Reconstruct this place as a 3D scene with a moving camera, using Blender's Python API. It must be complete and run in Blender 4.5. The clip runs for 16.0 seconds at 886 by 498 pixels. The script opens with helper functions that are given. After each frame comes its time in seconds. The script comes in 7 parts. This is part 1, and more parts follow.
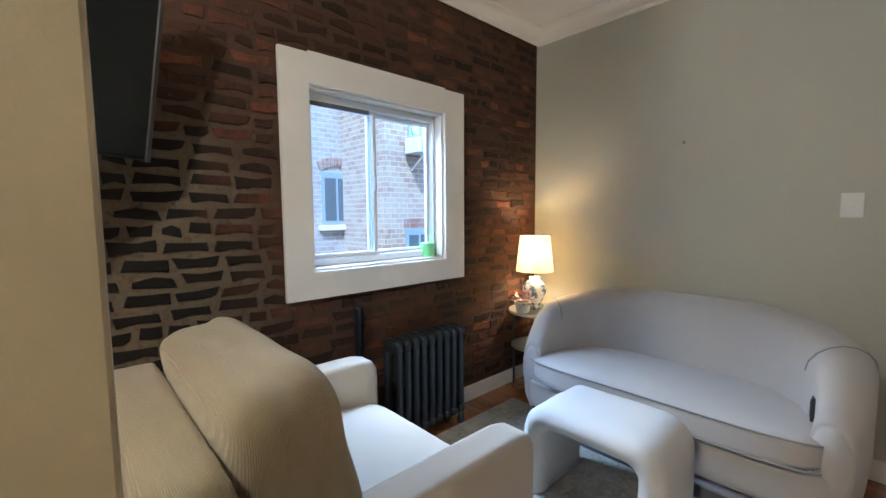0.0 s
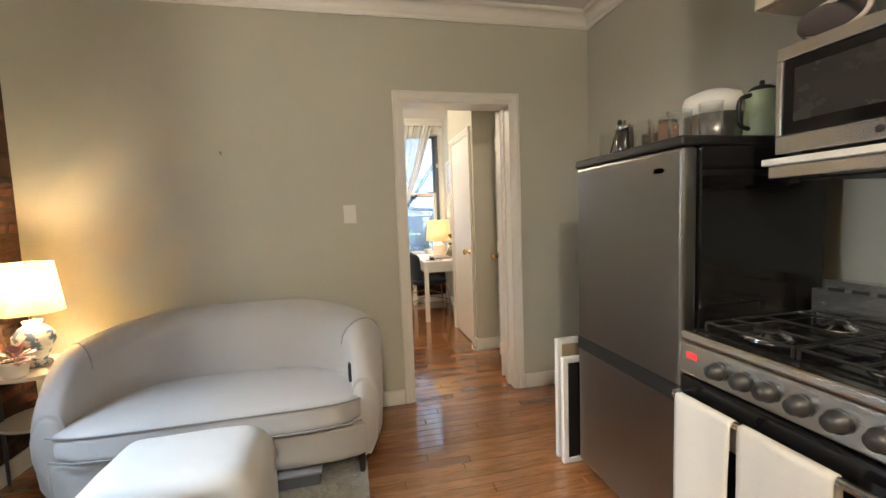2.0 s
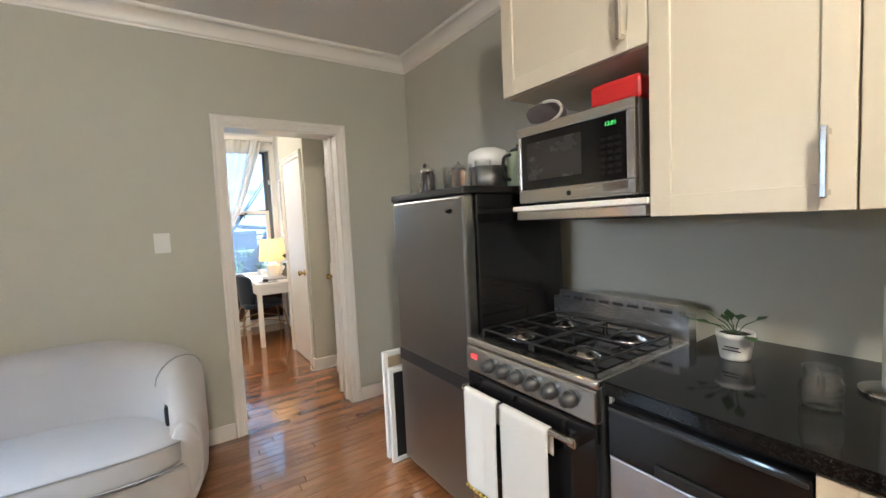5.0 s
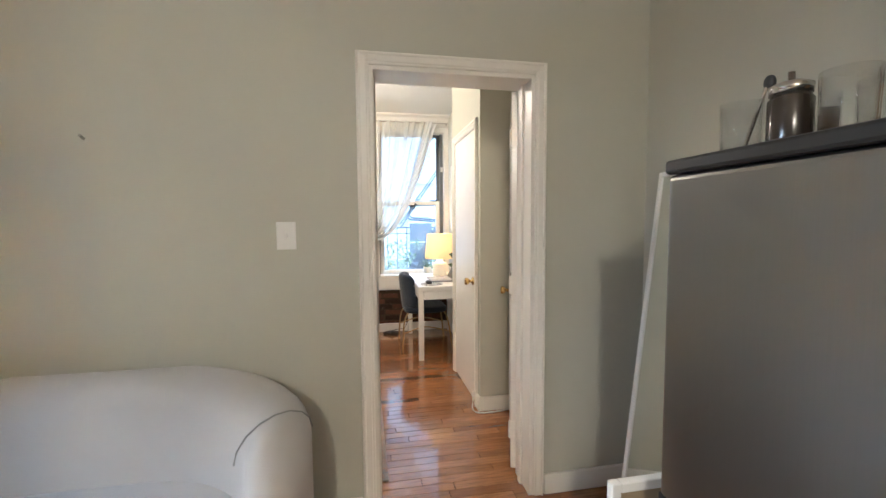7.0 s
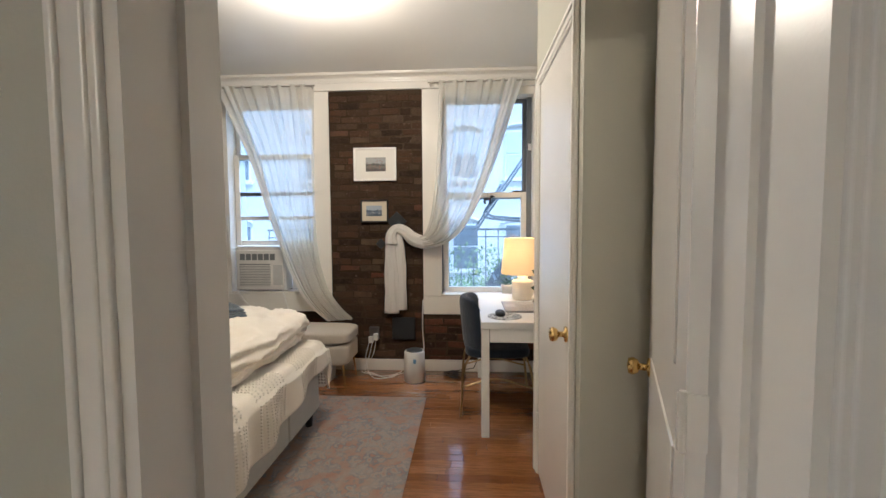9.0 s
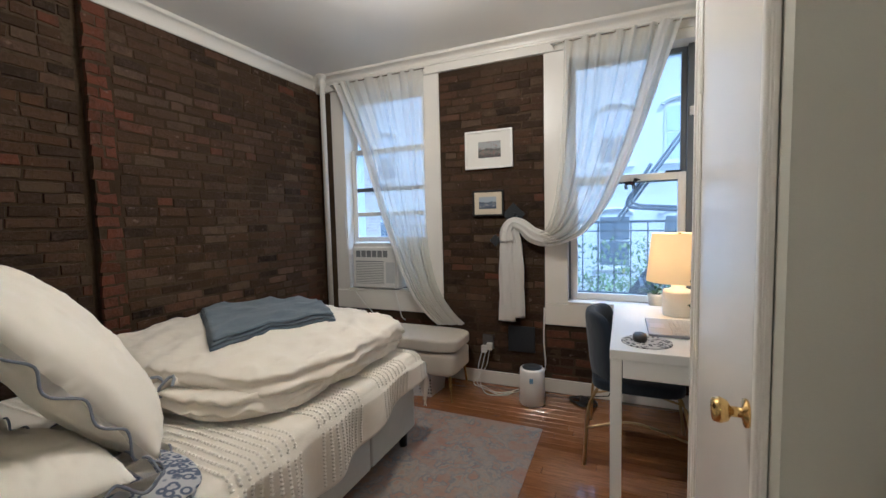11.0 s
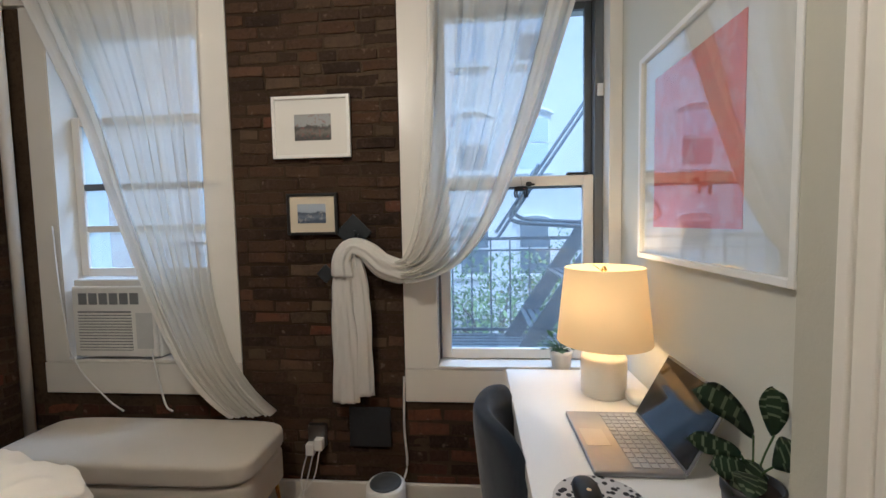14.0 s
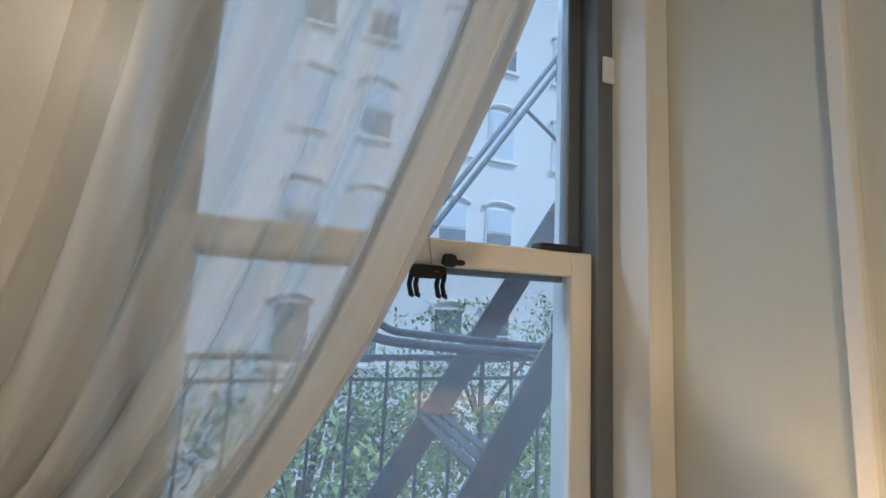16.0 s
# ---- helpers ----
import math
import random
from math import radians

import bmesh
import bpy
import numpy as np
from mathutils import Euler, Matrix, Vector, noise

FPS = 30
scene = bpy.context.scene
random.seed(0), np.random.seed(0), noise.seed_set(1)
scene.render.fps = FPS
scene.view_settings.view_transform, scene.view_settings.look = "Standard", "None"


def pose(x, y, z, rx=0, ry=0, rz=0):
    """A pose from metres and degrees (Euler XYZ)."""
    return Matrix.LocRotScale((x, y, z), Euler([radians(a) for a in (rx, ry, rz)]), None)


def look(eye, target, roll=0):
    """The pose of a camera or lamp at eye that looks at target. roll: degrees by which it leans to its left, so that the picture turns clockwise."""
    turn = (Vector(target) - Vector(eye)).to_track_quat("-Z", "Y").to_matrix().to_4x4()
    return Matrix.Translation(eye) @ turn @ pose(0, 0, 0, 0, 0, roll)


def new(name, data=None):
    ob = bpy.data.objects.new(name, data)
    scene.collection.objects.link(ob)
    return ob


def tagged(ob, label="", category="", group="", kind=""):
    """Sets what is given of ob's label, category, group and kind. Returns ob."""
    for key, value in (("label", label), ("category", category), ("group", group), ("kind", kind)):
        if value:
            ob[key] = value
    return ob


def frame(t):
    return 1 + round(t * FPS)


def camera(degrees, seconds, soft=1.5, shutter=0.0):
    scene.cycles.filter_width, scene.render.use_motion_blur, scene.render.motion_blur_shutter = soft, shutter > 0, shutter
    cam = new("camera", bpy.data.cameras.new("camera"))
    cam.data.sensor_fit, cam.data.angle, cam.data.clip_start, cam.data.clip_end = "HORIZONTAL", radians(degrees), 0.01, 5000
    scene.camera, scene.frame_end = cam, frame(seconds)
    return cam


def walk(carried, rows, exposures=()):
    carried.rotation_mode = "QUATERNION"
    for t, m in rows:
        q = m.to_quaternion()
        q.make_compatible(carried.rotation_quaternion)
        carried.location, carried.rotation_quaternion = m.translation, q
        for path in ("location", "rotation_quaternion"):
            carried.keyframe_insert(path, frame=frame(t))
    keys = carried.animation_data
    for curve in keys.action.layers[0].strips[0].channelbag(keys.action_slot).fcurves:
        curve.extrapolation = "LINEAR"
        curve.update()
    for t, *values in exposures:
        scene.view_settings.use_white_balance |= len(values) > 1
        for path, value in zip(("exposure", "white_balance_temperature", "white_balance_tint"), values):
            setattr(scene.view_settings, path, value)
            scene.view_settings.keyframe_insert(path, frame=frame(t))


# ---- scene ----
cam = camera(94.3, 16.0)
PATH = [
    (0, (0.176, 0.389, 1.302), (1.529, 1.852, 1.134), -0.4),
    (0.5, (0.199, 0.413, 1.298), (1.791, 1.613, 1.139), -0.7),
    (1, (0.249, 0.486, 1.289), (2.098, 1.234, 1.142), -0.9),
    (1.5, (0.255, 0.513, 1.3), (2.242, 0.681, 1.146), -1.4),
    (2, (0.212, 0.508, 1.3), (2.159, 0.077, 1.139), -2.1),
    (2.5, (0.112, 0.45, 1.293), (1.896, -0.44, 1.133), -2.7),
    (3, (-0.065, 0.445, 1.317), (1.554, -0.718, 1.161), -3.6),
    (3.2, (-0.144, 0.47, 1.332), (1.415, -0.772, 1.17), -4.0),
    (5.3, (0.04, 0.49, 1.393), (1.749, -0.541, 1.266), -1.9),
    (5.5, (0.139, 0.476, 1.394), (1.908, -0.449, 1.268), -1.6),
    (6, (0.432, 0.372, 1.386), (2.315, -0.292, 1.267), -0.8),
    (6.5, (0.746, 0.271, 1.39), (2.688, -0.195, 1.272), -0.5),
    (7, (1.112, 0.176, 1.389), (3.073, -0.197, 1.256), -0.4),
    (7.5, (1.455, 0.033, 1.378), (3.433, -0.226, 1.237), -0.3),
    (8, (1.845, -0.066, 1.342), (3.833, -0.241, 1.218), 0.3),
    (8.2, (1.993, -0.106, 1.348), (3.985, -0.226, 1.225), 0.3),
    (10.3, (3.09, -0.393, 1.36), (5.006, 0.163, 1.224), -1.3),
    (10.5, (3.101, -0.395, 1.376), (4.995, 0.231, 1.229), -1.3),
    (11, (3.104, -0.385, 1.356), (4.932, 0.414, 1.217), -1.4),
    (11.5, (3.075, -0.361, 1.362), (4.812, 0.619, 1.212), -1.7),
    (12, (3.067, -0.327, 1.358), (4.735, 0.766, 1.205), -2.2),
    (12.5, (3.199, -0.251, 1.371), (4.951, 0.699, 1.202), -2.5),
    (13, (3.536, -0.254, 1.374), (5.403, 0.444, 1.217), -2.2),
    (13.5, (3.894, -0.238, 1.366), (5.845, 0.183, 1.235), -1.8),
    (14, (4.3, -0.206, 1.429), (6.29, -0.044, 1.302), -1.1),
    (14.5, (4.671, -0.235, 1.455), (6.668, -0.258, 1.345), -0.4),
    (15, (5.045, -0.207, 1.425), (7.03, -0.453, 1.39), 1.0),
    (15.3, (5.407, -0.212, 1.454), (7.366, -0.613, 1.485), 2.7),
    (15.6, (5.595, -0.208, 1.489), (7.519, -0.736, 1.629), 2.4),
    (16, (5.715, -0.22, 1.539), (7.588, -0.872, 1.799), 3.0),
]
# ---- camera ----
EXPOSURES = [(0, 2.6, 4950, 10), (0.5, 2.7, 5200, 10), (1.5, 2.85, 5500, 10), (2.5, 3.05, 5900, 10), (3, 3.05, 5900, 10), (5.5, 3.2, 5000, 10), (6.5, 3.2, 5100, 10), (7, 3.2, 5150, 10), (8, 2.75, 5250, 10), (10.5, 2.4, 4750, 10), (11, 2.3, 4750, 10), (12, 2.35, 4800, 10), (13, 2.3, 4850, 10), (14, 2.05, 5000, 10), (14.5, 2.08, 5050, 10), (15.2, 1.95, 5350, 10), (16, 1.47, 5450, 10)]
walk(cam, [(t, look(eye, target, roll)) for t, eye, target, roll in PATH], EXPOSURES)

# ---- world, sun and lamps ----
world = bpy.data.worlds.new("world")
scene.world = world
world.use_nodes = True
wn = world.node_tree.nodes
sky = wn.new("ShaderNodeTexSky")
sky.sky_type, sky.sun_disc = "NISHITA", False
sky.sun_elevation, sky.sun_rotation = radians(50), radians(222)
wn["Background"].inputs["Strength"].default_value = 0.075
world.node_tree.links.new(sky.outputs[0], wn["Background"].inputs["Color"])
sun = new("sun", bpy.data.lights.new("sun", "SUN"))
sun.data.energy, sun.data.angle, sun.data.color = 1.1, radians(0.6), (1, 0.95, 0.87)
sun.matrix_world = look((0, 0, 30), (6.7, 7.4, 18.1))

WARM = (1.0, 0.72, 0.42)


def bulb_light(name, x, y, z, watts, size=0.04, color=WARM):
    lamp = new(name, bpy.data.lights.new(name, "POINT"))
    lamp.data.energy, lamp.data.shadow_soft_size, lamp.data.color = watts, size, color
    lamp.location = (x, y, z)
    return lamp


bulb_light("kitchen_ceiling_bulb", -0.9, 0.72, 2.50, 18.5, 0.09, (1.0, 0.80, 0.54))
bulb_light("bedroom_ceiling_bulb", 4.75, 0.60, 2.50, 11.0, 0.06, (1.0, 0.78, 0.52))
bulb_light("table_lamp_bulb", 2.70, 2.13, 1.02, 3.6, 0.04, (1.0, 0.70, 0.35))
bulb_light("desk_lamp_bulb", 5.93, -0.685, 1.13, 0.95, 0.04, (1.0, 0.70, 0.35))


def daylight_panel(name, eye, target, wide, high, watts, color=(0.74, 0.87, 1.0)):
    """An unseen area lamp outside the glass, standing in for daylight at a window."""
    lamp = new(name, bpy.data.lights.new(name, "AREA"))
    lamp.data.shape, lamp.data.size, lamp.data.size_y = "RECTANGLE", wide, high
    lamp.data.energy, lamp.data.color = watts, color
    lamp.matrix_world = look(eye, target)
    return lamp


daylight_panel("sky_over_living_window", (1.5, 3.35, 2.75), (1.7, 1.6, 0.6), 1.3, 0.8, 44)
# Added warm lamp hidden in the court; brightens the kitchen backsplash through the window.
daylight_panel("court_fill_lamp", (1.35, 4.9, 2.3), (1.4, -1.2, 1.0), 1.3, 1.4, 34, (1.0, 0.95, 0.84))
daylight_panel("sky_over_north_window", (7.25, 1.6, 3.65), (4.9, 1.4, 0.6), 1.2, 0.9, 31)
daylight_panel("sky_over_desk_window", (7.25, -0.4, 3.65), (4.9, 0.2, 0.5), 1.2, 0.9, 31)

# ---- materials ----
class Mat:
    """Small node builder round one Principled shader."""

    def __init__(self, name, rough=0.6, metal=0.0, spec=0.5):
        self.m = bpy.data.materials.new(name)
        self.m.use_nodes = True
        self.t = self.m.node_tree
        self.p = self.t.nodes["Principled BSDF"]
        self.p.inputs["Roughness"].default_value = rough
        self.p.inputs["Metallic"].default_value = metal
        self.p.inputs["Specular IOR Level"].default_value = spec
        self.co = None

    def n(self, kind, **kw):
        node = self.t.nodes.new(kind)
        for k, v in kw.items():
            node.inputs[k.replace("_", " ")].default_value = v
        return node

    def link(self, a, b):
        self.t.links.new(a, b)

    def coords(self, scale=(1, 1, 1)):
        tc = self.t.nodes.new("ShaderNodeTexCoord")
        mp = self.t.nodes.new("ShaderNodeMapping")
        mp.inputs["Scale"].default_value = scale
        self.link(tc.outputs["Object"], mp.inputs["Vector"])
        return mp.outputs[0]

    def noise(self, scale, detail=4, stretch=(1, 1, 1), rough=0.6):
        nz = self.n("ShaderNodeTexNoise", Scale=scale, Detail=detail, Roughness=rough)
        self.link(self.coords(stretch), nz.inputs["Vector"])
        return nz.outputs["Fac"]

    def ramp(self, fac, stops):
        r = self.t.nodes.new("ShaderNodeValToRGB")
        e = r.color_ramp.elements
        while len(e) < len(stops):
            e.new(0.5)
        for el, (pos, col) in zip(e, stops):
            el.position, el.color = pos, (*col, 1)
        self.link(fac, r.inputs[0])
        return r.outputs[0]

    def mix(self, fac, a, b, kind="MIX"):
        mx = self.t.nodes.new("ShaderNodeMix")
        mx.data_type, mx.blend_type = "RGBA", kind
        for val, sock in ((fac, mx.inputs[0]), (a, mx.inputs[6]), (b, mx.inputs[7])):
            if isinstance(val, (int, float)):
                sock.default_value = val
            elif isinstance(val, tuple):
                sock.default_value = (*val, 1)
            else:
                self.link(val, sock)
        return mx.outputs[2]

    def base(self, val):
        if isinstance(val, tuple):
            self.p.inputs["Base Color"].default_value = (*val, 1)
        else:
            self.link(val, self.p.inputs["Base Color"])
        return self

    def rough(self, fac, lo, hi):
        mr = self.t.nodes.new("ShaderNodeMapRange")
        mr.inputs["To Min"].default_value, mr.inputs["To Max"].default_value = lo, hi
        self.link(fac, mr.inputs["Value"])
        self.link(mr.outputs[0], self.p.inputs["Roughness"])
        return self

    def bump(self, fac, strength, dist=0.01):
        b = self.n("ShaderNodeBump", Strength=strength, Distance=dist)
        self.link(fac, b.inputs["Height"])
        self.link(b.outputs[0], self.p.inputs["Normal"])
        return self


def shade(c, k):
    return tuple(min(1, v * k) for v in c)


def painted(name, col, rough=0.55, var=0.06, bump=0.12, scale=1.2):
    """Rolled wall paint with faint blotches and roller texture."""
    m = Mat(name, rough)
    m.base(m.mix(m.noise(scale, 5), shade(col, 1 - var), shade(col, 1 + var)))
    return m.bump(m.noise(160, 3), bump, 0.004).m


def fabric(name, col, weave=420, var=0.08, rough=0.95, rib=None, bump=0.35):
    m = Mat(name, rough, 0, 0.2)
    m.base(m.mix(m.noise(3, 4), shade(col, 1 - var), shade(col, 1 + var)))
    m.p.inputs["Sheen Weight"].default_value = 0.25
    if rib:
        w = m.n("ShaderNodeTexWave", Scale=rib, Distortion=1.5, Detail=2)
        m.link(m.coords(), w.inputs["Vector"])
        return m.bump(w.outputs["Fac"], bump, 0.006).m
    m.bump(m.noise(weave, 2), bump, 0.004)
    soft = m.n("ShaderNodeBump", Strength=0.35, Distance=0.03)
    m.link(m.noise(5.5, 4, (1, 1, 1), 0.45), soft.inputs["Height"])
    m.link(soft.outputs[0], m.p.inputs["Normal"].links[0].from_node.inputs["Normal"])
    return m.m


def plain(name, col, rough=0.5, metal=0.0, var=0.08, grain=30, bump=0.03):
    m = Mat(name, rough, metal)
    f = m.noise(grain, 4)
    m.base(m.mix(f, shade(col, 1 - var), shade(col, 1 + var)))
    m.rough(m.noise(grain * 0.4, 4), max(0.02, rough - 0.07), min(1, rough + 0.09))
    return m.bump(f, bump, 0.002).m


def brushed(name, col, rough, stretch):
    m = Mat(name, rough, 1.0)
    f = m.noise(60, 4, stretch)
    m.base(m.mix(f, shade(col, 0.95), shade(col, 1.05)))
    m.rough(f, rough - 0.02, rough + 0.06)
    return m.bump(f, 0.012, 0.001).m


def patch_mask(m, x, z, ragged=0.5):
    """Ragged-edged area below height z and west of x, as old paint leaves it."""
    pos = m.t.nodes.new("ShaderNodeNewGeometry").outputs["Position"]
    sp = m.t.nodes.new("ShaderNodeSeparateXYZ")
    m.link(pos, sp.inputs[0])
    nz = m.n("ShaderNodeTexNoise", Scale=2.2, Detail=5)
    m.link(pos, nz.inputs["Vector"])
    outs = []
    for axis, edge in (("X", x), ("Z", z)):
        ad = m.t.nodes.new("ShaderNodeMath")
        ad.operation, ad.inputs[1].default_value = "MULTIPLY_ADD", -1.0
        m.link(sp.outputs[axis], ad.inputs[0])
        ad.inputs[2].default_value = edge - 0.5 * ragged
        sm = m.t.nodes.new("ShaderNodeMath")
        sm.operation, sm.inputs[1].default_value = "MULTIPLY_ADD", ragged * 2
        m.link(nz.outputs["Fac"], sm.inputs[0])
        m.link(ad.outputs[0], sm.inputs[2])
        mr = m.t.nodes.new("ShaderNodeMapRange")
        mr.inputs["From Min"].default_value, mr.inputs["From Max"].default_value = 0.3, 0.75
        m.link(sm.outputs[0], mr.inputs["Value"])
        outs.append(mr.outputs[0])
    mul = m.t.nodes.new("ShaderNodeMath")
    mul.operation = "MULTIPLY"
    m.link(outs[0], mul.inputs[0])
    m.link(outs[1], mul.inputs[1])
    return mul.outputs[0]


def brick_mat(name, stops, island, stain, patch=None):
    """Old brick: each piece its own tone, with grime, lime specks and worn faces."""
    m = Mat(name, 0.88, 0, 0.25)
    if island:
        rnd = m.t.nodes.new("ShaderNodeNewGeometry").outputs["Random Per Island"]
    else:
        rnd = m.t.nodes.new("ShaderNodeObjectInfo").outputs["Random"]
    tone = m.ramp(rnd, stops)
    wtc = m.t.nodes.new("ShaderNodeNewGeometry").outputs["Position"]
    big = m.n("ShaderNodeTexNoise", Scale=1.1, Detail=5)
    m.link(wtc, big.inputs["Vector"])
    fine = m.n("ShaderNodeTexNoise", Scale=60, Detail=6, Roughness=0.7)
    m.link(wtc, fine.inputs["Vector"])
    mid = m.n("ShaderNodeTexNoise", Scale=13, Detail=6, Roughness=0.65)
    m.link(wtc, mid.inputs["Vector"])
    worn = m.mix(m.ramp(fine.outputs["Fac"], [(0.38, (0, 0, 0)), (0.68, (1, 1, 1))]), shade(stain, 0.5), shade(stain, 2.6))
    tone2 = m.mix(m.ramp(mid.outputs["Fac"], [(0.42, (0.05, 0.05, 0.05)), (0.70, (0.7, 0.7, 0.7))]), tone, worn)
    body = m.mix(m.ramp(big.outputs["Fac"], [(0.42, (0, 0, 0)), (0.70, (0.4, 0.4, 0.4))]), tone2, stain)
    speck = m.n("ShaderNodeTexNoise", Scale=24, Detail=3, Roughness=0.5)
    m.link(wtc, speck.inputs["Vector"])
    body = m.mix(m.ramp(speck.outputs["Fac"], [(0.66, (0, 0, 0)), (0.74, (0.5, 0.5, 0.5))]), body, (0.20, 0.14, 0.10))
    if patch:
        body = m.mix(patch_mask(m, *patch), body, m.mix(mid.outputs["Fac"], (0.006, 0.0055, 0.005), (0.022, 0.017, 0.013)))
    m.base(body)
    return m.bump(fine.outputs["Fac"], 0.8, 0.010).m


def mortar_mat(name, lo, hi, patch=None):
    m = Mat(name, 0.95, 0, 0.2)
    big = m.noise(0.9, 5)
    body = m.mix(m.ramp(big, [(0.4, (0, 0, 0)), (0.6, (1, 1, 1))]), lo, hi)
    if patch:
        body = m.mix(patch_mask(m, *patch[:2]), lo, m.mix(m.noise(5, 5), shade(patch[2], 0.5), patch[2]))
    m.base(m.mix(m.ramp(m.noise(40, 5), [(0.5, (0, 0, 0)), (0.75, (0.8, 0.8, 0.8))]), body, shade(lo, 0.8)))
    return m.bump(m.noise(70, 5), 0.7, 0.008).m


WALL = painted("sage_grey_wall_paint", (0.47, 0.46, 0.385))
CEIL = painted("ceiling_paint", (0.74, 0.72, 0.68), 0.4)
TRIM = painted("trim_gloss_paint", (0.76, 0.73, 0.67), 0.28, 0.04, 0.06, 3)
DOORW = painted("door_gloss_paint", (0.78, 0.75, 0.70), 0.22, 0.04, 0.08, 2)
DARK_BRICK = [(0.0, (0.014, 0.009, 0.006)), (0.15, (0.034, 0.020, 0.011)), (0.4, (0.060, 0.033, 0.016)), (0.65, (0.085, 0.042, 0.020)), (0.82, (0.078, 0.052, 0.028)), (0.93, (0.11, 0.072, 0.042)), (1.0, (0.14, 0.042, 0.020))]
RED_BRICK = [(0.0, (0.07, 0.022, 0.012)), (0.4, (0.12, 0.036, 0.018)), (0.7, (0.16, 0.048, 0.024)), (1.0, (0.10, 0.045, 0.024))]
BLACK_BRICK = [(0.0, (0.022, 0.013, 0.009)), (0.3, (0.048, 0.024, 0.015)), (0.6, (0.088, 0.036, 0.020)), (0.85, (0.14, 0.054, 0.028)), (1.0, (0.24, 0.078, 0.036))]
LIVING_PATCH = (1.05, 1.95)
BRICK = brick_mat("old_brown_brick", DARK_BRICK, False, (0.045, 0.027, 0.019))
BRICK_R = brick_mat("old_brown_brick_joined", DARK_BRICK, True, (0.045, 0.027, 0.019))
REDDISH = brick_mat("red_brown_brick", RED_BRICK, False, (0.05, 0.028, 0.018))
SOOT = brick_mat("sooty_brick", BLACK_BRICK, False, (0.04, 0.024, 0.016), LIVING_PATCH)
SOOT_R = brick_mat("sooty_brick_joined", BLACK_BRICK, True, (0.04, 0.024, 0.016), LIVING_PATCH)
MORTAR = mortar_mat("dark_mortar", (0.040, 0.026, 0.015), (0.085, 0.058, 0.034))
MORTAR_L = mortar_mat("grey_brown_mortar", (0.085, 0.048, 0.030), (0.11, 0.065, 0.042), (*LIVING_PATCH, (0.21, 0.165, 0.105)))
SOFA = fabric("pale_grey_boucle", (0.455, 0.435, 0.415), 300, 0.05, 0.95, None, 0.5)
CREAM = fabric("cream_corded_fabric", (0.39, 0.325, 0.205), 0, 0.10, 0.95, 75, 0.55)
CREAM_P = fabric("cream_seat_fabric", (0.55, 0.50, 0.42), 380, 0.05)
WHITE_F = fabric("white_boucle", (0.58, 0.57, 0.545), 260, 0.05, 0.95, None, 0.6)
LINEN = fabric("white_bed_linen", (0.86, 0.81, 0.71), 500, 0.04, 0.9, None, 0.2)
SHEETING = fabric("pale_bed_base_fabric", (0.50, 0.50, 0.46), 500, 0.05, 0.9, None, 0.25)
BLUE_F = fabric("blue_grey_throw_fabric", (0.12, 0.15, 0.185), 300, 0.12)
NAVY = fabric("navy_velvet", (0.015, 0.022, 0.035), 300, 0.15)
STEEL_V = brushed("brushed_steel_upright", (0.27, 0.265, 0.26), 0.30, (8, 8, 0.15))
STEEL_H = brushed("brushed_steel_level", (0.70, 0.68, 0.64), 0.24, (0.15, 8, 8))
CHROME = plain("polished_nickel", (0.62, 0.60, 0.57), 0.18, 1.0, 0.05)
BRASS = plain("worn_brass", (0.72, 0.50, 0.18), 0.2, 1.0, 0.1)
BLACK_G = plain("gloss_black", (0.008, 0.008, 0.009), 0.09, 0, 0.1, 10, 0.0)
BLACK_M = plain("matt_black", (0.012, 0.012, 0.012), 0.45)
IRON = plain("dark_cast_iron_paint", (0.03, 0.035, 0.04), 0.32, 0.3, 0.2, 40, 0.15)
GRANITE = Mat("black_granite", 0.08)
GRANITE.base(GRANITE.ramp(GRANITE.noise(180, 4), [(0.45, (0.006, 0.006, 0.006)), (0.72, (0.028, 0.026, 0.024))]))
GRANITE = GRANITE.m
CABINET = painted("cream_cabinet_lacquer", (0.66, 0.60, 0.47), 0.32, 0.02, 0.03, 2)
WHITE_P = plain("white_plastic", (0.74, 0.73, 0.70), 0.35, 0, 0.03)
WHITE_L = painted("white_laminate", (0.80, 0.79, 0.76), 0.3, 0.02, 0.02, 3)
RED_P = plain("red_plastic", (0.50, 0.02, 0.018), 0.3)
GREEN_P = plain("pale_green_plastic", (0.45, 0.55, 0.38), 0.35)
LEAF = plain("leaf_green", (0.05, 0.10, 0.03), 0.45, 0, 0.4, 25)
LEAF_D = plain("dark_patterned_leaf", (0.025, 0.055, 0.028), 0.4, 0, 0.6, 18)
SOIL = plain("potting_soil", (0.03, 0.02, 0.014), 0.95, 0, 0.4, 120, 0.6)
TERRA = plain("glazed_white_pot", (0.68, 0.66, 0.62), 0.3, 0, 0.06)
BLUEWHITE = Mat("blue_and_white_porcelain", 0.15)
BLUEWHITE.base(BLUEWHITE.ramp(BLUEWHITE.noise(26, 3), [(0.50, (0.55, 0.56, 0.56)), (0.57, (0.12, 0.17, 0.28))]))
BLUEWHITE = BLUEWHITE.m


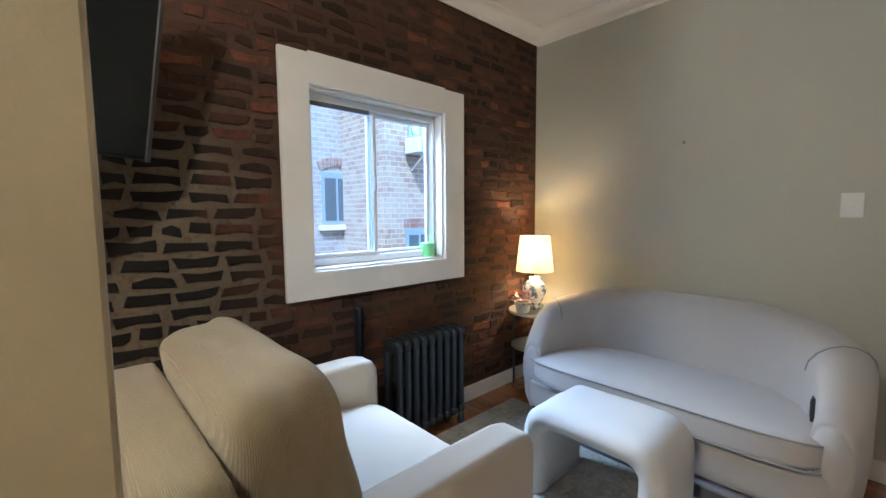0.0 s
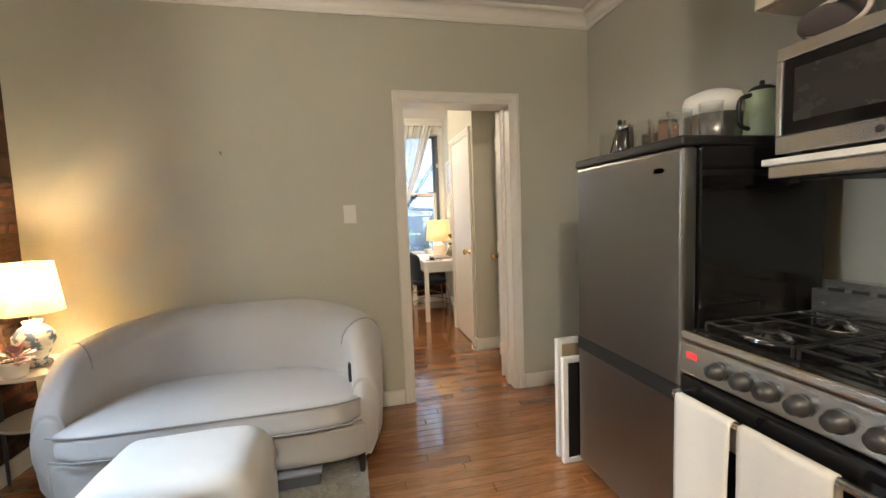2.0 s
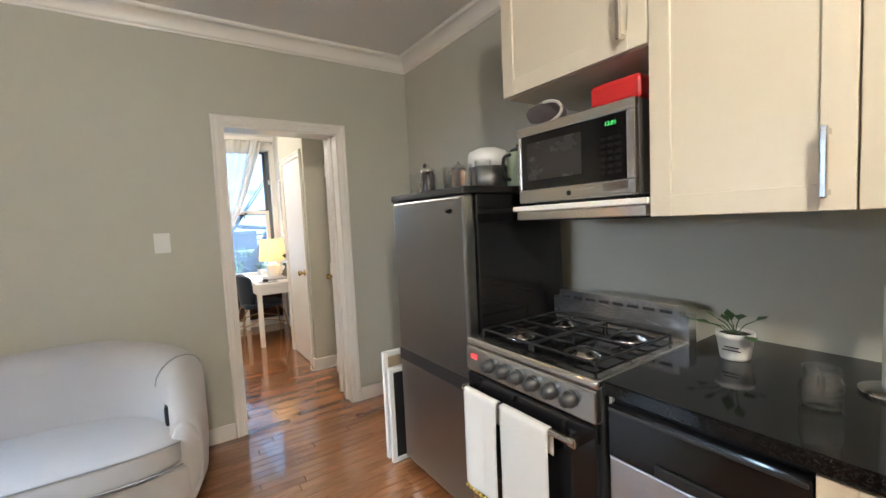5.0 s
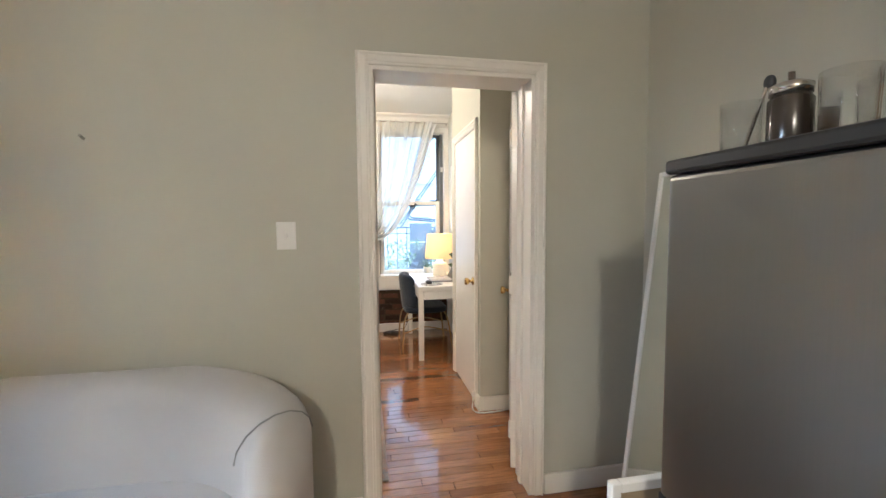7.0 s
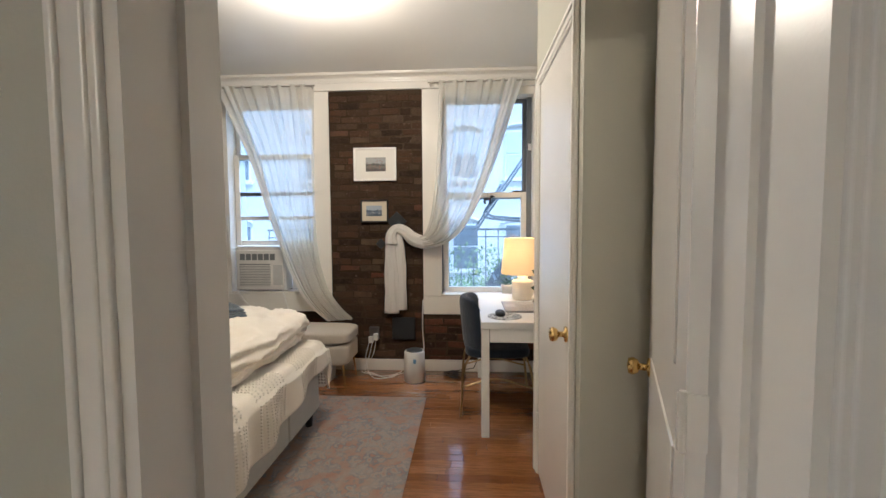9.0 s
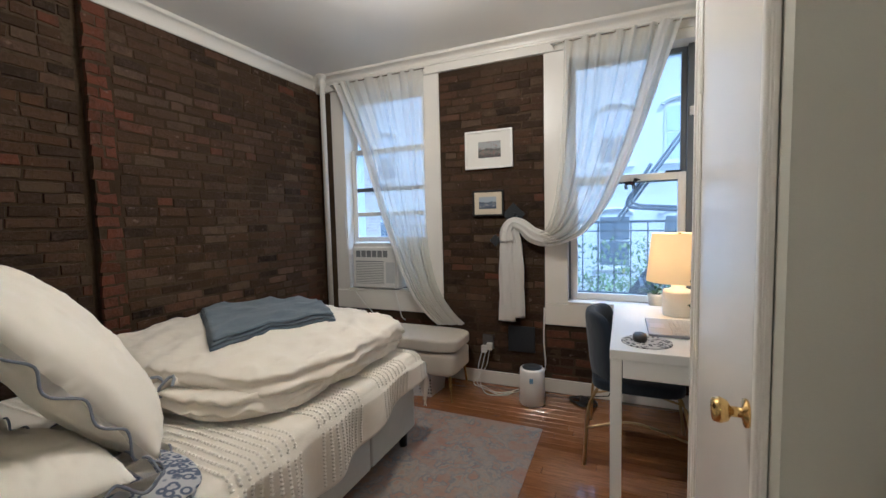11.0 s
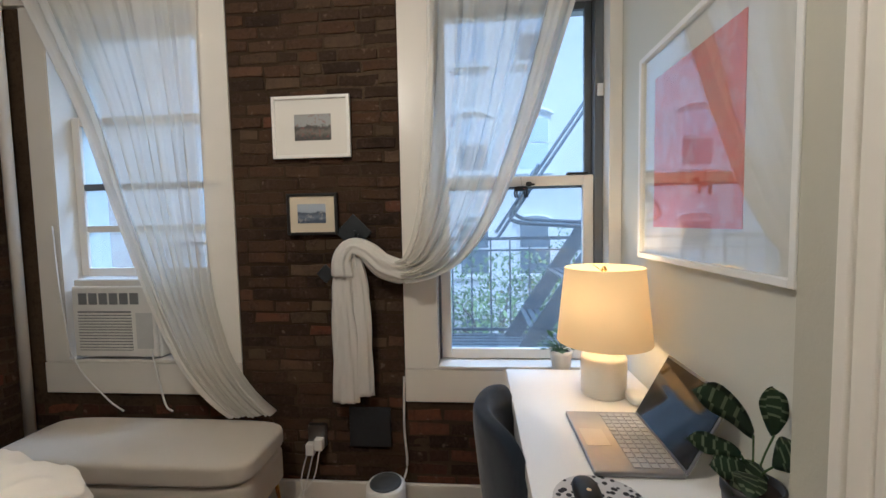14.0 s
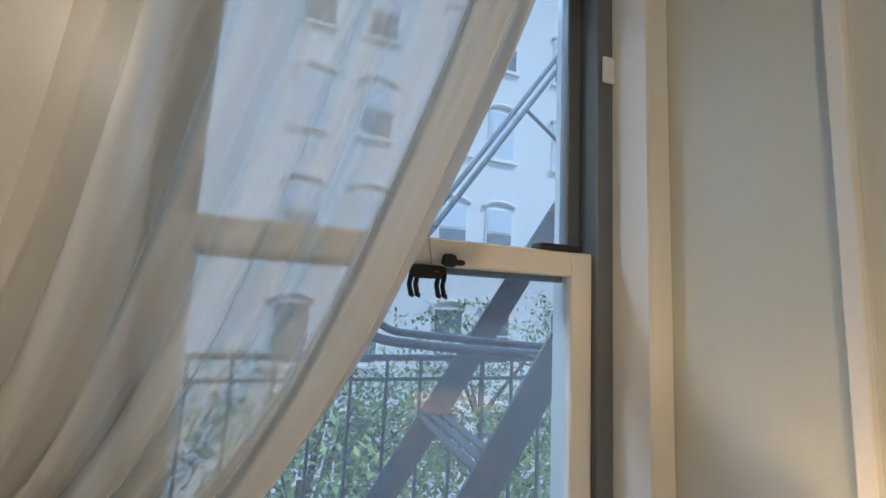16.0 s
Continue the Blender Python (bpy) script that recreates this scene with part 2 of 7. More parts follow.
def clear_glass(name, tint=(1, 1, 1), rough=0.0, haze=0.0, gloss=0.035):
    """Thin pane: mostly clear, with a Fresnel gloss and an optional pale haze mixed in."""
    m = bpy.data.materials.new(name)
    m.use_nodes = True
    t = m.node_tree
    t.nodes.remove(t.nodes["Principled BSDF"])
    tr, gl = t.nodes.new("ShaderNodeBsdfTransparent"), t.nodes.new("ShaderNodeBsdfGlossy")
    fr, mx = t.nodes.new("ShaderNodeLayerWeight"), t.nodes.new("ShaderNodeMixShader")
    pw, ma = t.nodes.new("ShaderNodeMath"), t.nodes.new("ShaderNodeMath")
    pw.operation, ma.operation = "POWER", "MULTIPLY_ADD"
    pw.inputs[1].default_value, ma.inputs[1].default_value, ma.inputs[2].default_value = 5.0, 0.9, gloss
    tr.inputs[0].default_value = (*tint, 1)
    gl.inputs["Roughness"].default_value = rough
    fr.inputs["Blend"].default_value = 0.5
    t.links.new(fr.outputs["Facing"], pw.inputs[0])
    t.links.new(pw.outputs[0], ma.inputs[0])
    t.links.new(ma.outputs[0], mx.inputs[0])
    clear = tr.outputs[0]
    if haze:
        haze_bsdf, dm = t.nodes.new("ShaderNodeBsdfTranslucent"), t.nodes.new("ShaderNodeMixShader")
        haze_bsdf.inputs[0].default_value, dm.inputs[0].default_value = (0.85, 0.88, 0.9, 1), haze
        t.links.new(clear, dm.inputs[1])
        t.links.new(haze_bsdf.outputs[0], dm.inputs[2])
        clear = dm.outputs[0]
    t.links.new(clear, mx.inputs[1])
    t.links.new(gl.outputs[0], mx.inputs[2])
    t.links.new(mx.outputs[0], t.nodes["Material Output"].inputs[0])
    return m


def cloth_light(name, col, through_share, clear_share, weave=0.0):
    """Thin cloth or lampshade paper that lets light through."""
    m = bpy.data.materials.new(name)
    m.use_nodes = True
    t = m.node_tree
    t.nodes.remove(t.nodes["Principled BSDF"])
    d, tl, tr = (t.nodes.new(k) for k in ("ShaderNodeBsdfDiffuse", "ShaderNodeBsdfTranslucent", "ShaderNodeBsdfTransparent"))
    a, b = t.nodes.new("ShaderNodeMixShader"), t.nodes.new("ShaderNodeMixShader")
    for node in (d, tl):
        node.inputs[0].default_value = (*col, 1)
    a.inputs[0].default_value, b.inputs[0].default_value = through_share, clear_share
    t.links.new(d.outputs[0], a.inputs[1])
    t.links.new(tl.outputs[0], a.inputs[2])
    t.links.new(a.outputs[0], b.inputs[1])
    t.links.new(tr.outputs[0], b.inputs[2])
    t.links.new(b.outputs[0], t.nodes["Material Output"].inputs[0])
    if weave:
        tc, w = t.nodes.new("ShaderNodeTexCoord"), t.nodes.new("ShaderNodeTexNoise")
        w.inputs["Scale"].default_value = weave
        t.links.new(tc.outputs["Object"], w.inputs["Vector"])
        bp = t.nodes.new("ShaderNodeBump")
        bp.inputs["Strength"].default_value, bp.inputs["Distance"].default_value = 0.2, 0.002
        t.links.new(w.outputs["Fac"], bp.inputs["Height"])
        for node in (d, tl):
            t.links.new(bp.outputs[0], node.inputs["Normal"])
    return m


def glow(name, col, strength):
    m = Mat(name)
    m.base((0.03, 0.03, 0.03))
    m.p.inputs["Emission Color"].default_value = (*col, 1)
    m.p.inputs["Emission Strength"].default_value = strength
    return m.m


GLASS = clear_glass("window_glass", (0.84, 0.93, 1.0))
# Bright lens haze over the windows, put into the panes as a translucent share.
GLASS_HAZED = clear_glass("hazed_window_glass", (0.84, 0.93, 1.0), 0.0, 0.10)
TUMBLER = clear_glass("drinking_glass", (0.985, 0.99, 0.99), 0.02, 0.0, 0.07)
PICTURE_GLASS = clear_glass("picture_glass", (0.97, 0.98, 0.98), 0.0, 0.0, 0.10)
SHEER = cloth_light("sheer_white_voile", (0.84, 0.82, 0.75), 0.40, 0.40, 300)
GATHER = cloth_light("gathered_white_voile", (0.86, 0.84, 0.80), 0.3, 0.03, 300)
SHADE = cloth_light("linen_lampshade", (0.86, 0.68, 0.42), 0.14, 0.0, 400)
SHADE_W = cloth_light("white_lampshade", (0.80, 0.66, 0.42), 0.15, 0.0, 400)
MIRROR = Mat("mirror_glass", 0.0, 1.0).base((0.86, 0.88, 0.86)).m


def wood_mat(name, island):
    m = Mat(name, 0.2, 0, 0.5)
    rnd = m.t.nodes.new("ShaderNodeNewGeometry").outputs["Random Per Island"] if island else m.t.nodes.new("ShaderNodeObjectInfo").outputs["Random"]
    tone = m.ramp(rnd, [(0.0, (0.25, 0.095, 0.028)), (0.3, (0.31, 0.13, 0.041)), (0.6, (0.38, 0.17, 0.06)), (0.85, (0.30, 0.115, 0.034)), (1.0, (0.20, 0.072, 0.022))])
    pos = m.t.nodes.new("ShaderNodeNewGeometry").outputs["Position"]
    mp = m.t.nodes.new("ShaderNodeMapping")
    mp.inputs["Scale"].default_value = (26, 2.2, 8)
    m.link(pos, mp.inputs["Vector"])
    gr = m.n("ShaderNodeTexNoise", Scale=3.0, Detail=6, Roughness=0.65)
    m.link(mp.outputs[0], gr.inputs["Vector"])
    big = m.n("ShaderNodeTexNoise", Scale=1.6, Detail=4)
    m.link(pos, big.inputs["Vector"])
    grained = m.mix(m.ramp(gr.outputs["Fac"], [(0.42, (0, 0, 0)), (0.72, (0.75, 0.75, 0.75))]), tone, (0.10, 0.035, 0.012))
    m.base(m.mix(m.ramp(big.outputs["Fac"], [(0.45, (0, 0, 0)), (0.75, (0.3, 0.3, 0.3))]), grained, (0.16, 0.06, 0.02)))
    m.rough(big.outputs["Fac"], 0.12, 0.28)
    m.p.inputs["Coat Weight"].default_value, m.p.inputs["Coat Roughness"].default_value = 0.9, 0.06
    return m.bump(gr.outputs["Fac"], 0.06, 0.002).m


OAK, OAK_R = wood_mat("varnished_oak_strip", False), wood_mat("varnished_oak_strip_joined", True)
GAP = plain("dark_floor_gap", (0.05, 0.022, 0.01), 0.6)


# ---- mesh helpers ----
def finish(name, bm, mat, smooth=False):
    me = bpy.data.meshes.new(name)
    bmesh.ops.recalc_face_normals(bm, faces=bm.faces)
    bm.to_mesh(me)
    bm.free()
    if mat:
        me.materials.append(mat)
    if smooth:
        for p in me.polygons:
            p.use_smooth = True
    return me


def box(x0, x1, y0, y1, z0, z1, bevel=0.0, seg=2, bm=None):
    """A block, or one more block in bm."""
    b = bmesh.new()
    bmesh.ops.create_cube(b, size=1)
    for v in b.verts:
        v.co = Vector(((x0 + x1) / 2 + v.co.x * (x1 - x0), (y0 + y1) / 2 + v.co.y * (y1 - y0), (z0 + z1) / 2 + v.co.z * (z1 - z0)))
    if bevel:
        bmesh.ops.bevel(b, geom=b.edges[:], offset=bevel, segments=seg, affect="EDGES", profile=0.5)
    return merge(bm, b)


def merge(bm, b, m=None):
    if m is not None:
        bmesh.ops.transform(b, matrix=m, verts=b.verts)
    if bm is None:
        return b
    me = bpy.data.meshes.new("tmp")
    b.to_mesh(me)
    b.free()
    bm.from_mesh(me)
    bpy.data.meshes.remove(me)
    return bm


def lathe(profile, x=0, y=0, z=0, n=32, bm=None, sx=1.0, sy=1.0):
    """A turned body from (radius, height) pairs."""
    b = bmesh.new()
    rings = []
    for r, h in profile:
        rings.append([b.verts.new((x + sx * r * math.cos(2 * math.pi * i / n), y + sy * r * math.sin(2 * math.pi * i / n), z + h)) for i in range(n)])
    for a, c in zip(rings, rings[1:]):
        for i in range(n):
            b.faces.new((a[i], a[(i + 1) % n], c[(i + 1) % n], c[i]))
    for ring, r in ((rings[0], profile[0][0]), (rings[-1], profile[-1][0])):
        if r > 1e-4:
            b.faces.new(ring)
    bmesh.ops.remove_doubles(b, verts=b.verts, dist=1e-5)
    return merge(bm, b)


def tube(points, r, n=8, bm=None, taper=None):
    """A round bar along points."""
    b = bmesh.new()
    pts = [Vector(p) for p in points]
    rings = []
    for i, p in enumerate(pts):
        d = (pts[min(i + 1, len(pts) - 1)] - pts[max(i - 1, 0)]).normalized()
        up = Vector((0, 0, 1)) if abs(d.z) < 0.9 else Vector((1, 0, 0))
        u = d.cross(up).normalized()
        w = d.cross(u)
        rr = r if taper is None else r * taper[i]
        rings.append([b.verts.new(p + rr * (math.cos(2 * math.pi * k / n) * u + math.sin(2 * math.pi * k / n) * w)) for k in range(n)])
    for a, c in zip(rings, rings[1:]):
        for k in range(n):
            b.faces.new((a[k], a[(k + 1) % n], c[(k + 1) % n], c[k]))
    b.faces.new(rings[0])
    b.faces.new(rings[-1])
    return merge(bm, b)


def curve_pts(ctrl, n=24):
    """A smooth line through ctrl (Catmull-Rom)."""
    c = [Vector(p) for p in ctrl]
    c = [2 * c[0] - c[1]] + c + [2 * c[-1] - c[-2]]
    out = []
    seg = len(c) - 3
    for i in range(n + 1):
        t = i / n * seg
        k = min(int(t), seg - 1)
        f = t - k
        p0, p1, p2, p3 = c[k:k + 4]
        out.append(0.5 * (2 * p1 + (p2 - p0) * f + (2 * p0 - 5 * p1 + 4 * p2 - p3) * f * f + (3 * p1 - p0 - 3 * p2 + p3) * f ** 3))
    return out


def grid_surface(fn, nu, nv, thick=0.0):
    """A sheet fn(u, v) -> point over the unit square; thick gives it a back."""
    b = bmesh.new()
    vs = [[b.verts.new(fn(i / nu, j / nv)) for j in range(nv + 1)] for i in range(nu + 1)]
    for i in range(nu):
        for j in range(nv):
            b.faces.new((vs[i][j], vs[i + 1][j], vs[i + 1][j + 1], vs[i][j + 1]))
    if thick:
        bmesh.ops.recalc_face_normals(b, faces=b.faces)
        bmesh.ops.solidify(b, geom=b.faces[:], thickness=thick)
    return b


def cushion(x0, x1, y0, y1, z0, z1, power=4.0, n=14, sag=0.0, seed=0.0, wrinkle=0.0):
    """A stuffed block with rounded sides and slightly domed faces."""
    b = bmesh.new()
    bmesh.ops.create_cube(b, size=2)
    bmesh.ops.subdivide_edges(b, edges=b.edges[:], cuts=n, use_grid_fill=True)
    cx, cy, cz = (x0 + x1) / 2, (y0 + y1) / 2, (z0 + z1) / 2
    for v in b.verts:
        p = v.co
        k = (abs(p.x) ** power + abs(p.y) ** power + abs(p.z) ** power) ** (1 / power)
        q = p / k
        w = noise.noise(Vector((q.x * 2.2 + seed, q.y * 2.2, q.z * 2.2 + seed))) * wrinkle
        v.co = Vector((cx + q.x * (x1 - x0) / 2 * (1 + w), cy + q.y * (y1 - y0) / 2 * (1 + w), cz + q.z * (z1 - z0) / 2 * (1 + w) - sag * (1 - q.x * q.x) * (1 - q.y * q.y)))
    return b


def thing(name, x, y, z, label, category, group=""):
    return tagged_at(new(name), x, y, z, label, category, group)


def tagged_at(ob, x, y, z, label, category, group):
    ob.empty_display_size = 0.05
    ob.location = (x, y, z)
    return tagged(ob, label, category, group)


def part(name, bm, mat, parent, label="", smooth=False):
    """One mesh under a thing or a part; its points are given in the world."""
    ob = new(name, finish(name, bm, mat, smooth))
    off = Vector(parent.location)
    up = parent.parent
    while up:
        off += Vector(up.location)
        up = up.parent
    ob.parent = parent
    ob.location = -off
    if label:
        tagged(ob, label)
    return ob


def solid(name, bm, mat, label, category, smooth=False, group=""):
    return tagged(new(name, finish(name, bm, mat, smooth)), label, category, group)


def setting(name, bm, mat, label="", smooth=False):
    return tagged(new(name, finish(name, bm, mat, smooth)), label, kind="structure")


# ---- structure ----
NORTH, SOUTH, DOORX, BEDX, EAST = 2.34, -1.24, 3.0, 3.18, 6.32   # wall faces
CEILZ = 2.71

floor = setting("floor", box(-2.3, 6.62, -2.3, 2.6, -0.12, -0.02), GAP, "dark subfloor under varnished oak strip boards")
setting("ceiling", box(-2.3, 6.9, -2.4, 2.7, CEILZ, CEILZ + 0.12), CEIL, "smooth off-white painted ceiling")

# brick walls: the mortar bodies; the bricks come last in the file
lw0, lw1, lz0, lz1 = 1.08, 1.97, 1.02, 1.93    # living room window opening
b = box(-2.3, lw0, NORTH, NORTH + 0.14, -0.1, CEILZ)
box(lw1, 3.09, NORTH, NORTH + 0.14, -0.1, CEILZ, bm=b)
box(lw0, lw1, NORTH, NORTH + 0.14, -0.1, lz0, bm=b)
box(lw0, lw1, NORTH, NORTH + 0.14, lz1, CEILZ, bm=b)
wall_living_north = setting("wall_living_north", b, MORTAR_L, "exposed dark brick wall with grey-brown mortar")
wall_bedroom_north = setting("wall_bedroom_north", box(3.09, 6.7, NORTH + 0.004, NORTH + 0.3, -0.1, CEILZ), MORTAR, "exposed brown brick wall with dark mortar")

# east wall of the living room with the doorway
D0, D1, DH = -0.635, 0.145, 2.08
b = box(DOORX, BEDX, D1, NORTH, 0, CEILZ)
box(DOORX, BEDX, SOUTH - 0.9, D0, 0, CEILZ, bm=b)
box(DOORX, BEDX, D0, D1, DH, CEILZ, bm=b)
setting("wall_living_east", b, WALL, "sage grey painted plaster wall with a doorway")
setting("wall_living_south", box(-2.3, DOORX, SOUTH - 0.12, SOUTH, 0, CEILZ), WALL, "sage grey painted kitchen wall")
setting("wall_living_west", box(-2.3, -2.2, SOUTH, NORTH, 0, CEILZ), WALL, "sage grey painted wall")
setting("wall_partition", box(-0.12, 0.205, 0.90, 1.02, 0, CEILZ, 0.006), painted("cream_wall_paint", (0.47, 0.40, 0.25)), "cream painted end of a short partition wall")

# bedroom: closet box, desk alcove, niche behind the open door
BX0, BX1, BY = 3.95, 4.885, -0.635
ALC = -0.892
C0, C1, CH = 4.07, 4.74, 2.07
b = box(BX0, C0 - 0.02, BY - 0.09, BY, 0, CEILZ)
box(C1 + 0.02, BX1, BY - 0.09, BY, 0, CEILZ, bm=b)
box(C0 - 0.02, C1 + 0.02, BY - 0.09, BY, CH + 0.06, CEILZ, bm=b)
box(BX0, BX0 + 0.09, -2.1, BY - 0.09, 0, CEILZ, bm=b)
box(BX1 - 0.09, BX1, ALC - 0.1, BY - 0.09, 0, CEILZ, bm=b)
setting("wall_closet", b, WALL, "sage grey painted walls of the bedroom closet")
setting("wall_bedroom_south", box(BX1, EAST + 0.3, ALC - 0.1, ALC, 0, CEILZ), painted("pale_alcove_paint", (0.60, 0.60, 0.53)), "pale painted alcove wall beside the desk")
setting("wall_niche", box(BEDX, BX0, -2.2, -2.1, 0, CEILZ), WALL, "sage grey painted wall behind the open door")

# window wall of the bedroom
W1 = (1.17, 2.00, 0.72, 2.52)
W2 = (-0.842, 0.0, 0.70, 2.52)
b = box(EAST, EAST + 0.3, W2[1], W1[0], 0, CEILZ)
box(EAST, EAST + 0.3, W1[1], NORTH + 0.02, 0, CEILZ, bm=b)
box(EAST, EAST + 0.3, ALC, W2[0], 0, CEILZ, bm=b)
for w in (W1, W2):
    box(EAST, EAST + 0.3, w[0], w[1], 0, w[2], bm=b)
    box(EAST, EAST + 0.3, w[0], w[1], w[3], CEILZ, bm=b)
wall_bedroom_east = setting("wall_bedroom_east", b, MORTAR, "exposed dark brick wall between two windows")

# white plaster facing round the bedroom windows
def facing(name, w, y_lo, y_hi):
    f = box(EAST - 0.012, EAST - 0.001, w[1], y_hi, w[2], 2.575)
    box(EAST - 0.012, EAST - 0.001, y_lo, w[0], w[2], 2.575, bm=f)
    box(EAST - 0.012, EAST - 0.001, w[0], w[1], w[3], 2.575, bm=f)
    box(EAST - 0.02, EAST - 0.001, y_lo, y_hi, w[2] - 0.17, w[2] - 0.002, 0.004, bm=f)
    for y0, y1 in ((w[0] - 0.001, w[0] + 0.008), (w[1] - 0.008, w[1] + 0.001)):
        box(EAST - 0.011, EAST + 0.29, y0, y1, w[2], w[3], bm=f)
    box(EAST - 0.011, EAST + 0.29, w[0], w[1], w[3] - 0.01, w[3] + 0.001, bm=f)
    box(EAST - 0.025, EAST + 0.12, w[0] + 0.009, w[1] - 0.009, w[2], w[2] + 0.018, 0.004, bm=f)
    setting(name, f, TRIM, "white painted plaster surround and sill of a bedroom window")
facing("trim_window_north", W1, 1.022, 2.13)
facing("trim_window_south", W2, ALC + 0.002, 0.16)
setting("trim_header", box(EAST - 0.03, EAST - 0.001, ALC + 0.003, NORTH - 0.02, 2.577, 2.64), TRIM, "white painted header board over the windows")


# crown mouldings: stepped cove profile
def crown(name, x0, x1, y0, y1, side, h=0.11):
    """side: the wall's direction from the room, 'n', 's' or 'e'."""
    prof = [(0.0, 0.0), (0.010, 0.0), (0.012, 0.012), (0.018, 0.016)]
    for k in range(9):
        a = math.pi / 2 * k / 8
        prof.append((0.020 + 0.052 * (1 - math.cos(a)), 0.022 + (h - 0.045) * math.sin(a)))
    prof += [(0.078, h - 0.020), (0.084, h - 0.012), (0.086, h - 0.001), (0.0, h - 0.001)]
    m = bmesh.new()
    rings = []
    for s in (0, 1):
        ring = []
        for d, z in prof:
            zz = CEILZ - h + z
            if side == "n":
                q = ((x0, x1)[s], y1 - d, zz)
            elif side == "s":
                q = ((x0, x1)[s], y0 + d, zz)
            else:
                q = (x1 - d, (y0, y1)[s], zz)
            ring.append(m.verts.new(q))
        rings.append(ring)
    for k in range(len(prof)):
        n = (k + 1) % len(prof)
        m.faces.new((rings[0][k], rings[0][n], rings[1][n], rings[1][k]))
    for ring in rings:
        m.faces.new(ring)
    setting(name, m, TRIM, "white painted crown moulding")
crown("trim_crown_living_east", 0, DOORX - 0.001, SOUTH + 0.002, NORTH - 0.018, "e")
crown("trim_crown_living_south", 1.32, DOORX - 0.001, SOUTH + 0.001, 0, "s")
crown("trim_crown_living_north", -2.19, DOORX - 0.001, 0, NORTH - 0.016, "n")
crown("trim_crown_bedroom_north", BEDX + 0.001, EAST - 0.03, 0, NORTH - 0.016, "n")
crown("trim_crown_bedroom_east", 0, EAST - 0.031, ALC + 0.004, NORTH - 0.02, "e", 0.07)
crown("trim_crown_closet", BX0, BX1, BY + 0.001, 0, "s", 0.07)


def base(name, x0, x1, y0, y1):
    m = box(x0, x1, y0, y1, 0, 0.105, 0.004)
    setting(name, m, TRIM, "white painted baseboard")
base("baseboard_living_north", 1.98, DOORX - 0.02, NORTH - 0.034, NORTH - 0.016)
base("baseboard_living_east", DOORX - 0.018, DOORX - 0.001, 0.205, NORTH - 0.036)
base("baseboard_living_corner", DOORX - 0.018, DOORX - 0.001, SOUTH + 0.02, -0.695)
base("baseboard_living_south", 2.05, DOORX - 0.019, SOUTH + 0.001, SOUTH + 0.018)
base("baseboard_bedroom_east", EAST - 0.034, EAST - 0.014, ALC + 0.02, NORTH - 0.04)
base("baseboard_closet_west", BX0 - 0.018, BX0 - 0.001, -2.09, BY + 0.018)
base("baseboard_closet_north", BX0, C0 - 0.065, BY + 0.001, BY + 0.018)
base("baseboard_alcove", BX1 + 0.02, EAST - 0.036, ALC + 0.001, ALC + 0.018)


def casing(name, plane, sgn, y0, y1, h, width=0.058, along="y"):
    """Moulded casing round an opening: three stepped strips."""
    m = None
    for off, wd, d in ((0.0, width, 0.012), (0.012, width - 0.015, 0.016), (0.040, width - 0.046, 0.022)):
        a, c = (plane, plane + sgn * d) if sgn > 0 else (plane - d, plane)
        for q0, q1, z0, z1 in ((y0 - off - wd, y0 - off, 0, h + off + wd), (y1 + off, y1 + off + wd, 0, h + off + wd), (y0 - off, y1 + off, h + off, h + off + wd)):
            m = box(a, c, q0, q1, z0, z1, 0.004, 3, m) if along == "y" else box(q0, q1, a, c, z0, z1, 0.004, 3, m)
    setting(name, m, TRIM, "white painted moulded door casing")
casing("trim_casing_living", DOORX - 0.001, -1, D0, D1, DH)
casing("trim_casing_bedroom", BEDX + 0.001, 1, D0, D1, DH)
b = box(DOORX - 0.004, BEDX + 0.004, D1 - 0.018, D1 + 0.002, 0, DH)
box(DOORX - 0.004, BEDX + 0.004, D0 - 0.002, D0 + 0.018, 0, DH, bm=b)
box(DOORX - 0.004, BEDX + 0.004, D0 + 0.018, D1 - 0.018, DH - 0.018, DH + 0.002, bm=b)
box(DOORX + 0.09, DOORX + 0.125, D1 - 0.03, D1 - 0.018, 0, DH - 0.018, bm=b)
box(DOORX + 0.09, DOORX + 0.125, D0 + 0.018, D0 + 0.03, 0, DH - 0.018, bm=b)
setting("trim_jamb", b, TRIM, "white painted door jamb lining with stops")
casing("trim_casing_closet", BY + 0.001, 1, C0, C1, CH, 0.066, "x")


def knob(parent, x, y, z, nx, ny):
    """Brass door knob with its rose, pointing along (nx, ny)."""
    k = lathe([(0.0, 0.0), (0.03, 0.0), (0.03, 0.006), (0.011, 0.010), (0.011, 0.03), (0.022, 0.036), (0.028, 0.05), (0.024, 0.063), (0.0, 0.067)], n=20)
    rot = Vector((0, 0, 1)).rotation_difference(Vector((nx, ny, 0))).to_matrix().to_4x4()
    bmesh.ops.transform(k, matrix=Matrix.Translation((x, y, z)) @ rot, verts=k.verts)
    part("door_knob", k, BRASS, parent, "polished brass door knob", True)


# open bedroom door, hinged on the south jamb
ANG = radians(-19.5)
door = tagged(new("door_1"), "white glossy painted door standing open into the bedroom", kind="structure")
hx, hy, dl = BEDX + 0.012, D0 + 0.045, 0.775
rotm = Matrix.Translation((hx, hy, 0)) @ Matrix.Rotation(ANG, 4, "Z")
leaf = box(0, dl, -0.036, 0, 0.03, DH - 0.02, 0.002)
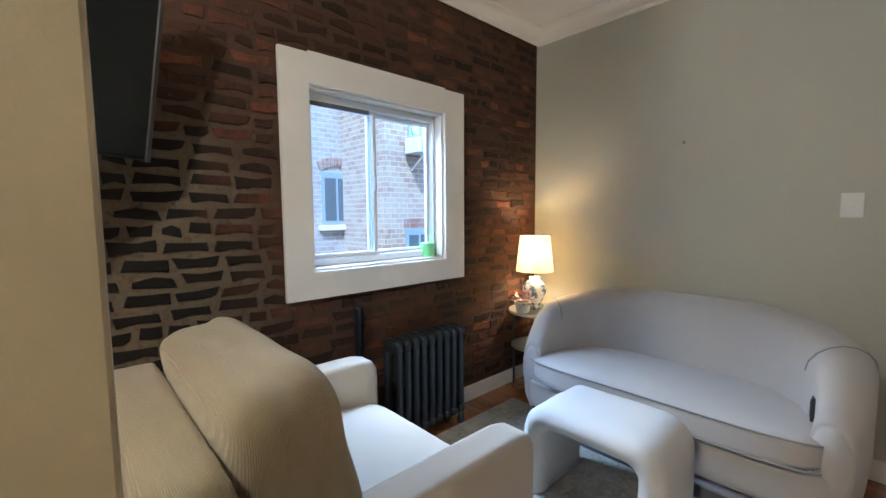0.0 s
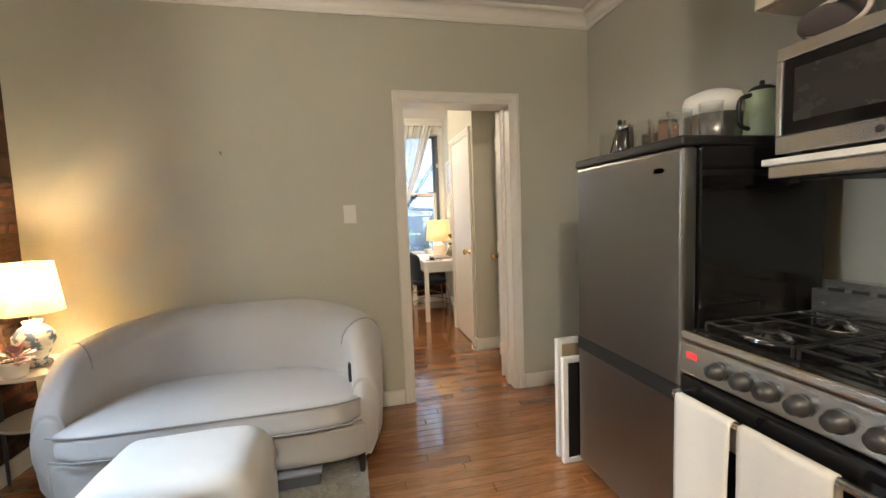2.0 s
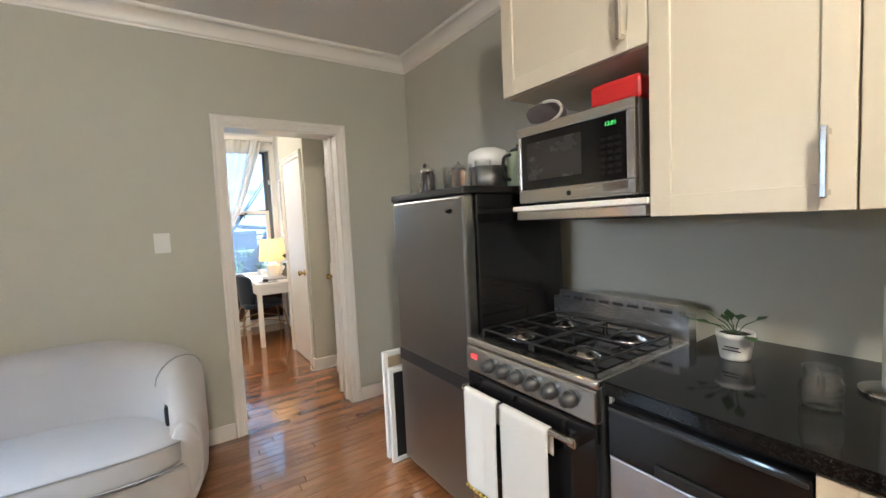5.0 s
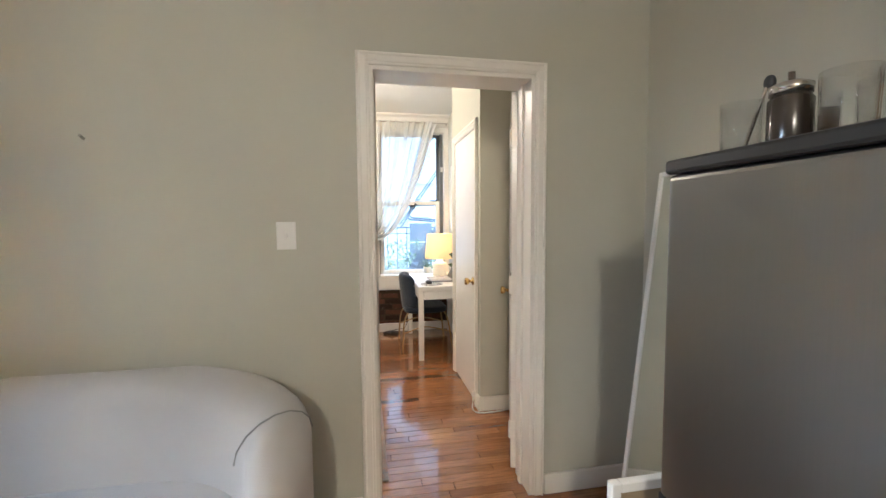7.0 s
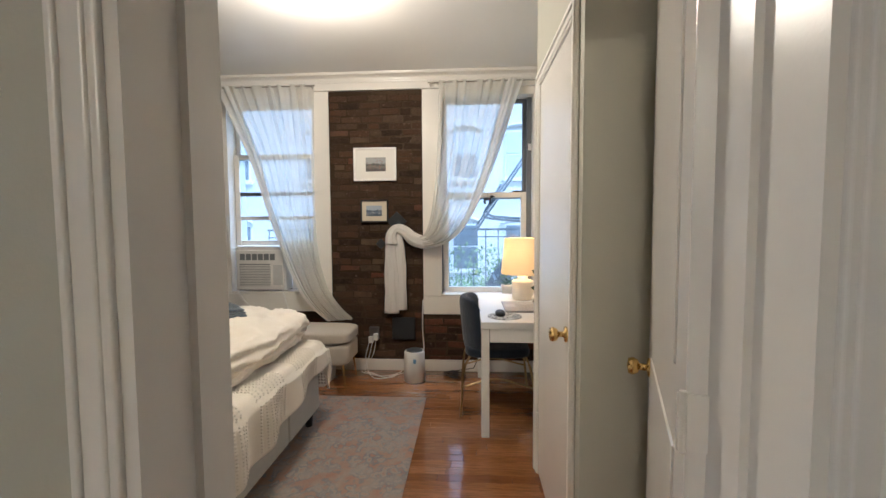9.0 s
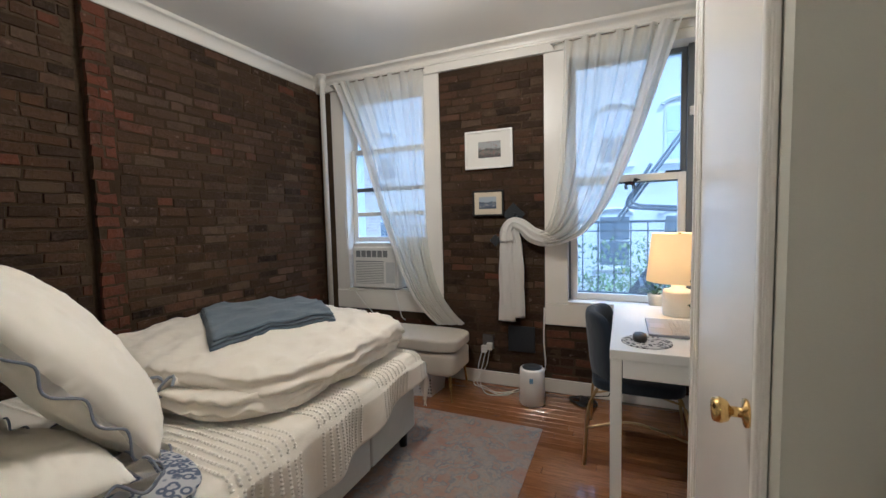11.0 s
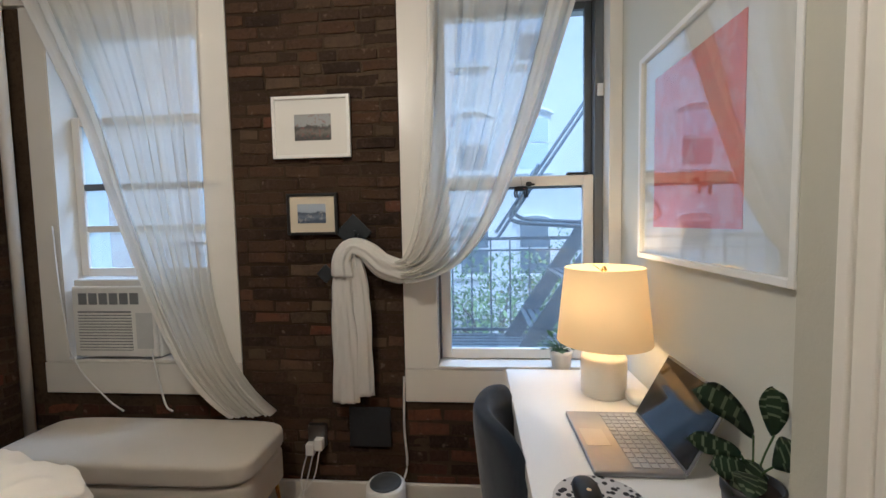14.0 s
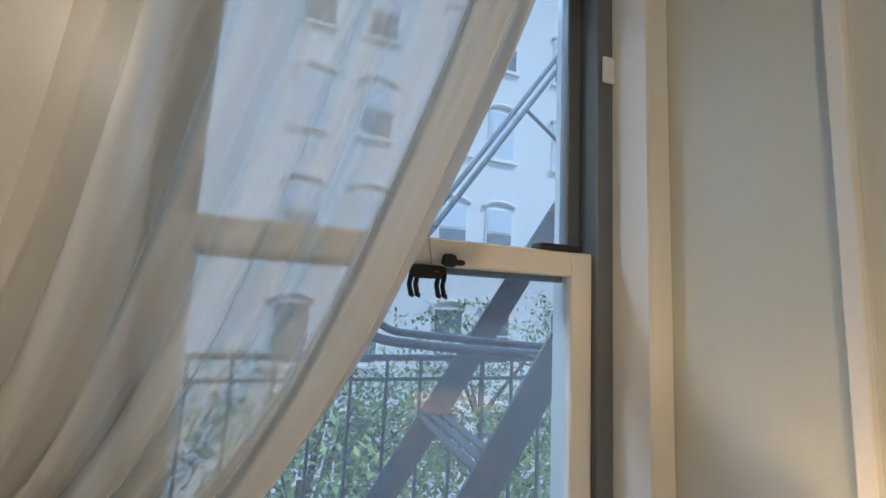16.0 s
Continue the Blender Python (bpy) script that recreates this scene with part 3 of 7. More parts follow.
for z0, z1 in ((0.2, 0.95), (1.1, 1.92)):
    for yy in (0.0005, -0.0365):
        box(0.12, dl - 0.12, yy - 0.0035, yy + 0.0035, z0, z1, 0.003, 1, leaf)
bmesh.ops.transform(leaf, matrix=rotm, verts=leaf.verts)
part("leaf", leaf, DOORW, door)
kp, kn = rotm @ Vector((dl - 0.06, 0.0, 0.90)), rotm.to_3x3() @ Vector((0, 1, 0))
knob(door, kp.x, kp.y, kp.z, kn.x, kn.y)
for z in (0.25, 1.05, 1.82):
    h = box(-0.004, 0.0, -0.034, 0.012, z - 0.045, z + 0.045)
    tube([(-0.003, 0.004, z - 0.048), (-0.003, 0.004, z + 0.048)], 0.006, 8, h)
    bmesh.ops.transform(h, matrix=rotm, verts=h.verts)
    part("hinge", h, TRIM, door, "painted-over butt hinge")

# closet door, almost shut
door = tagged(new("door_2"), "white glossy painted closet door with a brass knob", kind="structure")
part("leaf", box(C0 + 0.003, C1 - 0.003, BY - 0.035, BY + 0.006, 0.015, CH - 0.003, 0.003), DOORW, door)
knob(door, C0 + 0.055, BY + 0.006, 0.935, 0, 1)
for z in (0.3, 1.8):
    part("hinge", tube([(C1 - 0.004, BY + 0.012, z - 0.045), (C1 - 0.004, BY + 0.012, z + 0.045)], 0.007), TRIM, door)


# living room window: flat board surround, sliding sashes
setting("trim_living_window", (lambda f: (box(lw1, 2.136, NORTH - 0.04, NORTH - 0.016, 0.885, 2.073, bm=f), box(lw0, lw1, NORTH - 0.04, NORTH - 0.016, lz1, 2.082, bm=f), box(lw0, lw1, NORTH - 0.04, NORTH - 0.016, 0.885, lz0, bm=f), f)[-1])(box(0.938, lw0, NORTH - 0.04, NORTH - 0.016, 0.885, 2.073)), TRIM, "flat white painted board surround of the window")
b = box(lw0 - 0.001, lw0 + 0.012, NORTH - 0.015, NORTH + 0.142, lz0, lz1)
box(lw1 - 0.012, lw1 + 0.001, NORTH - 0.015, NORTH + 0.142, lz0, lz1, bm=b)
box(lw0 + 0.012, lw1 - 0.012, NORTH - 0.015, NORTH + 0.142, lz1 - 0.012, lz1 + 0.001, bm=b)
box(lw0 + 0.012, lw1 - 0.012, NORTH - 0.015, NORTH + 0.142, lz0 - 0.001, lz0 + 0.014, bm=b)
setting("trim_living_reveal", b, TRIM, "white painted window reveal and sill")


def sash(win, x0, x1, y0, y1, z0, z1, bar, pane_axis, name="sash", mat=None):
    """One glazed frame in the plane across pane_axis."""
    f = None
    if pane_axis == "y":
        for a, c, e, g in ((x0, x0 + bar, z0, z1), (x1 - bar, x1, z0, z1), (x0 + bar, x1 - bar, z0, z0 + bar), (x0 + bar, x1 - bar, z1 - bar, z1)):
            f = box(a, c, y0, y1, e, g, 0.003, 1, f)
        pane = box(x0 + bar - 0.002, x1 - bar + 0.002, (y0 + y1) / 2 - 0.002, (y0 + y1) / 2 + 0.002, z0 + bar - 0.002, z1 - bar + 0.002)
    else:
        for a, c, e, g in ((y0, y0 + bar, z0, z1), (y1 - bar, y1, z0, z1), (y0 + bar, y1 - bar, z0, z0 + bar), (y0 + bar, y1 - bar, z1 - bar, z1)):
            f = box(x0, x1, a, c, e, g, 0.003, 1, f)
        pane = box((x0 + x1) / 2 - 0.002, (x0 + x1) / 2 + 0.002, y0 + bar - 0.002, y1 - bar + 0.002, z0 + bar - 0.002, z1 - bar + 0.002)
    s = part(name, f, mat or TRIM, win)
    g = part("pane", pane, GLASS if pane_axis == "y" else GLASS_HAZED, s)
    g.visible_shadow = False
    return s


VINYL = plain("white_vinyl", (0.72, 0.74, 0.76), 0.35, 0, 0.03)
ALU = plain("grey_window_track", (0.16, 0.17, 0.18), 0.45, 0.4)
win = tagged(new("window_1"), "white vinyl sliding window with two panes", kind="structure")
f = None
for a, c, e, g in ((lw0 + 0.012, lw0 + 0.028, lz0 + 0.015, lz1 - 0.012), (lw1 - 0.028, lw1 - 0.012, lz0 + 0.015, lz1 - 0.012), (lw0 + 0.028, lw1 - 0.028, lz0 + 0.015, lz0 + 0.055), (lw0 + 0.028, lw1 - 0.028, lz1 - 0.05, lz1 - 0.012)):
    f = box(a, c, NORTH + 0.05, NORTH + 0.13, e, g, 0.003, 1, f)
part("window_frame", f, VINYL, win)
xm = 1.50
sash(win, lw0 + 0.029, xm + 0.02, NORTH + 0.058, NORTH + 0.082, lz0 + 0.056, lz1 - 0.051, 0.022, "y", "sash", VINYL)
sash(win, xm - 0.02, lw1 - 0.029, NORTH + 0.088, NORTH + 0.112, lz0 + 0.056, lz1 - 0.051, 0.022, "y", "sash", VINYL)
part("track", box(lw0 + 0.029, xm - 0.03, NORTH + 0.048, NORTH + 0.0495, lz1 - 0.074, lz1 - 0.052), ALU, win)
part("latch", box(xm - 0.002, xm + 0.014, NORTH + 0.045, NORTH + 0.058, 1.44, 1.52, 0.004), VINYL, win, "white sash latch")

# bedroom windows
win = tagged(new("window_2"), "white painted sash window with small rails above an air conditioner", kind="structure")
sx = EAST + 0.09
sash(win, sx + 0.04, sx + 0.07, W1[0] + 0.012, W1[1] - 0.012, 1.99, W1[3] - 0.012, 0.045, "x")
sash(win, sx, sx + 0.035, W1[0] + 0.012, W1[1] - 0.012, 1.17, 2.035, 0.045, "x")
for z in (1.43, 1.66):
    part("glazing_bar", box(sx + 0.004, sx + 0.03, W1[0] + 0.057, W1[1] - 0.057, z - 0.018, z + 0.018, 0.004), ALU if z > 1.5 else TRIM, win)
part("filler_panel", box(sx + 0.01, sx + 0.03, W1[0] + 0.012, 1.45, 0.745, 1.165), WHITE_P, win)
win = tagged(new("window_3"), "white painted double-hung sash window with a dark track", kind="structure")
sash(win, sx + 0.04, sx + 0.07, W2[0] + 0.052, W2[1] - 0.02, 1.595, W2[3] - 0.012, 0.035, "x", "sash", ALU)
sash(win, sx, sx + 0.035, W2[0] + 0.052, W2[1] - 0.02, 0.722, 1.655, 0.05, "x")
f = box(sx - 0.012, sx + 0.075, W2[0] + 0.009, W2[0] + 0.051, 0.72, W2[3] - 0.012, 0.002, 1)
box(sx - 0.012, sx + 0.075, W2[1] - 0.019, W2[1] - 0.009, 0.72, W2[3] - 0.012, 0.002, 1, f)
part("track", f, ALU, win, "grey metal sash track")
part("bracket", box(sx - 0.02, sx - 0.013, W2[0] + 0.011, W2[0] + 0.04, 2.03, 2.09, 0.002), WHITE_P, win, "small white hinge bracket")
part("sash_lock", box(sx - 0.006, sx + 0.03, W2[0] + 0.08, W2[0] + 0.18, 1.656, 1.668, 0.003), BLACK_M, win)

# ---- living room things ----
def sofa(x0=2.185, x1=2.955, y0=0.375, y1=1.965):
    """Curved two-seat sofa: one swept shell, a single seat cushion, low base."""
    t = thing("sofa", (x0 + x1) / 2, (y0 + y1) / 2, 0, "pale grey boucle two-seat sofa with curved arms against the wall", "sofa")
    cy, hw = (y0 + y1) / 2, (y1 - y0) / 2
    n = 60

    def plan(u, inset):
        """Outline of arm, back, arm, seen from above; u from 0 to 1."""
        a = (u - 0.5) * 2
        w, d = hw - inset, (x1 - x0) - inset
        s = abs(a)
        if s < 0.42:
            return Vector((x0 + d, cy + a / 0.42 * (w - 0.40), 0))
        k = (s - 0.42) / 0.58
        sg = 1 if a > 0 else -1
        if k < 0.5:
            th = k / 0.5 * math.pi / 2
            return Vector((x0 + d - 0.38 * (1 - math.cos(th)), cy + sg * (w - 0.40 + 0.40 * math.sin(th)), 0))
        q = (k - 0.5) / 0.5
        return Vector((x0 + (d - 0.38) * (1 - q) + 0.04 * q, cy + sg * (w - 0.05 * q * q), 0))

    def top(u):
        s = abs(u - 0.5) * 2
        return 0.825 - 0.25 * max(0, (s - 0.40) / 0.60) ** 1.25 - 0.09 * max(0, (s - 0.72) / 0.28) ** 2

    b = bmesh.new()
    rings = []
    for i in range(n + 1):
        u = i / n
        tip = max(0.0, (abs(u - 0.5) * 2 - 0.55) / 0.45)
        o, inn = plan(u, 0.0), plan(u, 0.205 - 0.075 * tip)
        o = o + Vector((0.05 * tip * tip, 0, 0))
        inn = inn + Vector((0.05 * tip * tip, 0, 0))
        o2 = plan(u, 0.05) + Vector((0.05 * tip * tip, 0, 0))
        h = top(u)
        ring = [(o2, 0.085), (o2.lerp(o, 0.75), 0.16), (o, 0.30), (o, h - 0.10)]
        for k in range(1, 8):
            th = math.pi * k / 8
            f = (1 - math.cos(th)) / 2
            ring.append((o.lerp(inn, f), h - 0.10 + 0.10 * math.sin(th)))
        ring += [(inn, h - 0.10), (inn, 0.12)]
        rings.append([b.verts.new((p.x, p.y, z)) for p, z in ring])
    for a, c in zip(rings, rings[1:]):
        for k in range(len(a) - 1):
            b.faces.new((a[k], a[k + 1], c[k + 1], c[k]))
    for r in (rings[0], rings[-1]):
        b.faces.new(r)
    bmesh.ops.bevel(b, geom=[e for e in b.edges if len(e.link_faces) == 2 and any(f in e.link_faces for f in b.faces if len(f.verts) > 6)], offset=0.065, segments=7, affect="EDGES", clamp_overlap=True)
    part("backrest", b, SOFA, t, "", True)
    part("base", cushion(x0 + 0.045, x1 - 0.10, y0 + 0.07, y1 - 0.07, 0.085, 0.30, 8, 10), SOFA, t, "", True)
    part("seat_cushion", cushion(x0 + 0.005, x1 - 0.14, y0 + 0.115, y1 - 0.115, 0.275, 0.435, 6, 16, -0.012), SOFA, t, "", True)
    for zz in (0.412, 0.30):
        pts = [(x0 + 0.006 + 0.05 * (abs(k / 24 - 0.5) * 2) ** 7, y0 + 0.13 + (y1 - y0 - 0.26) * k / 24, zz) for k in range(25)]
        part("piping", tube(pts, 0.0045, 6), IRON_SEAM, t, "grey piping along the seat cushion")
    for sg in (-1, 1):
        seam = [plan(0.5 + sg * 0.335, -0.003 + 0.211 * (1 - math.cos(math.pi * k / 8)) / 2) + Vector((0, 0, top(0.5 + sg * 0.335) - 0.10 + 0.104 * math.sin(math.pi * k / 8))) for k in range(9)]
        part("seam", tube(seam, 0.003, 6), IRON_SEAM, t)
        for fx in (x0 + 0.10, x1 - 0.12):
            part("leg", lathe([(0.012, 0.0), (0.02, 0.10), (0.02, 0.13)], fx, cy + sg * (hw - 0.14), 0, 12), BLACK_M, t)
    return t


IRON_SEAM = fabric("grey_seam_thread", (0.26, 0.25, 0.24), 300)
sofa()


def waterfall_stool(x0, x1, y0, y1, h):
    """Arched upholstered bench: a thick strap bent over at both ends."""
    t = thing("ottoman_bench", (x0 + x1) / 2, (y0 + y1) / 2, 0, "white boucle waterfall bench with an arched underside", "bench")
    b = bmesh.new()
    prof_o, prof_i = [], []
    ro, ri, th = 0.13, 0.05, 0.10
    for k in range(0, 9):
        a = math.pi / 2 * k / 8
        prof_o.append((y0 + ro - ro * math.cos(a), h - ro + ro * math.sin(a)))
        prof_i.append((y0 + th + ri - ri * math.cos(a), h - th - ri + ri * math.sin(a)))
    po = [(y0 + 0.01, 0.0)] + [(y0, 0.08)] + prof_o + [(y0 + y1 - y, z) for y, z in reversed(prof_o)] + [(y1, 0.08), (y1 - 0.01, 0.0)]
    pi = [(y0 + th, 0.0)] + [(y0 + th, 0.08)] + prof_i + [(y0 + y1 - y, z) for y, z in reversed(prof_i)] + [(y1 - th, 0.08), (y1 - th, 0.0)]
    xs = [(x0 + 0.0, 0.045), (x0 + 0.012, 0.016), (x0 + 0.045, 0.0), (x1 - 0.045, 0.0), (x1 - 0.012, 0.016), (x1, 0.045)]
    rows = []
    for x, ins in xs:
        r = []
        for (ay, az), (cy, cz) in zip(po, pi):
            mid = Vector(((ay + cy) / 2, (az + cz) / 2))
            A, C = Vector((ay, az)), Vector((cy, cz))
            A, C = A + (mid - A).normalized() * ins, C + (mid - C).normalized() * ins
            r.append((b.verts.new((x, A.x, A.y)), b.verts.new((x, C.x, C.y))))
        rows.append(r)
    for r, s in zip(rows, rows[1:]):
        for k in range(len(r) - 1):
            b.faces.new((r[k][0], r[k + 1][0], s[k + 1][0], s[k][0]))
            b.faces.new((r[k][1], s[k][1], s[k + 1][1], r[k + 1][1]))
        for k in (0, -1):
            b.faces.new((r[k][0], s[k][0], s[k][1], r[k][1]))
    for r in (rows[0], rows[-1]):
        for k in range(len(r) - 1):
            b.faces.new((r[k][0], r[k][1], r[k + 1][1], r[k + 1][0]))
    bmesh.ops.subdivide_edges(b, edges=[e for e in b.edges if e.calc_length() > 0.12], cuts=3, use_grid_fill=True)
    for v in b.verts:
        v.co += Vector((0, 0, 0.006 * noise.noise(v.co * 9)))
    part("upholstery", b, WHITE_F, t, "", True)
    for yy in (y0 + 0.005, y1 - th - 0.005):
        part("foot_plate", box(x0 + 0.05, x1 - 0.05, yy, yy + th, 0.0, 0.006), BLACK_M, t)
    return t


waterfall_stool(1.70, 2.12, 0.885, 1.51, 0.43)


def armchair():
    t = thing("armchair", 0.75, 1.6, 0, "cream corded armchair with a loose back cushion", "armchair")
    part("backrest", cushion(0.235, 0.385, 1.08, 2.10, 0.12, 0.83, 10, 10), CREAM, t, "", True)
    for y0 in (1.10, 1.985):
        part("armrest", cushion(0.385, 1.235, y0, y0 + 0.135, 0.10, 0.63, 11, 10), CREAM_P, t, "", True)
    part("base", box(0.39, 1.16, 1.215, 1.995, 0.10, 0.31, 0.02), CREAM_P, t)
    part("seat_cushion", cushion(0.40, 1.19, 1.232, 1.982, 0.30, 0.465, 8, 12, -0.01), CREAM_P, t, "smooth cream seat cushion", True)
    tip = Matrix.Translation((0.535, 1.60, 0.69)) @ Matrix.Rotation(radians(-12), 4, "Y")
    c = cushion(-0.12, 0.12, -0.42, 0.42, -0.26, 0.26, 8, 20, 0, 2.0, 0.035)
    for v in c.verts:
        v.co.x += 0.035 * (1 - (v.co.y / 0.42) ** 2) * (1 - (v.co.z / 0.26) ** 2) * (1 if v.co.x > 0 else -0.4)
    bmesh.ops.transform(c, matrix=tip, verts=c.verts)
    part("back_cushion", c, CREAM, t, "ribbed cream back cushion", True)
    for x in (0.36, 1.16):
        for y in (1.17, 2.04):
            part("leg", lathe([(0.016, 0), (0.024, 0.11)], x, y, 0, 12), BLACK_M, t)
    return t


armchair()


def radiator():
    t = thing("radiator", 1.70, 2.2, 0, "dark painted cast iron column radiator below the window", "radiator")
    n = 9
    for i in range(n):
        x = 1.47 + i * 0.059
        s = None
        for y in (2.145, 2.255):
            s = tube([(x, y, 0.09), (x, y, 0.13), (x, y, 0.55), (x, y, 0.585)], 0.021, 10, s, (0.7, 1, 1, 0.7))
        s = merge(s, cushion(x - 0.027, x + 0.027, 2.12, 2.28, 0.54, 0.62, 3, 5))
        s = merge(s, cushion(x - 0.027, x + 0.027, 2.12, 2.28, 0.06, 0.13, 3, 5))
        if i in (0, n - 1):
            for y in (2.145, 2.255):
                s = tube([(x, y, 0.0), (x, y, 0.08)], 0.018, 8, s, (1.3, 0.8))
        part("section", s, IRON, t, "", True)
    v = lathe([(0.016, 0), (0.016, 0.07), (0.028, 0.08), (0.028, 0.12), (0.012, 0.13), (0.012, 0.15), (0.03, 0.155), (0.03, 0.175), (0.0, 0.18)], 1.385, 2.20, 0, 14)
    tube([(1.385, 2.2, 0.10), (1.45, 2.2, 0.10)], 0.014, 8, v)
    part("valve", v, CHROME, t, "dull metal radiator valve", True)
    return t


radiator()
p = lathe([(0.022, 0), (0.022, 0.80), (0.026, 0.805), (0.026, 0.82), (0.0, 0.825)], 1.30, 2.27, 0, 14)
solid("heating_pipe", p, IRON, "dark painted vertical heating pipe at the brick wall", "pipe", True)


def side_table():
    t = thing("side_table", 2.70, 2.10, 0, "small round side table with thin metal legs and a lower shelf", "side table")
    part("tabletop", lathe([(0.0, 0.585), (0.205, 0.585), (0.21, 0.59), (0.21, 0.605), (0.0, 0.608)], 2.70, 2.10, 0, 40), plain("pale_marble", (0.62, 0.58, 0.50), 0.2, 0, 0.1, 8), t)
    part("shelf", lathe([(0.0, 0.33), (0.19, 0.33), (0.19, 0.342), (0.0, 0.343)], 2.70, 2.10, 0, 40), plain("grey_shelf", (0.35, 0.33, 0.30), 0.4), t)
    for k in range(3):
        a = radians(100 + 120 * k)
        part("leg", tube([(2.70 + 0.19 * math.cos(a), 2.10 + 0.19 * math.sin(a), 0), (2.70 + 0.19 * math.cos(a), 2.10 + 0.19 * math.sin(a), 0.585)], 0.008, 10), IRON, t)
    return t


side_table()


def shade_mesh(x, y, z0, z1, r0, r1):
    s = lathe([(r0, 0), (r1, z1 - z0)], x, y, z0, 48)
    bmesh.ops.delete(s, geom=[f for f in s.faces if len(f.verts) > 4], context="FACES_ONLY")
    return s


def table_lamp(name, x, y, z, profile, mat, zs0, zs1, r0, r1, smat, label):
    t = thing(name, x, y, z, label, "table lamp")
    part("lamp_base", lathe(profile, x, y, z, 36), mat, t, "", True)
    top = z + profile[-1][1]
    part("stem", tube([(x, y, top - 0.005), (x, y, zs1 - 0.02)], 0.006, 8), BRASS, t)
    part("shade", shade_mesh(x, y, zs0, zs1, r0, r1), smat, t, "lit fabric drum shade", True)
    ring = None
    for k in range(3):
        a = 2 * math.pi * k / 3
        ring = tube([(x, y, zs1 - 0.022), (x + (r1 - 0.002) * math.cos(a), y + (r1 - 0.002) * math.sin(a), zs1 - 0.006)], 0.0025, 6, ring)
    part("spider", ring, BRASS, t)
    part("finial", lathe([(0.0, 0), (0.008, 0.004), (0.011, 0.014), (0.006, 0.024), (0.0, 0.028)], x, y, zs1 - 0.022, 14), BRASS, t, "", True)
    return t


table_lamp("table_lamp", 2.70, 2.13, 0.608, [(0.0, 0), (0.062, 0), (0.064, 0.018), (0.045, 0.03), (0.062, 0.07), (0.085, 0.125), (0.083, 0.165), (0.055, 0.20), (0.036, 0.215), (0.042, 0.235), (0.0, 0.24)], BLUEWHITE, 0.885, 1.14, 0.135, 0.107, SHADE_W, "lit table lamp with a blue and white porcelain vase base")


def leaves(n, cx, cy, cz, spread, size, seed, droop=0.3, wide=0.55):
    """Separate pointed leaves on short stalks."""
    rnd = random.Random(seed)
    b = bmesh.new()
    for _ in range(n):
        a, e = rnd.uniform(0, 6.28), rnd.uniform(0.1, 1.25)
        d = Vector((math.cos(a) * math.cos(e), math.sin(a) * math.cos(e), math.sin(e)))
        root = Vector((cx, cy, cz))
        p = root + d * spread * rnd.uniform(0.4, 1)
        tube([root, root.lerp(p, 0.5) + Vector((0, 0, 0.01)), p], 0.0018, 4, b)
        s = size * rnd.uniform(0.7, 1.2)
        side = d.cross(Vector((0, 0, 1))).normalized() * s * wide / 2
        tip = p + (d + Vector((0, 0, -droop))).normalized() * s
        mid = p.lerp(tip, 0.5) + Vector((0, 0, s * 0.08))
        vs = [b.verts.new(q) for q in (p, mid + side, tip, mid - side, mid - Vector((0, 0, s * 0.05)))]
        for i in range(4):
            b.faces.new((vs[i], vs[(i + 1) % 4], vs[4]))
    return b


def potted_plant(x, y, z, r, h, pot, n, spread, size, seed, label, leafmat=LEAF, wide=0.55):
    t = thing("potted_plant", x, y, z, label, "plant")
    part("pot", lathe([(0.0, 0), (r * 0.78, 0), (r * 0.82, 0.006), (r, h * 0.8), (r * 1.06, h * 0.82), (r * 1.06, h), (r * 0.95, h), (r * 0.92, h * 0.85), (0.0, h * 0.85)], x, y, z, 28), pot, t, "", True)
    part("soil", lathe([(0.0, 0), (r * 0.9, 0.0), (r * 0.9, 0.004), (0.0, 0.01)], x, y, z + h * 0.855, 20), SOIL, t)
    part("foliage", leaves(n, x, y, z + h * 0.86, spread, size, seed, 0.3, wide), leafmat, t)
    return t


PINKLEAF = plain("dusty_pink_leaf", (0.32, 0.16, 0.17), 0.5, 0, 0.5, 40)
potted_plant(2.53, 2.11, 0.608, 0.055, 0.08, TERRA, 26, 0.07, 0.05, 3, "pink-leaved plant in a white pot on the side table", PINKLEAF, 0.8)

t = thing("storage_box", 2.32, 1.25, 0, "low grey storage boxes pushed under the sofa", "box")
part("body", box(2.22, 2.75, 0.72, 1.75, 0.01, 0.07, 0.006), plain("grey_box_card", (0.10, 0.11, 0.13), 0.7), t)
part("lid", box(2.21, 2.76, 0.71, 1.76, 0.07, 0.085, 0.004), plain("pale_box_lid", (0.28, 0.29, 0.31), 0.6), t)

t = thing("remote_control", 2.29, 0.545, 0.43, "black remote control leaning against the sofa arm", "remote control")
r = box(2.385, 2.43, 0.545, 0.562, 0.44, 0.54, 0.004)
part("body", r, BLACK_M, t)
part("button_pad", box(2.393, 2.422, 0.5615, 0.565, 0.455, 0.527, 0.001), plain("grey_rubber", (0.10, 0.10, 0.10), 0.6), t)


def rug(name, x0, x1, y0, y1, mat, label):
    def fn(u, v):
        x, y = x0 + (x1 - x0) * u, y0 + (y1 - y0) * v
        return Vector((x + 0.003 * noise.noise(Vector((y * 5, 0, 1))), y + 0.003 * noise.noise(Vector((x * 5, 3, 0))), 0.008 + 0.0015 * noise.noise(Vector((x * 3, y * 3, 0)))))
    return solid(name, grid_surface(fn, 30, 30, 0.006), mat, label, "rug")


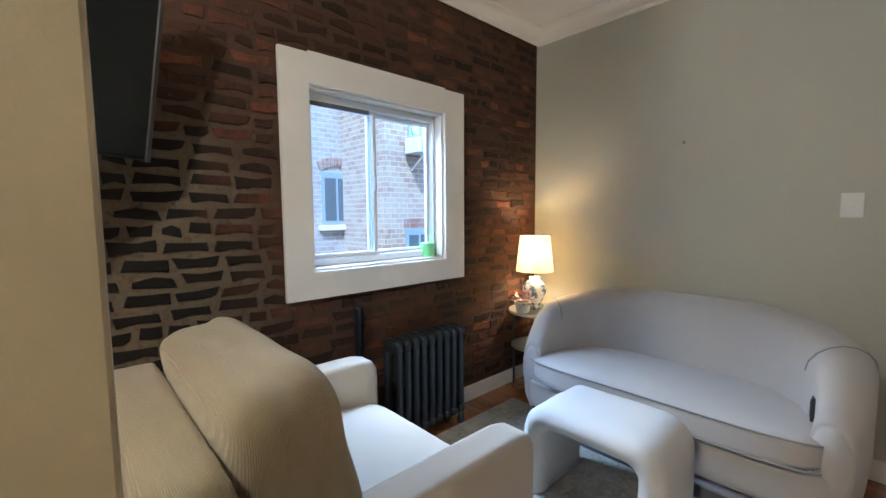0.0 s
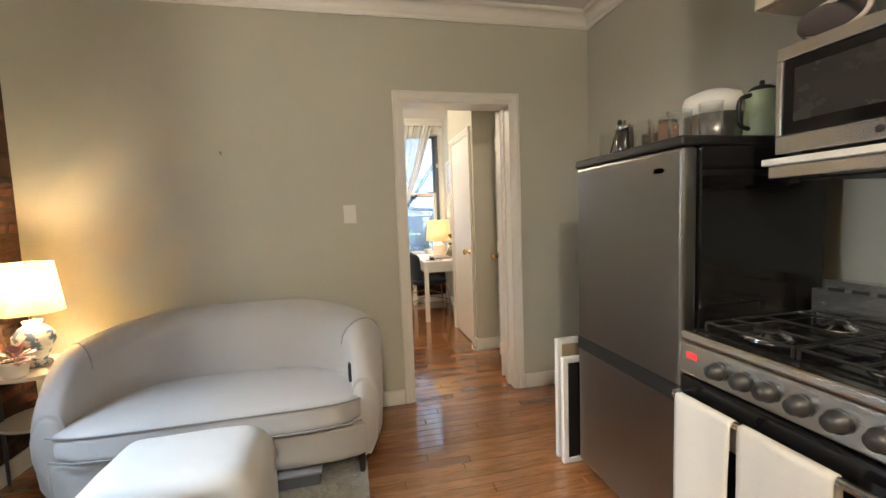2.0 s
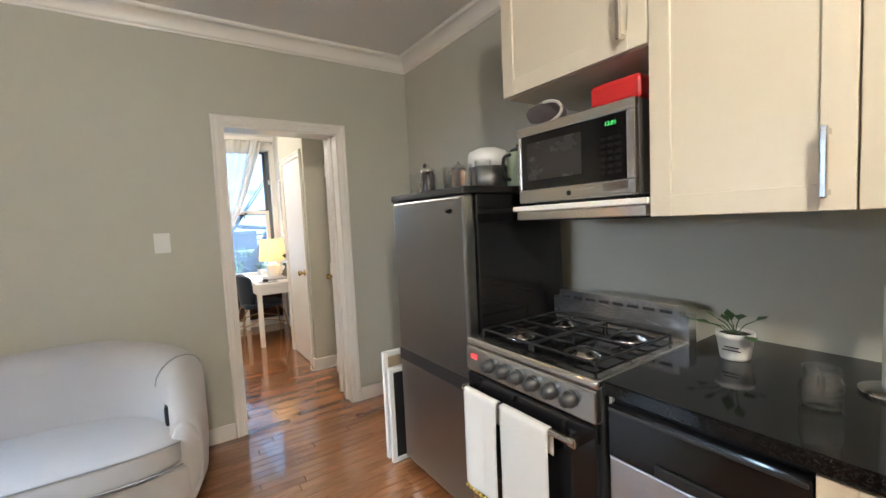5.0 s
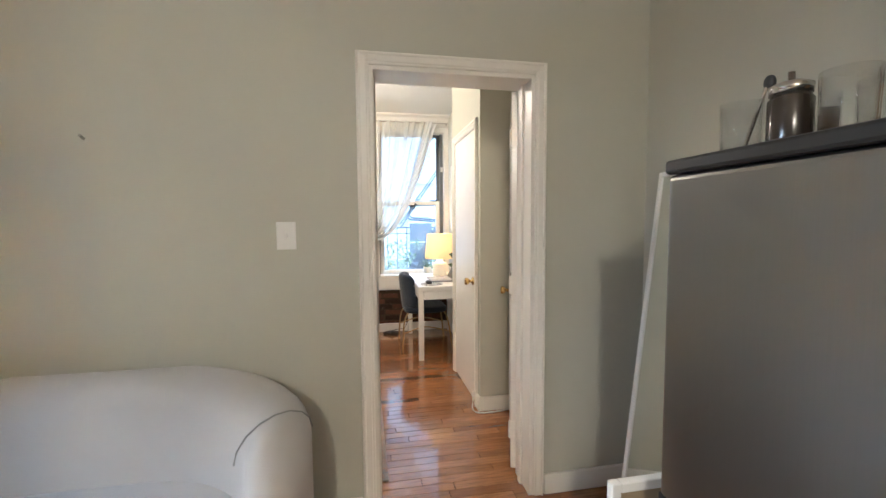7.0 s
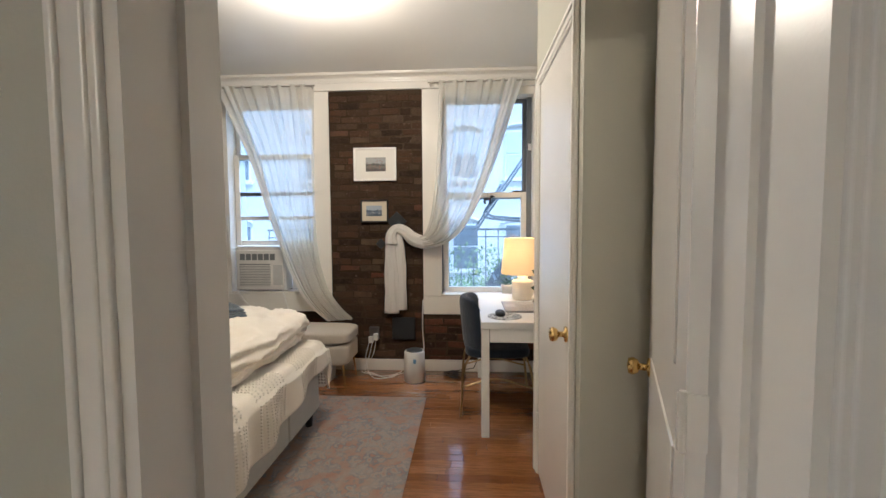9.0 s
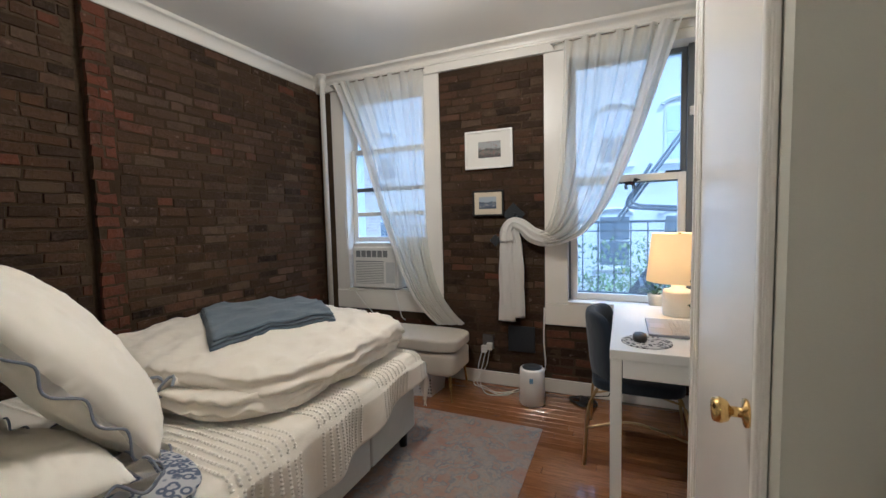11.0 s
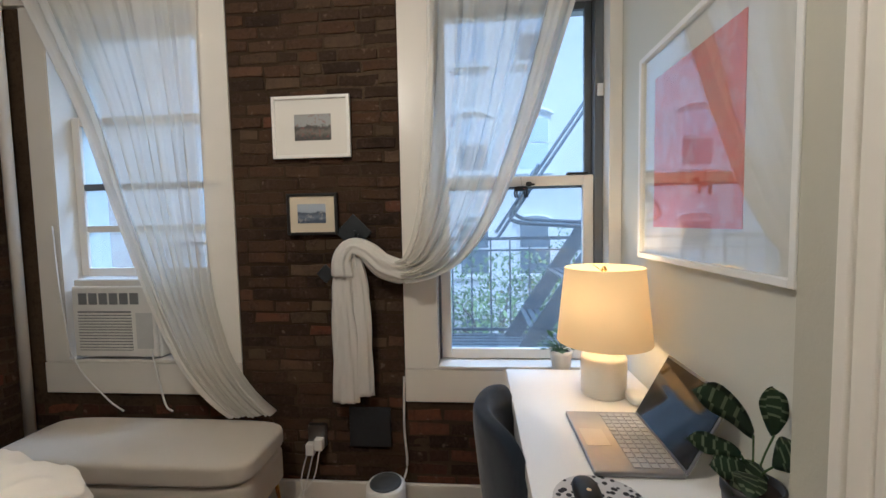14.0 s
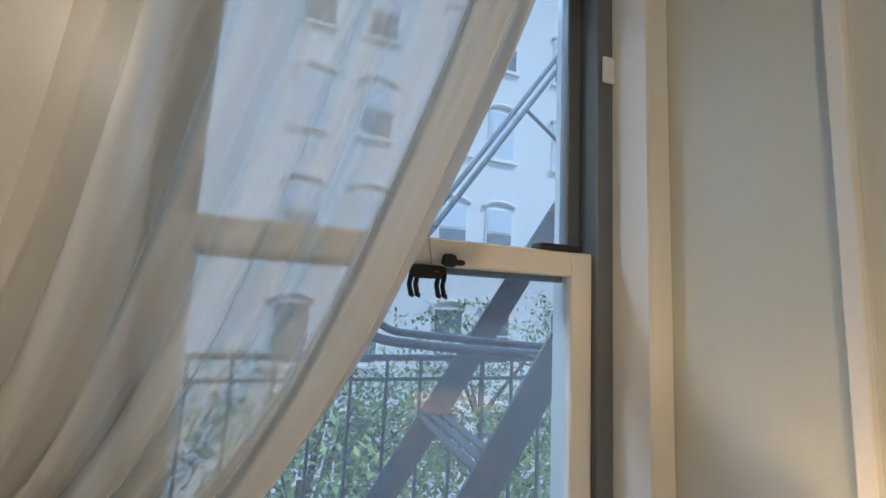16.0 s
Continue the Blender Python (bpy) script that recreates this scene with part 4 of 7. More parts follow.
def faded_rug(name, cols):
    m = Mat(name, 0.95, 0, 0.15)
    v = m.n("ShaderNodeTexVoronoi", Scale=11.0)
    warp = m.n("ShaderNodeTexNoise", Scale=3.0, Detail=7)
    m.link(m.coords(), warp.inputs["Vector"])
    m.link(warp.outputs["Color"], v.inputs["Vector"])
    pat = m.ramp(v.outputs["Distance"], [(0.1, cols[0]), (0.3, cols[1]), (0.45, cols[2]), (0.6, cols[0])])
    m.base(m.mix(m.ramp(m.noise(9, 8), [(0.36, (0.0, 0.0, 0.0)), (0.62, (0.8, 0.8, 0.8))]), pat, m.mix(m.noise(60, 5), shade(cols[1], 0.8), shade(cols[1], 1.2))))
    return m.bump(m.noise(350, 2), 0.5, 0.004).m


rug("area_rug", 0.95, 2.44, 0.49, 2.12, faded_rug("faded_grey_rug_pile", [(0.30, 0.29, 0.25), (0.40, 0.38, 0.33), (0.20, 0.21, 0.20)]), "faded grey patterned area rug under the sofa and bench")

# wall-mounted television seen at an angle beside the partition
t = thing("television", 0.0, 2.2, 1.5, "black flat television hung on the brick wall", "television")
tv = Matrix.Translation((0.40, 2.22, 1.50)) @ Matrix.Rotation(radians(34), 4, "Z") @ Matrix.Rotation(radians(11), 4, "X")
for nm, bx, mt in (("screen", (-1.05, -0.018, -0.035, 0.0, 0.012, 0.60), BLACK_G), ("back_shell", (-1.06, -0.004, 0.001, 0.03, 0.002, 0.61), BLACK_M), ("bezel", (-0.017, 0.0, -0.04, 0.0, 0.0, 0.612), plain("dark_grey_bezel", (0.05, 0.045, 0.04), 0.4))):
    q = box(*bx, 0.003)
    bmesh.ops.transform(q, matrix=tv, verts=q.verts)
    part(nm, q, mt, t)
part("wall_mount", tube([(-0.05, NORTH - 0.012, 1.82), (0.02, 2.2, 1.82), (-0.02, 2.0, 1.80)], 0.02, 8), BLACK_M, t)

t = thing("light_switch", 3.0, 0.51, 1.33, "white toggle light switch plate on the painted wall", "light switch")
part("plate", box(2.992, 2.9995, 0.470, 0.552, 1.272, 1.392, 0.003), WHITE_P, t)
part("toggle", box(2.978, 2.992, 0.505, 0.517, 1.322, 1.345, 0.002), WHITE_P, t)
solid("wall_nail", tube([(2.999, 1.261, 1.726), (2.975, 1.261, 1.735)], 0.006, 8), plain("painted_nail", (0.30, 0.29, 0.25), 0.5), "small painted-over wall hook", "hook")

solid("green_candle_jar", lathe([(0.0, 0), (0.038, 0), (0.042, 0.006), (0.042, 0.075), (0.044, 0.08), (0.044, 0.088), (0.0, 0.09)], 1.89, NORTH + 0.045, lz0 + 0.014, 24), plain("pale_green_glass", (0.25, 0.62, 0.22), 0.25), "pale green jar on the window sill", "jar", True)

# leaning mirror in the corner beside the refrigerator
t = thing("leaning_mirror", 2.55, -1.05, 0, "tall mirror in a thin white frame leaning in the corner", "mirror")
mw, mh = 0.62, 1.62
tilt = Matrix.Translation((2.848, -1.03, 0.0)) @ Matrix.Rotation(radians(6.3), 4, "X")
f = None
for a, c, e, g in ((-mw, -mw + 0.022, 0, mh), (-0.022, 0, 0, mh), (-mw + 0.022, -0.022, 0, 0.022), (-mw + 0.022, -0.022, mh - 0.022, mh)):
    f = box(a, c, -0.012, 0.012, e, g, 0.003, 1, f)
bmesh.ops.transform(f, matrix=tilt, verts=f.verts)
part("frame", f, WHITE_L, t)
g = box(-mw + 0.02, -0.02, -0.004, 0.004, 0.02, mh - 0.02)
bmesh.ops.transform(g, matrix=tilt, verts=g.verts)
part("mirror_glass", g, MIRROR, t)

for k, (xx, hh, inner) in enumerate(((2.135, 0.64, (0.36, 0.28, 0.18)), (2.075, 0.56, (0.01, 0.01, 0.01)))):
    t = thing("stacked_picture", xx, -0.75, 0, "white picture frame leaning beside the refrigerator", "picture frame", "frames stacked by the fridge")
    y0, y1 = -1.0, -0.50
    f = None
    for a, c, e, g in ((y0, y0 + 0.03, 0, hh), (y1 - 0.03, y1, 0, hh), (y0 + 0.03, y1 - 0.03, 0, 0.03), (y0 + 0.03, y1 - 0.03, hh - 0.03, hh)):
        f = box(xx - 0.014, xx + 0.014, a, c, e, g, 0.003, 1, f)
    part("frame", f, WHITE_L, t)
    part("backing", box(xx - 0.010, xx + 0.006, y0 + 0.028, y1 - 0.028, 0.028, hh - 0.028), plain("frame_backing", inner, 0.6), t)

# ---- kitchen ----
FR = (1.356, 2.006, -1.16, -0.553)
t = thing("refrigerator", 1.69, -0.86, 0, "black and brushed steel top-freezer refrigerator", "refrigerator")
part("body", box(FR[0], FR[1], FR[2], FR[3] - 0.065, 0.03, 1.498, 0.008), BLACK_G, t)
part("door", box(FR[0] + 0.002, FR[1] - 0.002, FR[3] - 0.06, FR[3], 0.685, 1.497, 0.014, 3), STEEL_V, t, "brushed steel upper door")
part("door", box(FR[0] + 0.002, FR[1] - 0.002, FR[3] - 0.06, FR[3], 0.06, 0.645, 0.014, 3), STEEL_V, t, "brushed steel lower door")
# Darkness of the door gap as a matt black strip, 1 mm proud.
part("gap_strip", box(FR[0] + 0.004, FR[1] - 0.004, FR[3] - 0.06, FR[3] + 0.001, 0.632, 0.694), BLACK_M, t, "flush black strip drawn for the dark gap between the doors")
part("top_cap", box(FR[0] - 0.003, FR[1] + 0.003, FR[2], FR[3] + 0.006, 1.499, 1.533, 0.008), BLACK_M, t)
part("badge", lathe([(0.0, 0), (0.028, 0), (0.028, 0.003), (0.0, 0.004)], 0, 0, 0, 24, None, 1.0, 0.35), CHROME, t).matrix_local = Matrix.Translation(Vector((FR[0] + 0.11, FR[3], 1.428)) - Vector(t.location)) @ Matrix.Rotation(radians(90), 4, "X")
part("kick_plate", box(FR[0] + 0.02, FR[1] - 0.02, FR[3] - 0.10, FR[3] - 0.07, 0.0, 0.058), BLACK_M, t)

# glasses and jars on the refrigerator
def tumbler(x, y, z, r, h, label="clear glass tumbler standing on the refrigerator"):
    b = lathe([(0.0, 0), (r * 0.92, 0), (r, h), (r * 0.93, h), (r * 0.86, 0.012), (0.0, 0.012)], x, y, z, 24)
    return solid("drinking_glass", b, TUMBLER, label, "glass", True, "glasses on the refrigerator")
for gx, gy, gr, gh in ((1.915, -0.665, 0.042, 0.115), (1.70, -0.66, 0.042, 0.115), (1.60, -0.67, 0.042, 0.11), (1.85, -0.79, 0.040, 0.12), (1.74, -0.80, 0.040, 0.12), (1.50, -0.67, 0.040, 0.11), (1.93, -0.90, 0.040, 0.115), (1.42, -0.72, 0.038, 0.12)):
    tumbler(gx, gy, 1.533, gr, gh)
for gx, gy, c in ((1.81, -0.67, (0.035, 0.028, 0.022)), (1.66, -0.76, (0.30, 0.16, 0.08))):
    t = thing("spice_jar", gx, gy, 1.533, "small glass spice jar with a metal cap on the refrigerator", "jar", "jars on the refrigerator")
    part("body", lathe([(0.0, 0), (0.036, 0), (0.038, 0.008), (0.038, 0.095), (0.030, 0.105), (0.0, 0.106)], gx, gy, 1.533, 20), plain("jar_contents", c, 0.2), t, "", True)
    part("cap", lathe([(0.0, 0), (0.036, 0), (0.037, 0.018), (0.02, 0.026), (0.006, 0.03), (0.006, 0.045), (0.0, 0.046)], gx, gy, 1.638, 18), CHROME, t, "", True)
t = thing("serving_spoon", 1.88, -0.72, 1.533, "dark-tipped spoon standing in a glass on the refrigerator", "spoon")
part("handle", tube([(1.90, -0.66, 1.547), (1.88, -0.69, 1.675)], 0.004, 8), CHROME, t)
part("bowl", cushion(1.866, 1.890, -0.706, -0.686, 1.668, 1.702, 2.2, 5), BLACK_M, t, "", True)
t = thing("rice_cooker", 1.56, -0.87, 1.533, "white and steel rice cooker on the refrigerator", "rice cooker")
part("body", lathe([(0.0, 0), (0.085, 0), (0.095, 0.02), (0.097, 0.11), (0.0, 0.11)], 1.56, -0.87, 1.533, 36), STEEL_V, t, "", True)
part("lid", lathe([(0.099, 0.0), (0.101, 0.05), (0.092, 0.075), (0.05, 0.092), (0.0, 0.096)], 1.56, -0.87, 1.643, 36), WHITE_P, t, "white domed lid", True)
t = thing("kettle", 1.44, -0.96, 1.533, "pale green kettle with a black handle on the refrigerator", "kettle")
part("body", lathe([(0.0, 0), (0.055, 0), (0.058, 0.02), (0.048, 0.17), (0.0, 0.175)], 1.44, -0.96, 1.533, 28), GREEN_P, t, "", True)
part("handle", tube(curve_pts([(1.44, -0.91, 1.69), (1.445, -0.87, 1.67), (1.445, -0.87, 1.59), (1.44, -0.905, 1.57)], 12), 0.008, 8), BLACK_M, t, "", True)
part("lid", lathe([(0.046, 0), (0.03, 0.015), (0.008, 0.02), (0.008, 0.035), (0.0, 0.038)], 1.44, -0.96, 1.706, 24), BLACK_M, t, "", True)

# stove
SX0, SX1, SY0, SY1 = 0.69, 1.312, -1.085, -0.505
t = thing("gas_stove", 1.02, -0.84, 0, "stainless steel gas range with four burners", "stove")
part("body", box(SX0 + 0.004, SX1 - 0.004, SY0, SY1 - 0.03, 0.02, 0.875, 0.004), plain("dark_steel_side", (0.06, 0.06, 0.06), 0.4, 0.6), t)
part("cooktop", box(SX0, SX1, SY0 + 0.03, SY1, 0.877, 0.908, 0.010, 3), STEEL_H, t)
part("burner_pan", box(SX0 + 0.04, SX1 - 0.04, SY0 + 0.08, SY1 - 0.045, 0.9085, 0.912, 0.001), BLACK_G, t)
part("backguard", (lambda q: (bmesh.ops.bevel(q, geom=[e for e in q.edges if abs(e.verts[0].co.x - e.verts[1].co.x) < 1e-4 and e.verts[0].co.z > 1.0 and e.verts[1].co.z > 1.0], offset=0.035, segments=6, affect="EDGES"), q)[-1])(box(SX0 + 0.002, SX1 - 0.002, SY0 - 0.01, SY0 + 0.045, 0.88, 1.04)), STEEL_H, t)
for k in range(8):
    xs = SX0 + 0.06 + k * 0.066
    part("vent_slot", box(xs, xs + 0.046, SY0 + 0.0455, SY0 + 0.047, 1.005, 1.016), BLACK_M, t)
ctrl = box(SX0 + 0.003, SX1 - 0.003, SY1 - 0.028, SY1 + 0.006, 0.775, 0.876, 0.006, 2)
part("control_panel", ctrl, STEEL_H, t)
part("display", box(SX1 - 0.075, SX1 - 0.035, SY1 + 0.006, SY1 + 0.008, 0.83, 0.85), glow("red_digits", (1.0, 0.03, 0.03), 0.12), t, "small red display")
for k in range(6):
    xs = SX1 - 0.15 - k * 0.078 + (0.012 if k > 1 else 0)
    kb = lathe([(0.026, 0), (0.026, 0.012), (0.021, 0.016), (0.019, 0.032), (0.0, 0.034)], n=20)
    bmesh.ops.transform(kb, matrix=Matrix.Translation((xs, SY1 + 0.006, 0.826)) @ Matrix.Rotation(radians(-90), 4, "X"), verts=kb.verts)
    kn = part("knob", kb, plain("dark_grey_knob", (0.07, 0.07, 0.07), 0.35, 0.5), t, "", True)
part("oven_door", box(SX0 + 0.006, SX1 - 0.006, SY1 - 0.028, SY1 + 0.004, 0.265, 0.768, 0.006), BLACK_G, t, "black glass oven door")
part("drawer", box(SX0 + 0.006, SX1 - 0.006, SY1 - 0.028, SY1 + 0.002, 0.05, 0.255, 0.006), STEEL_H, t, "steel bottom drawer")
hb = tube([(SX0 + 0.05, SY1 + 0.045, 0.715), (SX1 - 0.03, SY1 + 0.045, 0.715)], 0.011, 12)
for xs in (SX0 + 0.06, SX1 - 0.04):
    box(xs - 0.014, xs + 0.014, SY1 + 0.002, SY1 + 0.052, 0.70, 0.73, 0.005, 2, hb)
part("handle", hb, CHROME, t, "steel oven handle")
for bx, by, r in ((SX1 - 0.16, SY1 - 0.15, 0.045), (SX1 - 0.16, SY0 + 0.17, 0.038), (SX0 + 0.16, SY1 - 0.15, 0.038), (SX0 + 0.16, SY0 + 0.17, 0.045)):
    br = part("burner", lathe([(0.0, 0), (r + 0.018, 0), (r + 0.012, 0.008), (r, 0.012), (r * 0.9, 0.018), (0.0, 0.02)], bx, by, 0.912, 24), CHROME, t, "aluminium gas burner", True)
    part("burner_cap", lathe([(0.0, 0), (r * 0.7, 0), (r * 0.7, 0.006), (0.0, 0.009)], bx, by, 0.932, 20), BLACK_M, br, "", True)
for sx0 in (SX0 + 0.045, (SX0 + SX1) / 2 + 0.006):
    sx1 = sx0 + 0.258
    gr = None
    ya, yb = SY0 + 0.09, SY1 - 0.055
    zt = 0.938
    ring = [(sx0, ya, zt), (sx1, ya, zt), (sx1, yb, zt), (sx0, yb, zt), (sx0, ya, zt)]
    gr = None
    for q, w in zip(ring, ring[1:]):
        gr = tube([q, w], 0.004, 6, gr)
    for by in (SY1 - 0.15, SY0 + 0.17):
        for dx, dy in ((1, 0), (-1, 0), (0, 1), (0, -1)):
            cx = (sx0 + sx1) / 2
            e = (sx1 if dx > 0 else sx0, by) if dx else (cx, by + dy * 0.085)
            gr = tube([(cx + dx * 0.025, by + dy * 0.025, zt + 0.004), (e[0], e[1], zt)], 0.004, 6, gr)
    gr = tube([(sx0, (ya + yb) / 2, zt), (sx1, (ya + yb) / 2, zt)], 0.004, 6, gr)
    for q in ring[:4]:
        gr = tube([q, (q[0], q[1], 0.912)], 0.005, 6, gr)
    part("grate", gr, BLACK_M, t, "black wire pan grate")


def towel(x0, x1, drop, seed):
    t = thing("dish_towel", (x0 + x1) / 2, SY1 + 0.06, 0.4, "white dish towel with pom-pom trim hung over the oven handle", "towel", "dish towels")
    yb, zb = SY1 + 0.045, 0.715

    def fn(u, v):
        x = x0 + (x1 - x0) * u
        L = 0.10 + drop
        s = v * L
        w = 0.004 * math.sin(u * 9 + seed) * min(1, abs(s - 0.10) * 6)
        if s < 0.085:
            return Vector((x, yb - 0.016 + w, zb - 0.085 + s))
        if s < 0.12:
            a = (s - 0.085) / 0.035 * math.pi
            return Vector((x, yb - 0.016 * math.cos(a), zb + 0.014 * math.sin(a)))
        return Vector((x + 0.01 * math.sin(s * 5 + seed) * (s - 0.12), yb + 0.016 + w + 0.01 * (s - 0.12), zb - (s - 0.12)))
    part("cloth", grid_surface(fn, 14, 40, 0.004), fabric("white_towel_cotton", (0.70, 0.68, 0.63), 200, 0.04), t, "", True)
    for k in range(9):
        x = x0 + (x1 - x0) * (k + 0.5) / 9
        pm = cushion(x - 0.007, x + 0.007, yb + 0.016, yb + 0.03, zb - drop + 0.008, zb - drop + 0.022, 2, 3)
        part("pompom", pm, POMS[(k * 5 + seed) % len(POMS)], t)


POMS = [fabric("pompom_wool_" + n, c, 200) for n, c in (("red", (0.45, 0.04, 0.05)), ("yellow", (0.55, 0.38, 0.05)), ("green", (0.05, 0.18, 0.09)), ("plum", (0.25, 0.04, 0.14)), ("orange", (0.55, 0.2, 0.04)))]
towel(1.075, 1.265, 0.40, 1)
towel(0.835, 1.055, 0.46, 3)

# counter run
def slab_with_hole(x0, x1, y0, y1, hx0, hx1, hy0, hy1, z0, z1):
    """One slab: an outer and an inner rectangle joined above, below and at both rims."""
    q = bmesh.new()
    loops = []
    for z in (z0, z1):
        for a, c, e, g in ((x0, x1, y0, y1), (hx0, hx1, hy0, hy1)):
            loops.append([q.verts.new((px, py, z)) for px, py in ((a, e), (c, e), (c, g), (a, g))])
    ol, il, ou, iu = loops
    for k in range(4):
        n = (k + 1) % 4
        for p, w in ((ol, il), (ou, iu), (ol, ou), (il, iu)):
            q.faces.new((p[k], p[n], w[n], w[k]))
    bmesh.ops.recalc_face_normals(q, faces=q.faces)
    bmesh.ops.bevel(q, geom=[e for e in q.edges if all(v.co.z > z1 - 1e-4 for v in e.verts) and len(e.link_faces) == 2 and abs(e.link_faces[0].normal.z - e.link_faces[1].normal.z) > 0.5], offset=0.004, segments=2, affect="EDGES")
    return q


solid("countertop", slab_with_hole(-1.6, 0.683, SOUTH + 0.001, -0.515, -0.42, 0.13, -1.05, -0.66, 0.872, 0.91), GRANITE, "polished black granite countertop with an undermounted sink", "countertop")
sk = box(-0.42, 0.13, -1.05, -0.66, 0.70, 0.712)
for a, c, e, g in ((-0.43, -0.42, -1.05, -0.66), (0.13, 0.14, -1.05, -0.66), (-0.43, 0.14, -1.06, -1.05), (-0.43, 0.14, -0.66, -0.65)):
    box(a, c, e, g, 0.70, 0.871, bm=sk)
solid("kitchen_sink", sk, STEEL_H, "stainless steel undermounted kitchen sink", "sink")
t = thing("dishwasher", 0.475, -0.87, 0, "built-in dishwasher with a black control panel and steel door", "dishwasher")
part("body", box(0.22, 0.675, -1.2, -0.562, 0.1, 0.868), BLACK_M, t)
part("control_panel", box(0.221, 0.674, -0.562, -0.525, 0.69, 0.842, 0.006), BLACK_G, t, "gloss black control panel")
part("vent_lip", box(0.225, 0.67, -0.525, -0.52, 0.825, 0.836, 0.002), plain("grey_button_strip", (0.03, 0.03, 0.03), 0.3), t)
part("grip", box(0.375, 0.535, -0.525, -0.515, 0.70, 0.728, 0.003), BLACK_M, t)
part("door", box(0.221, 0.674, -0.562, -0.532, 0.11, 0.686, 0.005), plain("satin_steel_door", (0.55, 0.56, 0.58), 0.35, 0.9), t, "satin steel door")
solid("filler_strip", box(0.6765, 0.6845, -1.1, -0.55, 0.0, 0.868), WHITE_P, "pale filler strip beside the stove", "filler strip")


def cabinet_door(parent, x0, x1, yf, z0, z1, hx=None, hz=None, down=True, name="door"):
    """Shaker door on the front plane yf, with an optional bar handle."""
    st = 0.06
    dd = part(name, box(x0 + st - 0.002, x1 - st + 0.002, yf - 0.02, yf - 0.008, z0 + st - 0.002, z1 - st + 0.002), CABINET, parent)
    for nm, a, c, e, g in (("stile", x0, x0 + st, z0, z1), ("stile", x1 - st, x1, z0, z1), ("rail", x0 + st, x1 - st, z0, z0 + st), ("rail", x0 + st, x1 - st, z1 - st, z1)):
        part(nm, box(a, c, yf - 0.02, yf, e, g, 0.0015, 1), CABINET, dd)
    if hx is not None:
        h = box(hx - 0.007, hx + 0.007, yf + 0.024, yf + 0.036, hz, hz + 0.155, 0.003, 2)
        for zz in (hz + 0.012, hz + 0.143):
            box(hx - 0.006, hx + 0.006, yf, yf + 0.026, zz - 0.006, zz + 0.006, bm=h)
        part("handle", h, CHROME, dd, "brushed nickel bar handle")
    return dd


def base_cabinet(x0, x1, hx):
    t = thing("base_cabinet", (x0 + x1) / 2, -0.87, 0, "white base cabinet under the black countertop", "cabinet", "base cabinets")
    part("body", box(x0, x1, SOUTH + 0.005, -0.548, 0.1, 0.868 if x1 < -0.45 else 0.69), CABINET, t)
    cabinet_door(t, x0 + 0.002, x1 - 0.002, -0.525, 0.11, 0.862, hx, 0.66)
    part("toe_kick", box(x0, x1, -1.1, -0.63, 0.0, 0.099), BLACK_M, t)
base_cabinet(-0.45, 0.218, -0.40)
base_cabinet(-1.02, -0.452, -0.5)
base_cabinet(-1.6, -1.022, -1.1)


def wall_cabinet(x0, x1, z0, hx, hz, label):
    t = thing("wall_cabinet", (x0 + x1) / 2, -1.0, z0, label, "cabinet", "wall cabinets")
    part("body", box(x0, x1, SOUTH + 0.002, -0.742, z0, 2.45), CABINET, t)
    cabinet_door(t, x0 + 0.0015, x1 - 0.0015, -0.718, z0, 2.45, hx, hz)
wall_cabinet(0.652, 1.27, 1.881, 0.725, 1.91, "cream shaker wall cabinet above the microwave")
wall_cabinet(0.204, 0.65, 1.372, 0.251, 1.40, "tall cream shaker wall cabinet above the counter")
wall_cabinet(-0.27, 0.202, 1.372, -0.20, 1.405, "tall cream shaker wall cabinet above the counter")
wall_cabinet(-0.775, -0.297, 1.372, -0.33, 1.405, "tall cream shaker wall cabinet above the counter")
wall_cabinet(-1.335, -0.777, 1.372, -0.81, 1.405, "tall cream shaker wall cabinet above the counter")

solid("microwave_shelf", box(0.653, 1.23, SOUTH + 0.002, -0.712, 1.412, 1.432, 0.003), WHITE_L, "white shelf board below the microwave", "shelf")
t = thing("range_hood", 0.97, -1.0, 1.37, "slim stainless range hood below the shelf", "range hood")
part("body", box(0.665, 1.22, SOUTH + 0.002, -0.725, 1.375, 1.411, 0.004), STEEL_H, t)
part("filter", box(0.75, 1.2, -1.18, -0.82, 1.368, 1.3745), BLACK_M, t)

MX0, MX1, MY = 0.695, 1.2, -0.722
t = thing("microwave", 0.99, -0.95, 1.432, "stainless microwave oven with a dark glass door on a shelf", "microwave")
part("body", box(MX0, MX1, -1.18, MY - 0.022, 1.444, 1.742, 0.006), plain("grey_microwave_case", (0.16, 0.15, 0.14), 0.4, 0.5), t)
fr = None
for a, c, e, g in ((MX0, MX1, 1.444, 1.495), (MX0, MX1, 1.705, 1.742), (MX0, MX0 + 0.03, 1.495, 1.705), (MX1 - 0.018, MX1, 1.495, 1.705)):
    fr = box(a, c, MY - 0.02, MY, e, g, 0.004, 2, fr)
part("front_frame", fr, STEEL_H, t, "brushed steel front surround")
part("door_glass", box(MX0 + 0.03, MX1 - 0.018, MY - 0.018, MY - 0.004, 1.495, 1.705, 0.004), BLACK_G, t, "black glass door")
part("viewing_window", box(MX0 + 0.20, MX1 - 0.05, MY - 0.004, MY - 0.0025, 1.53, 1.675), plain("dark_mesh_window", (0.035, 0.033, 0.03), 0.25), t)
part("open_button", box(MX0 + 0.025, MX0 + 0.115, MY, MY + 0.004, 1.462, 1.49, 0.002), CHROME, t)
kp = None
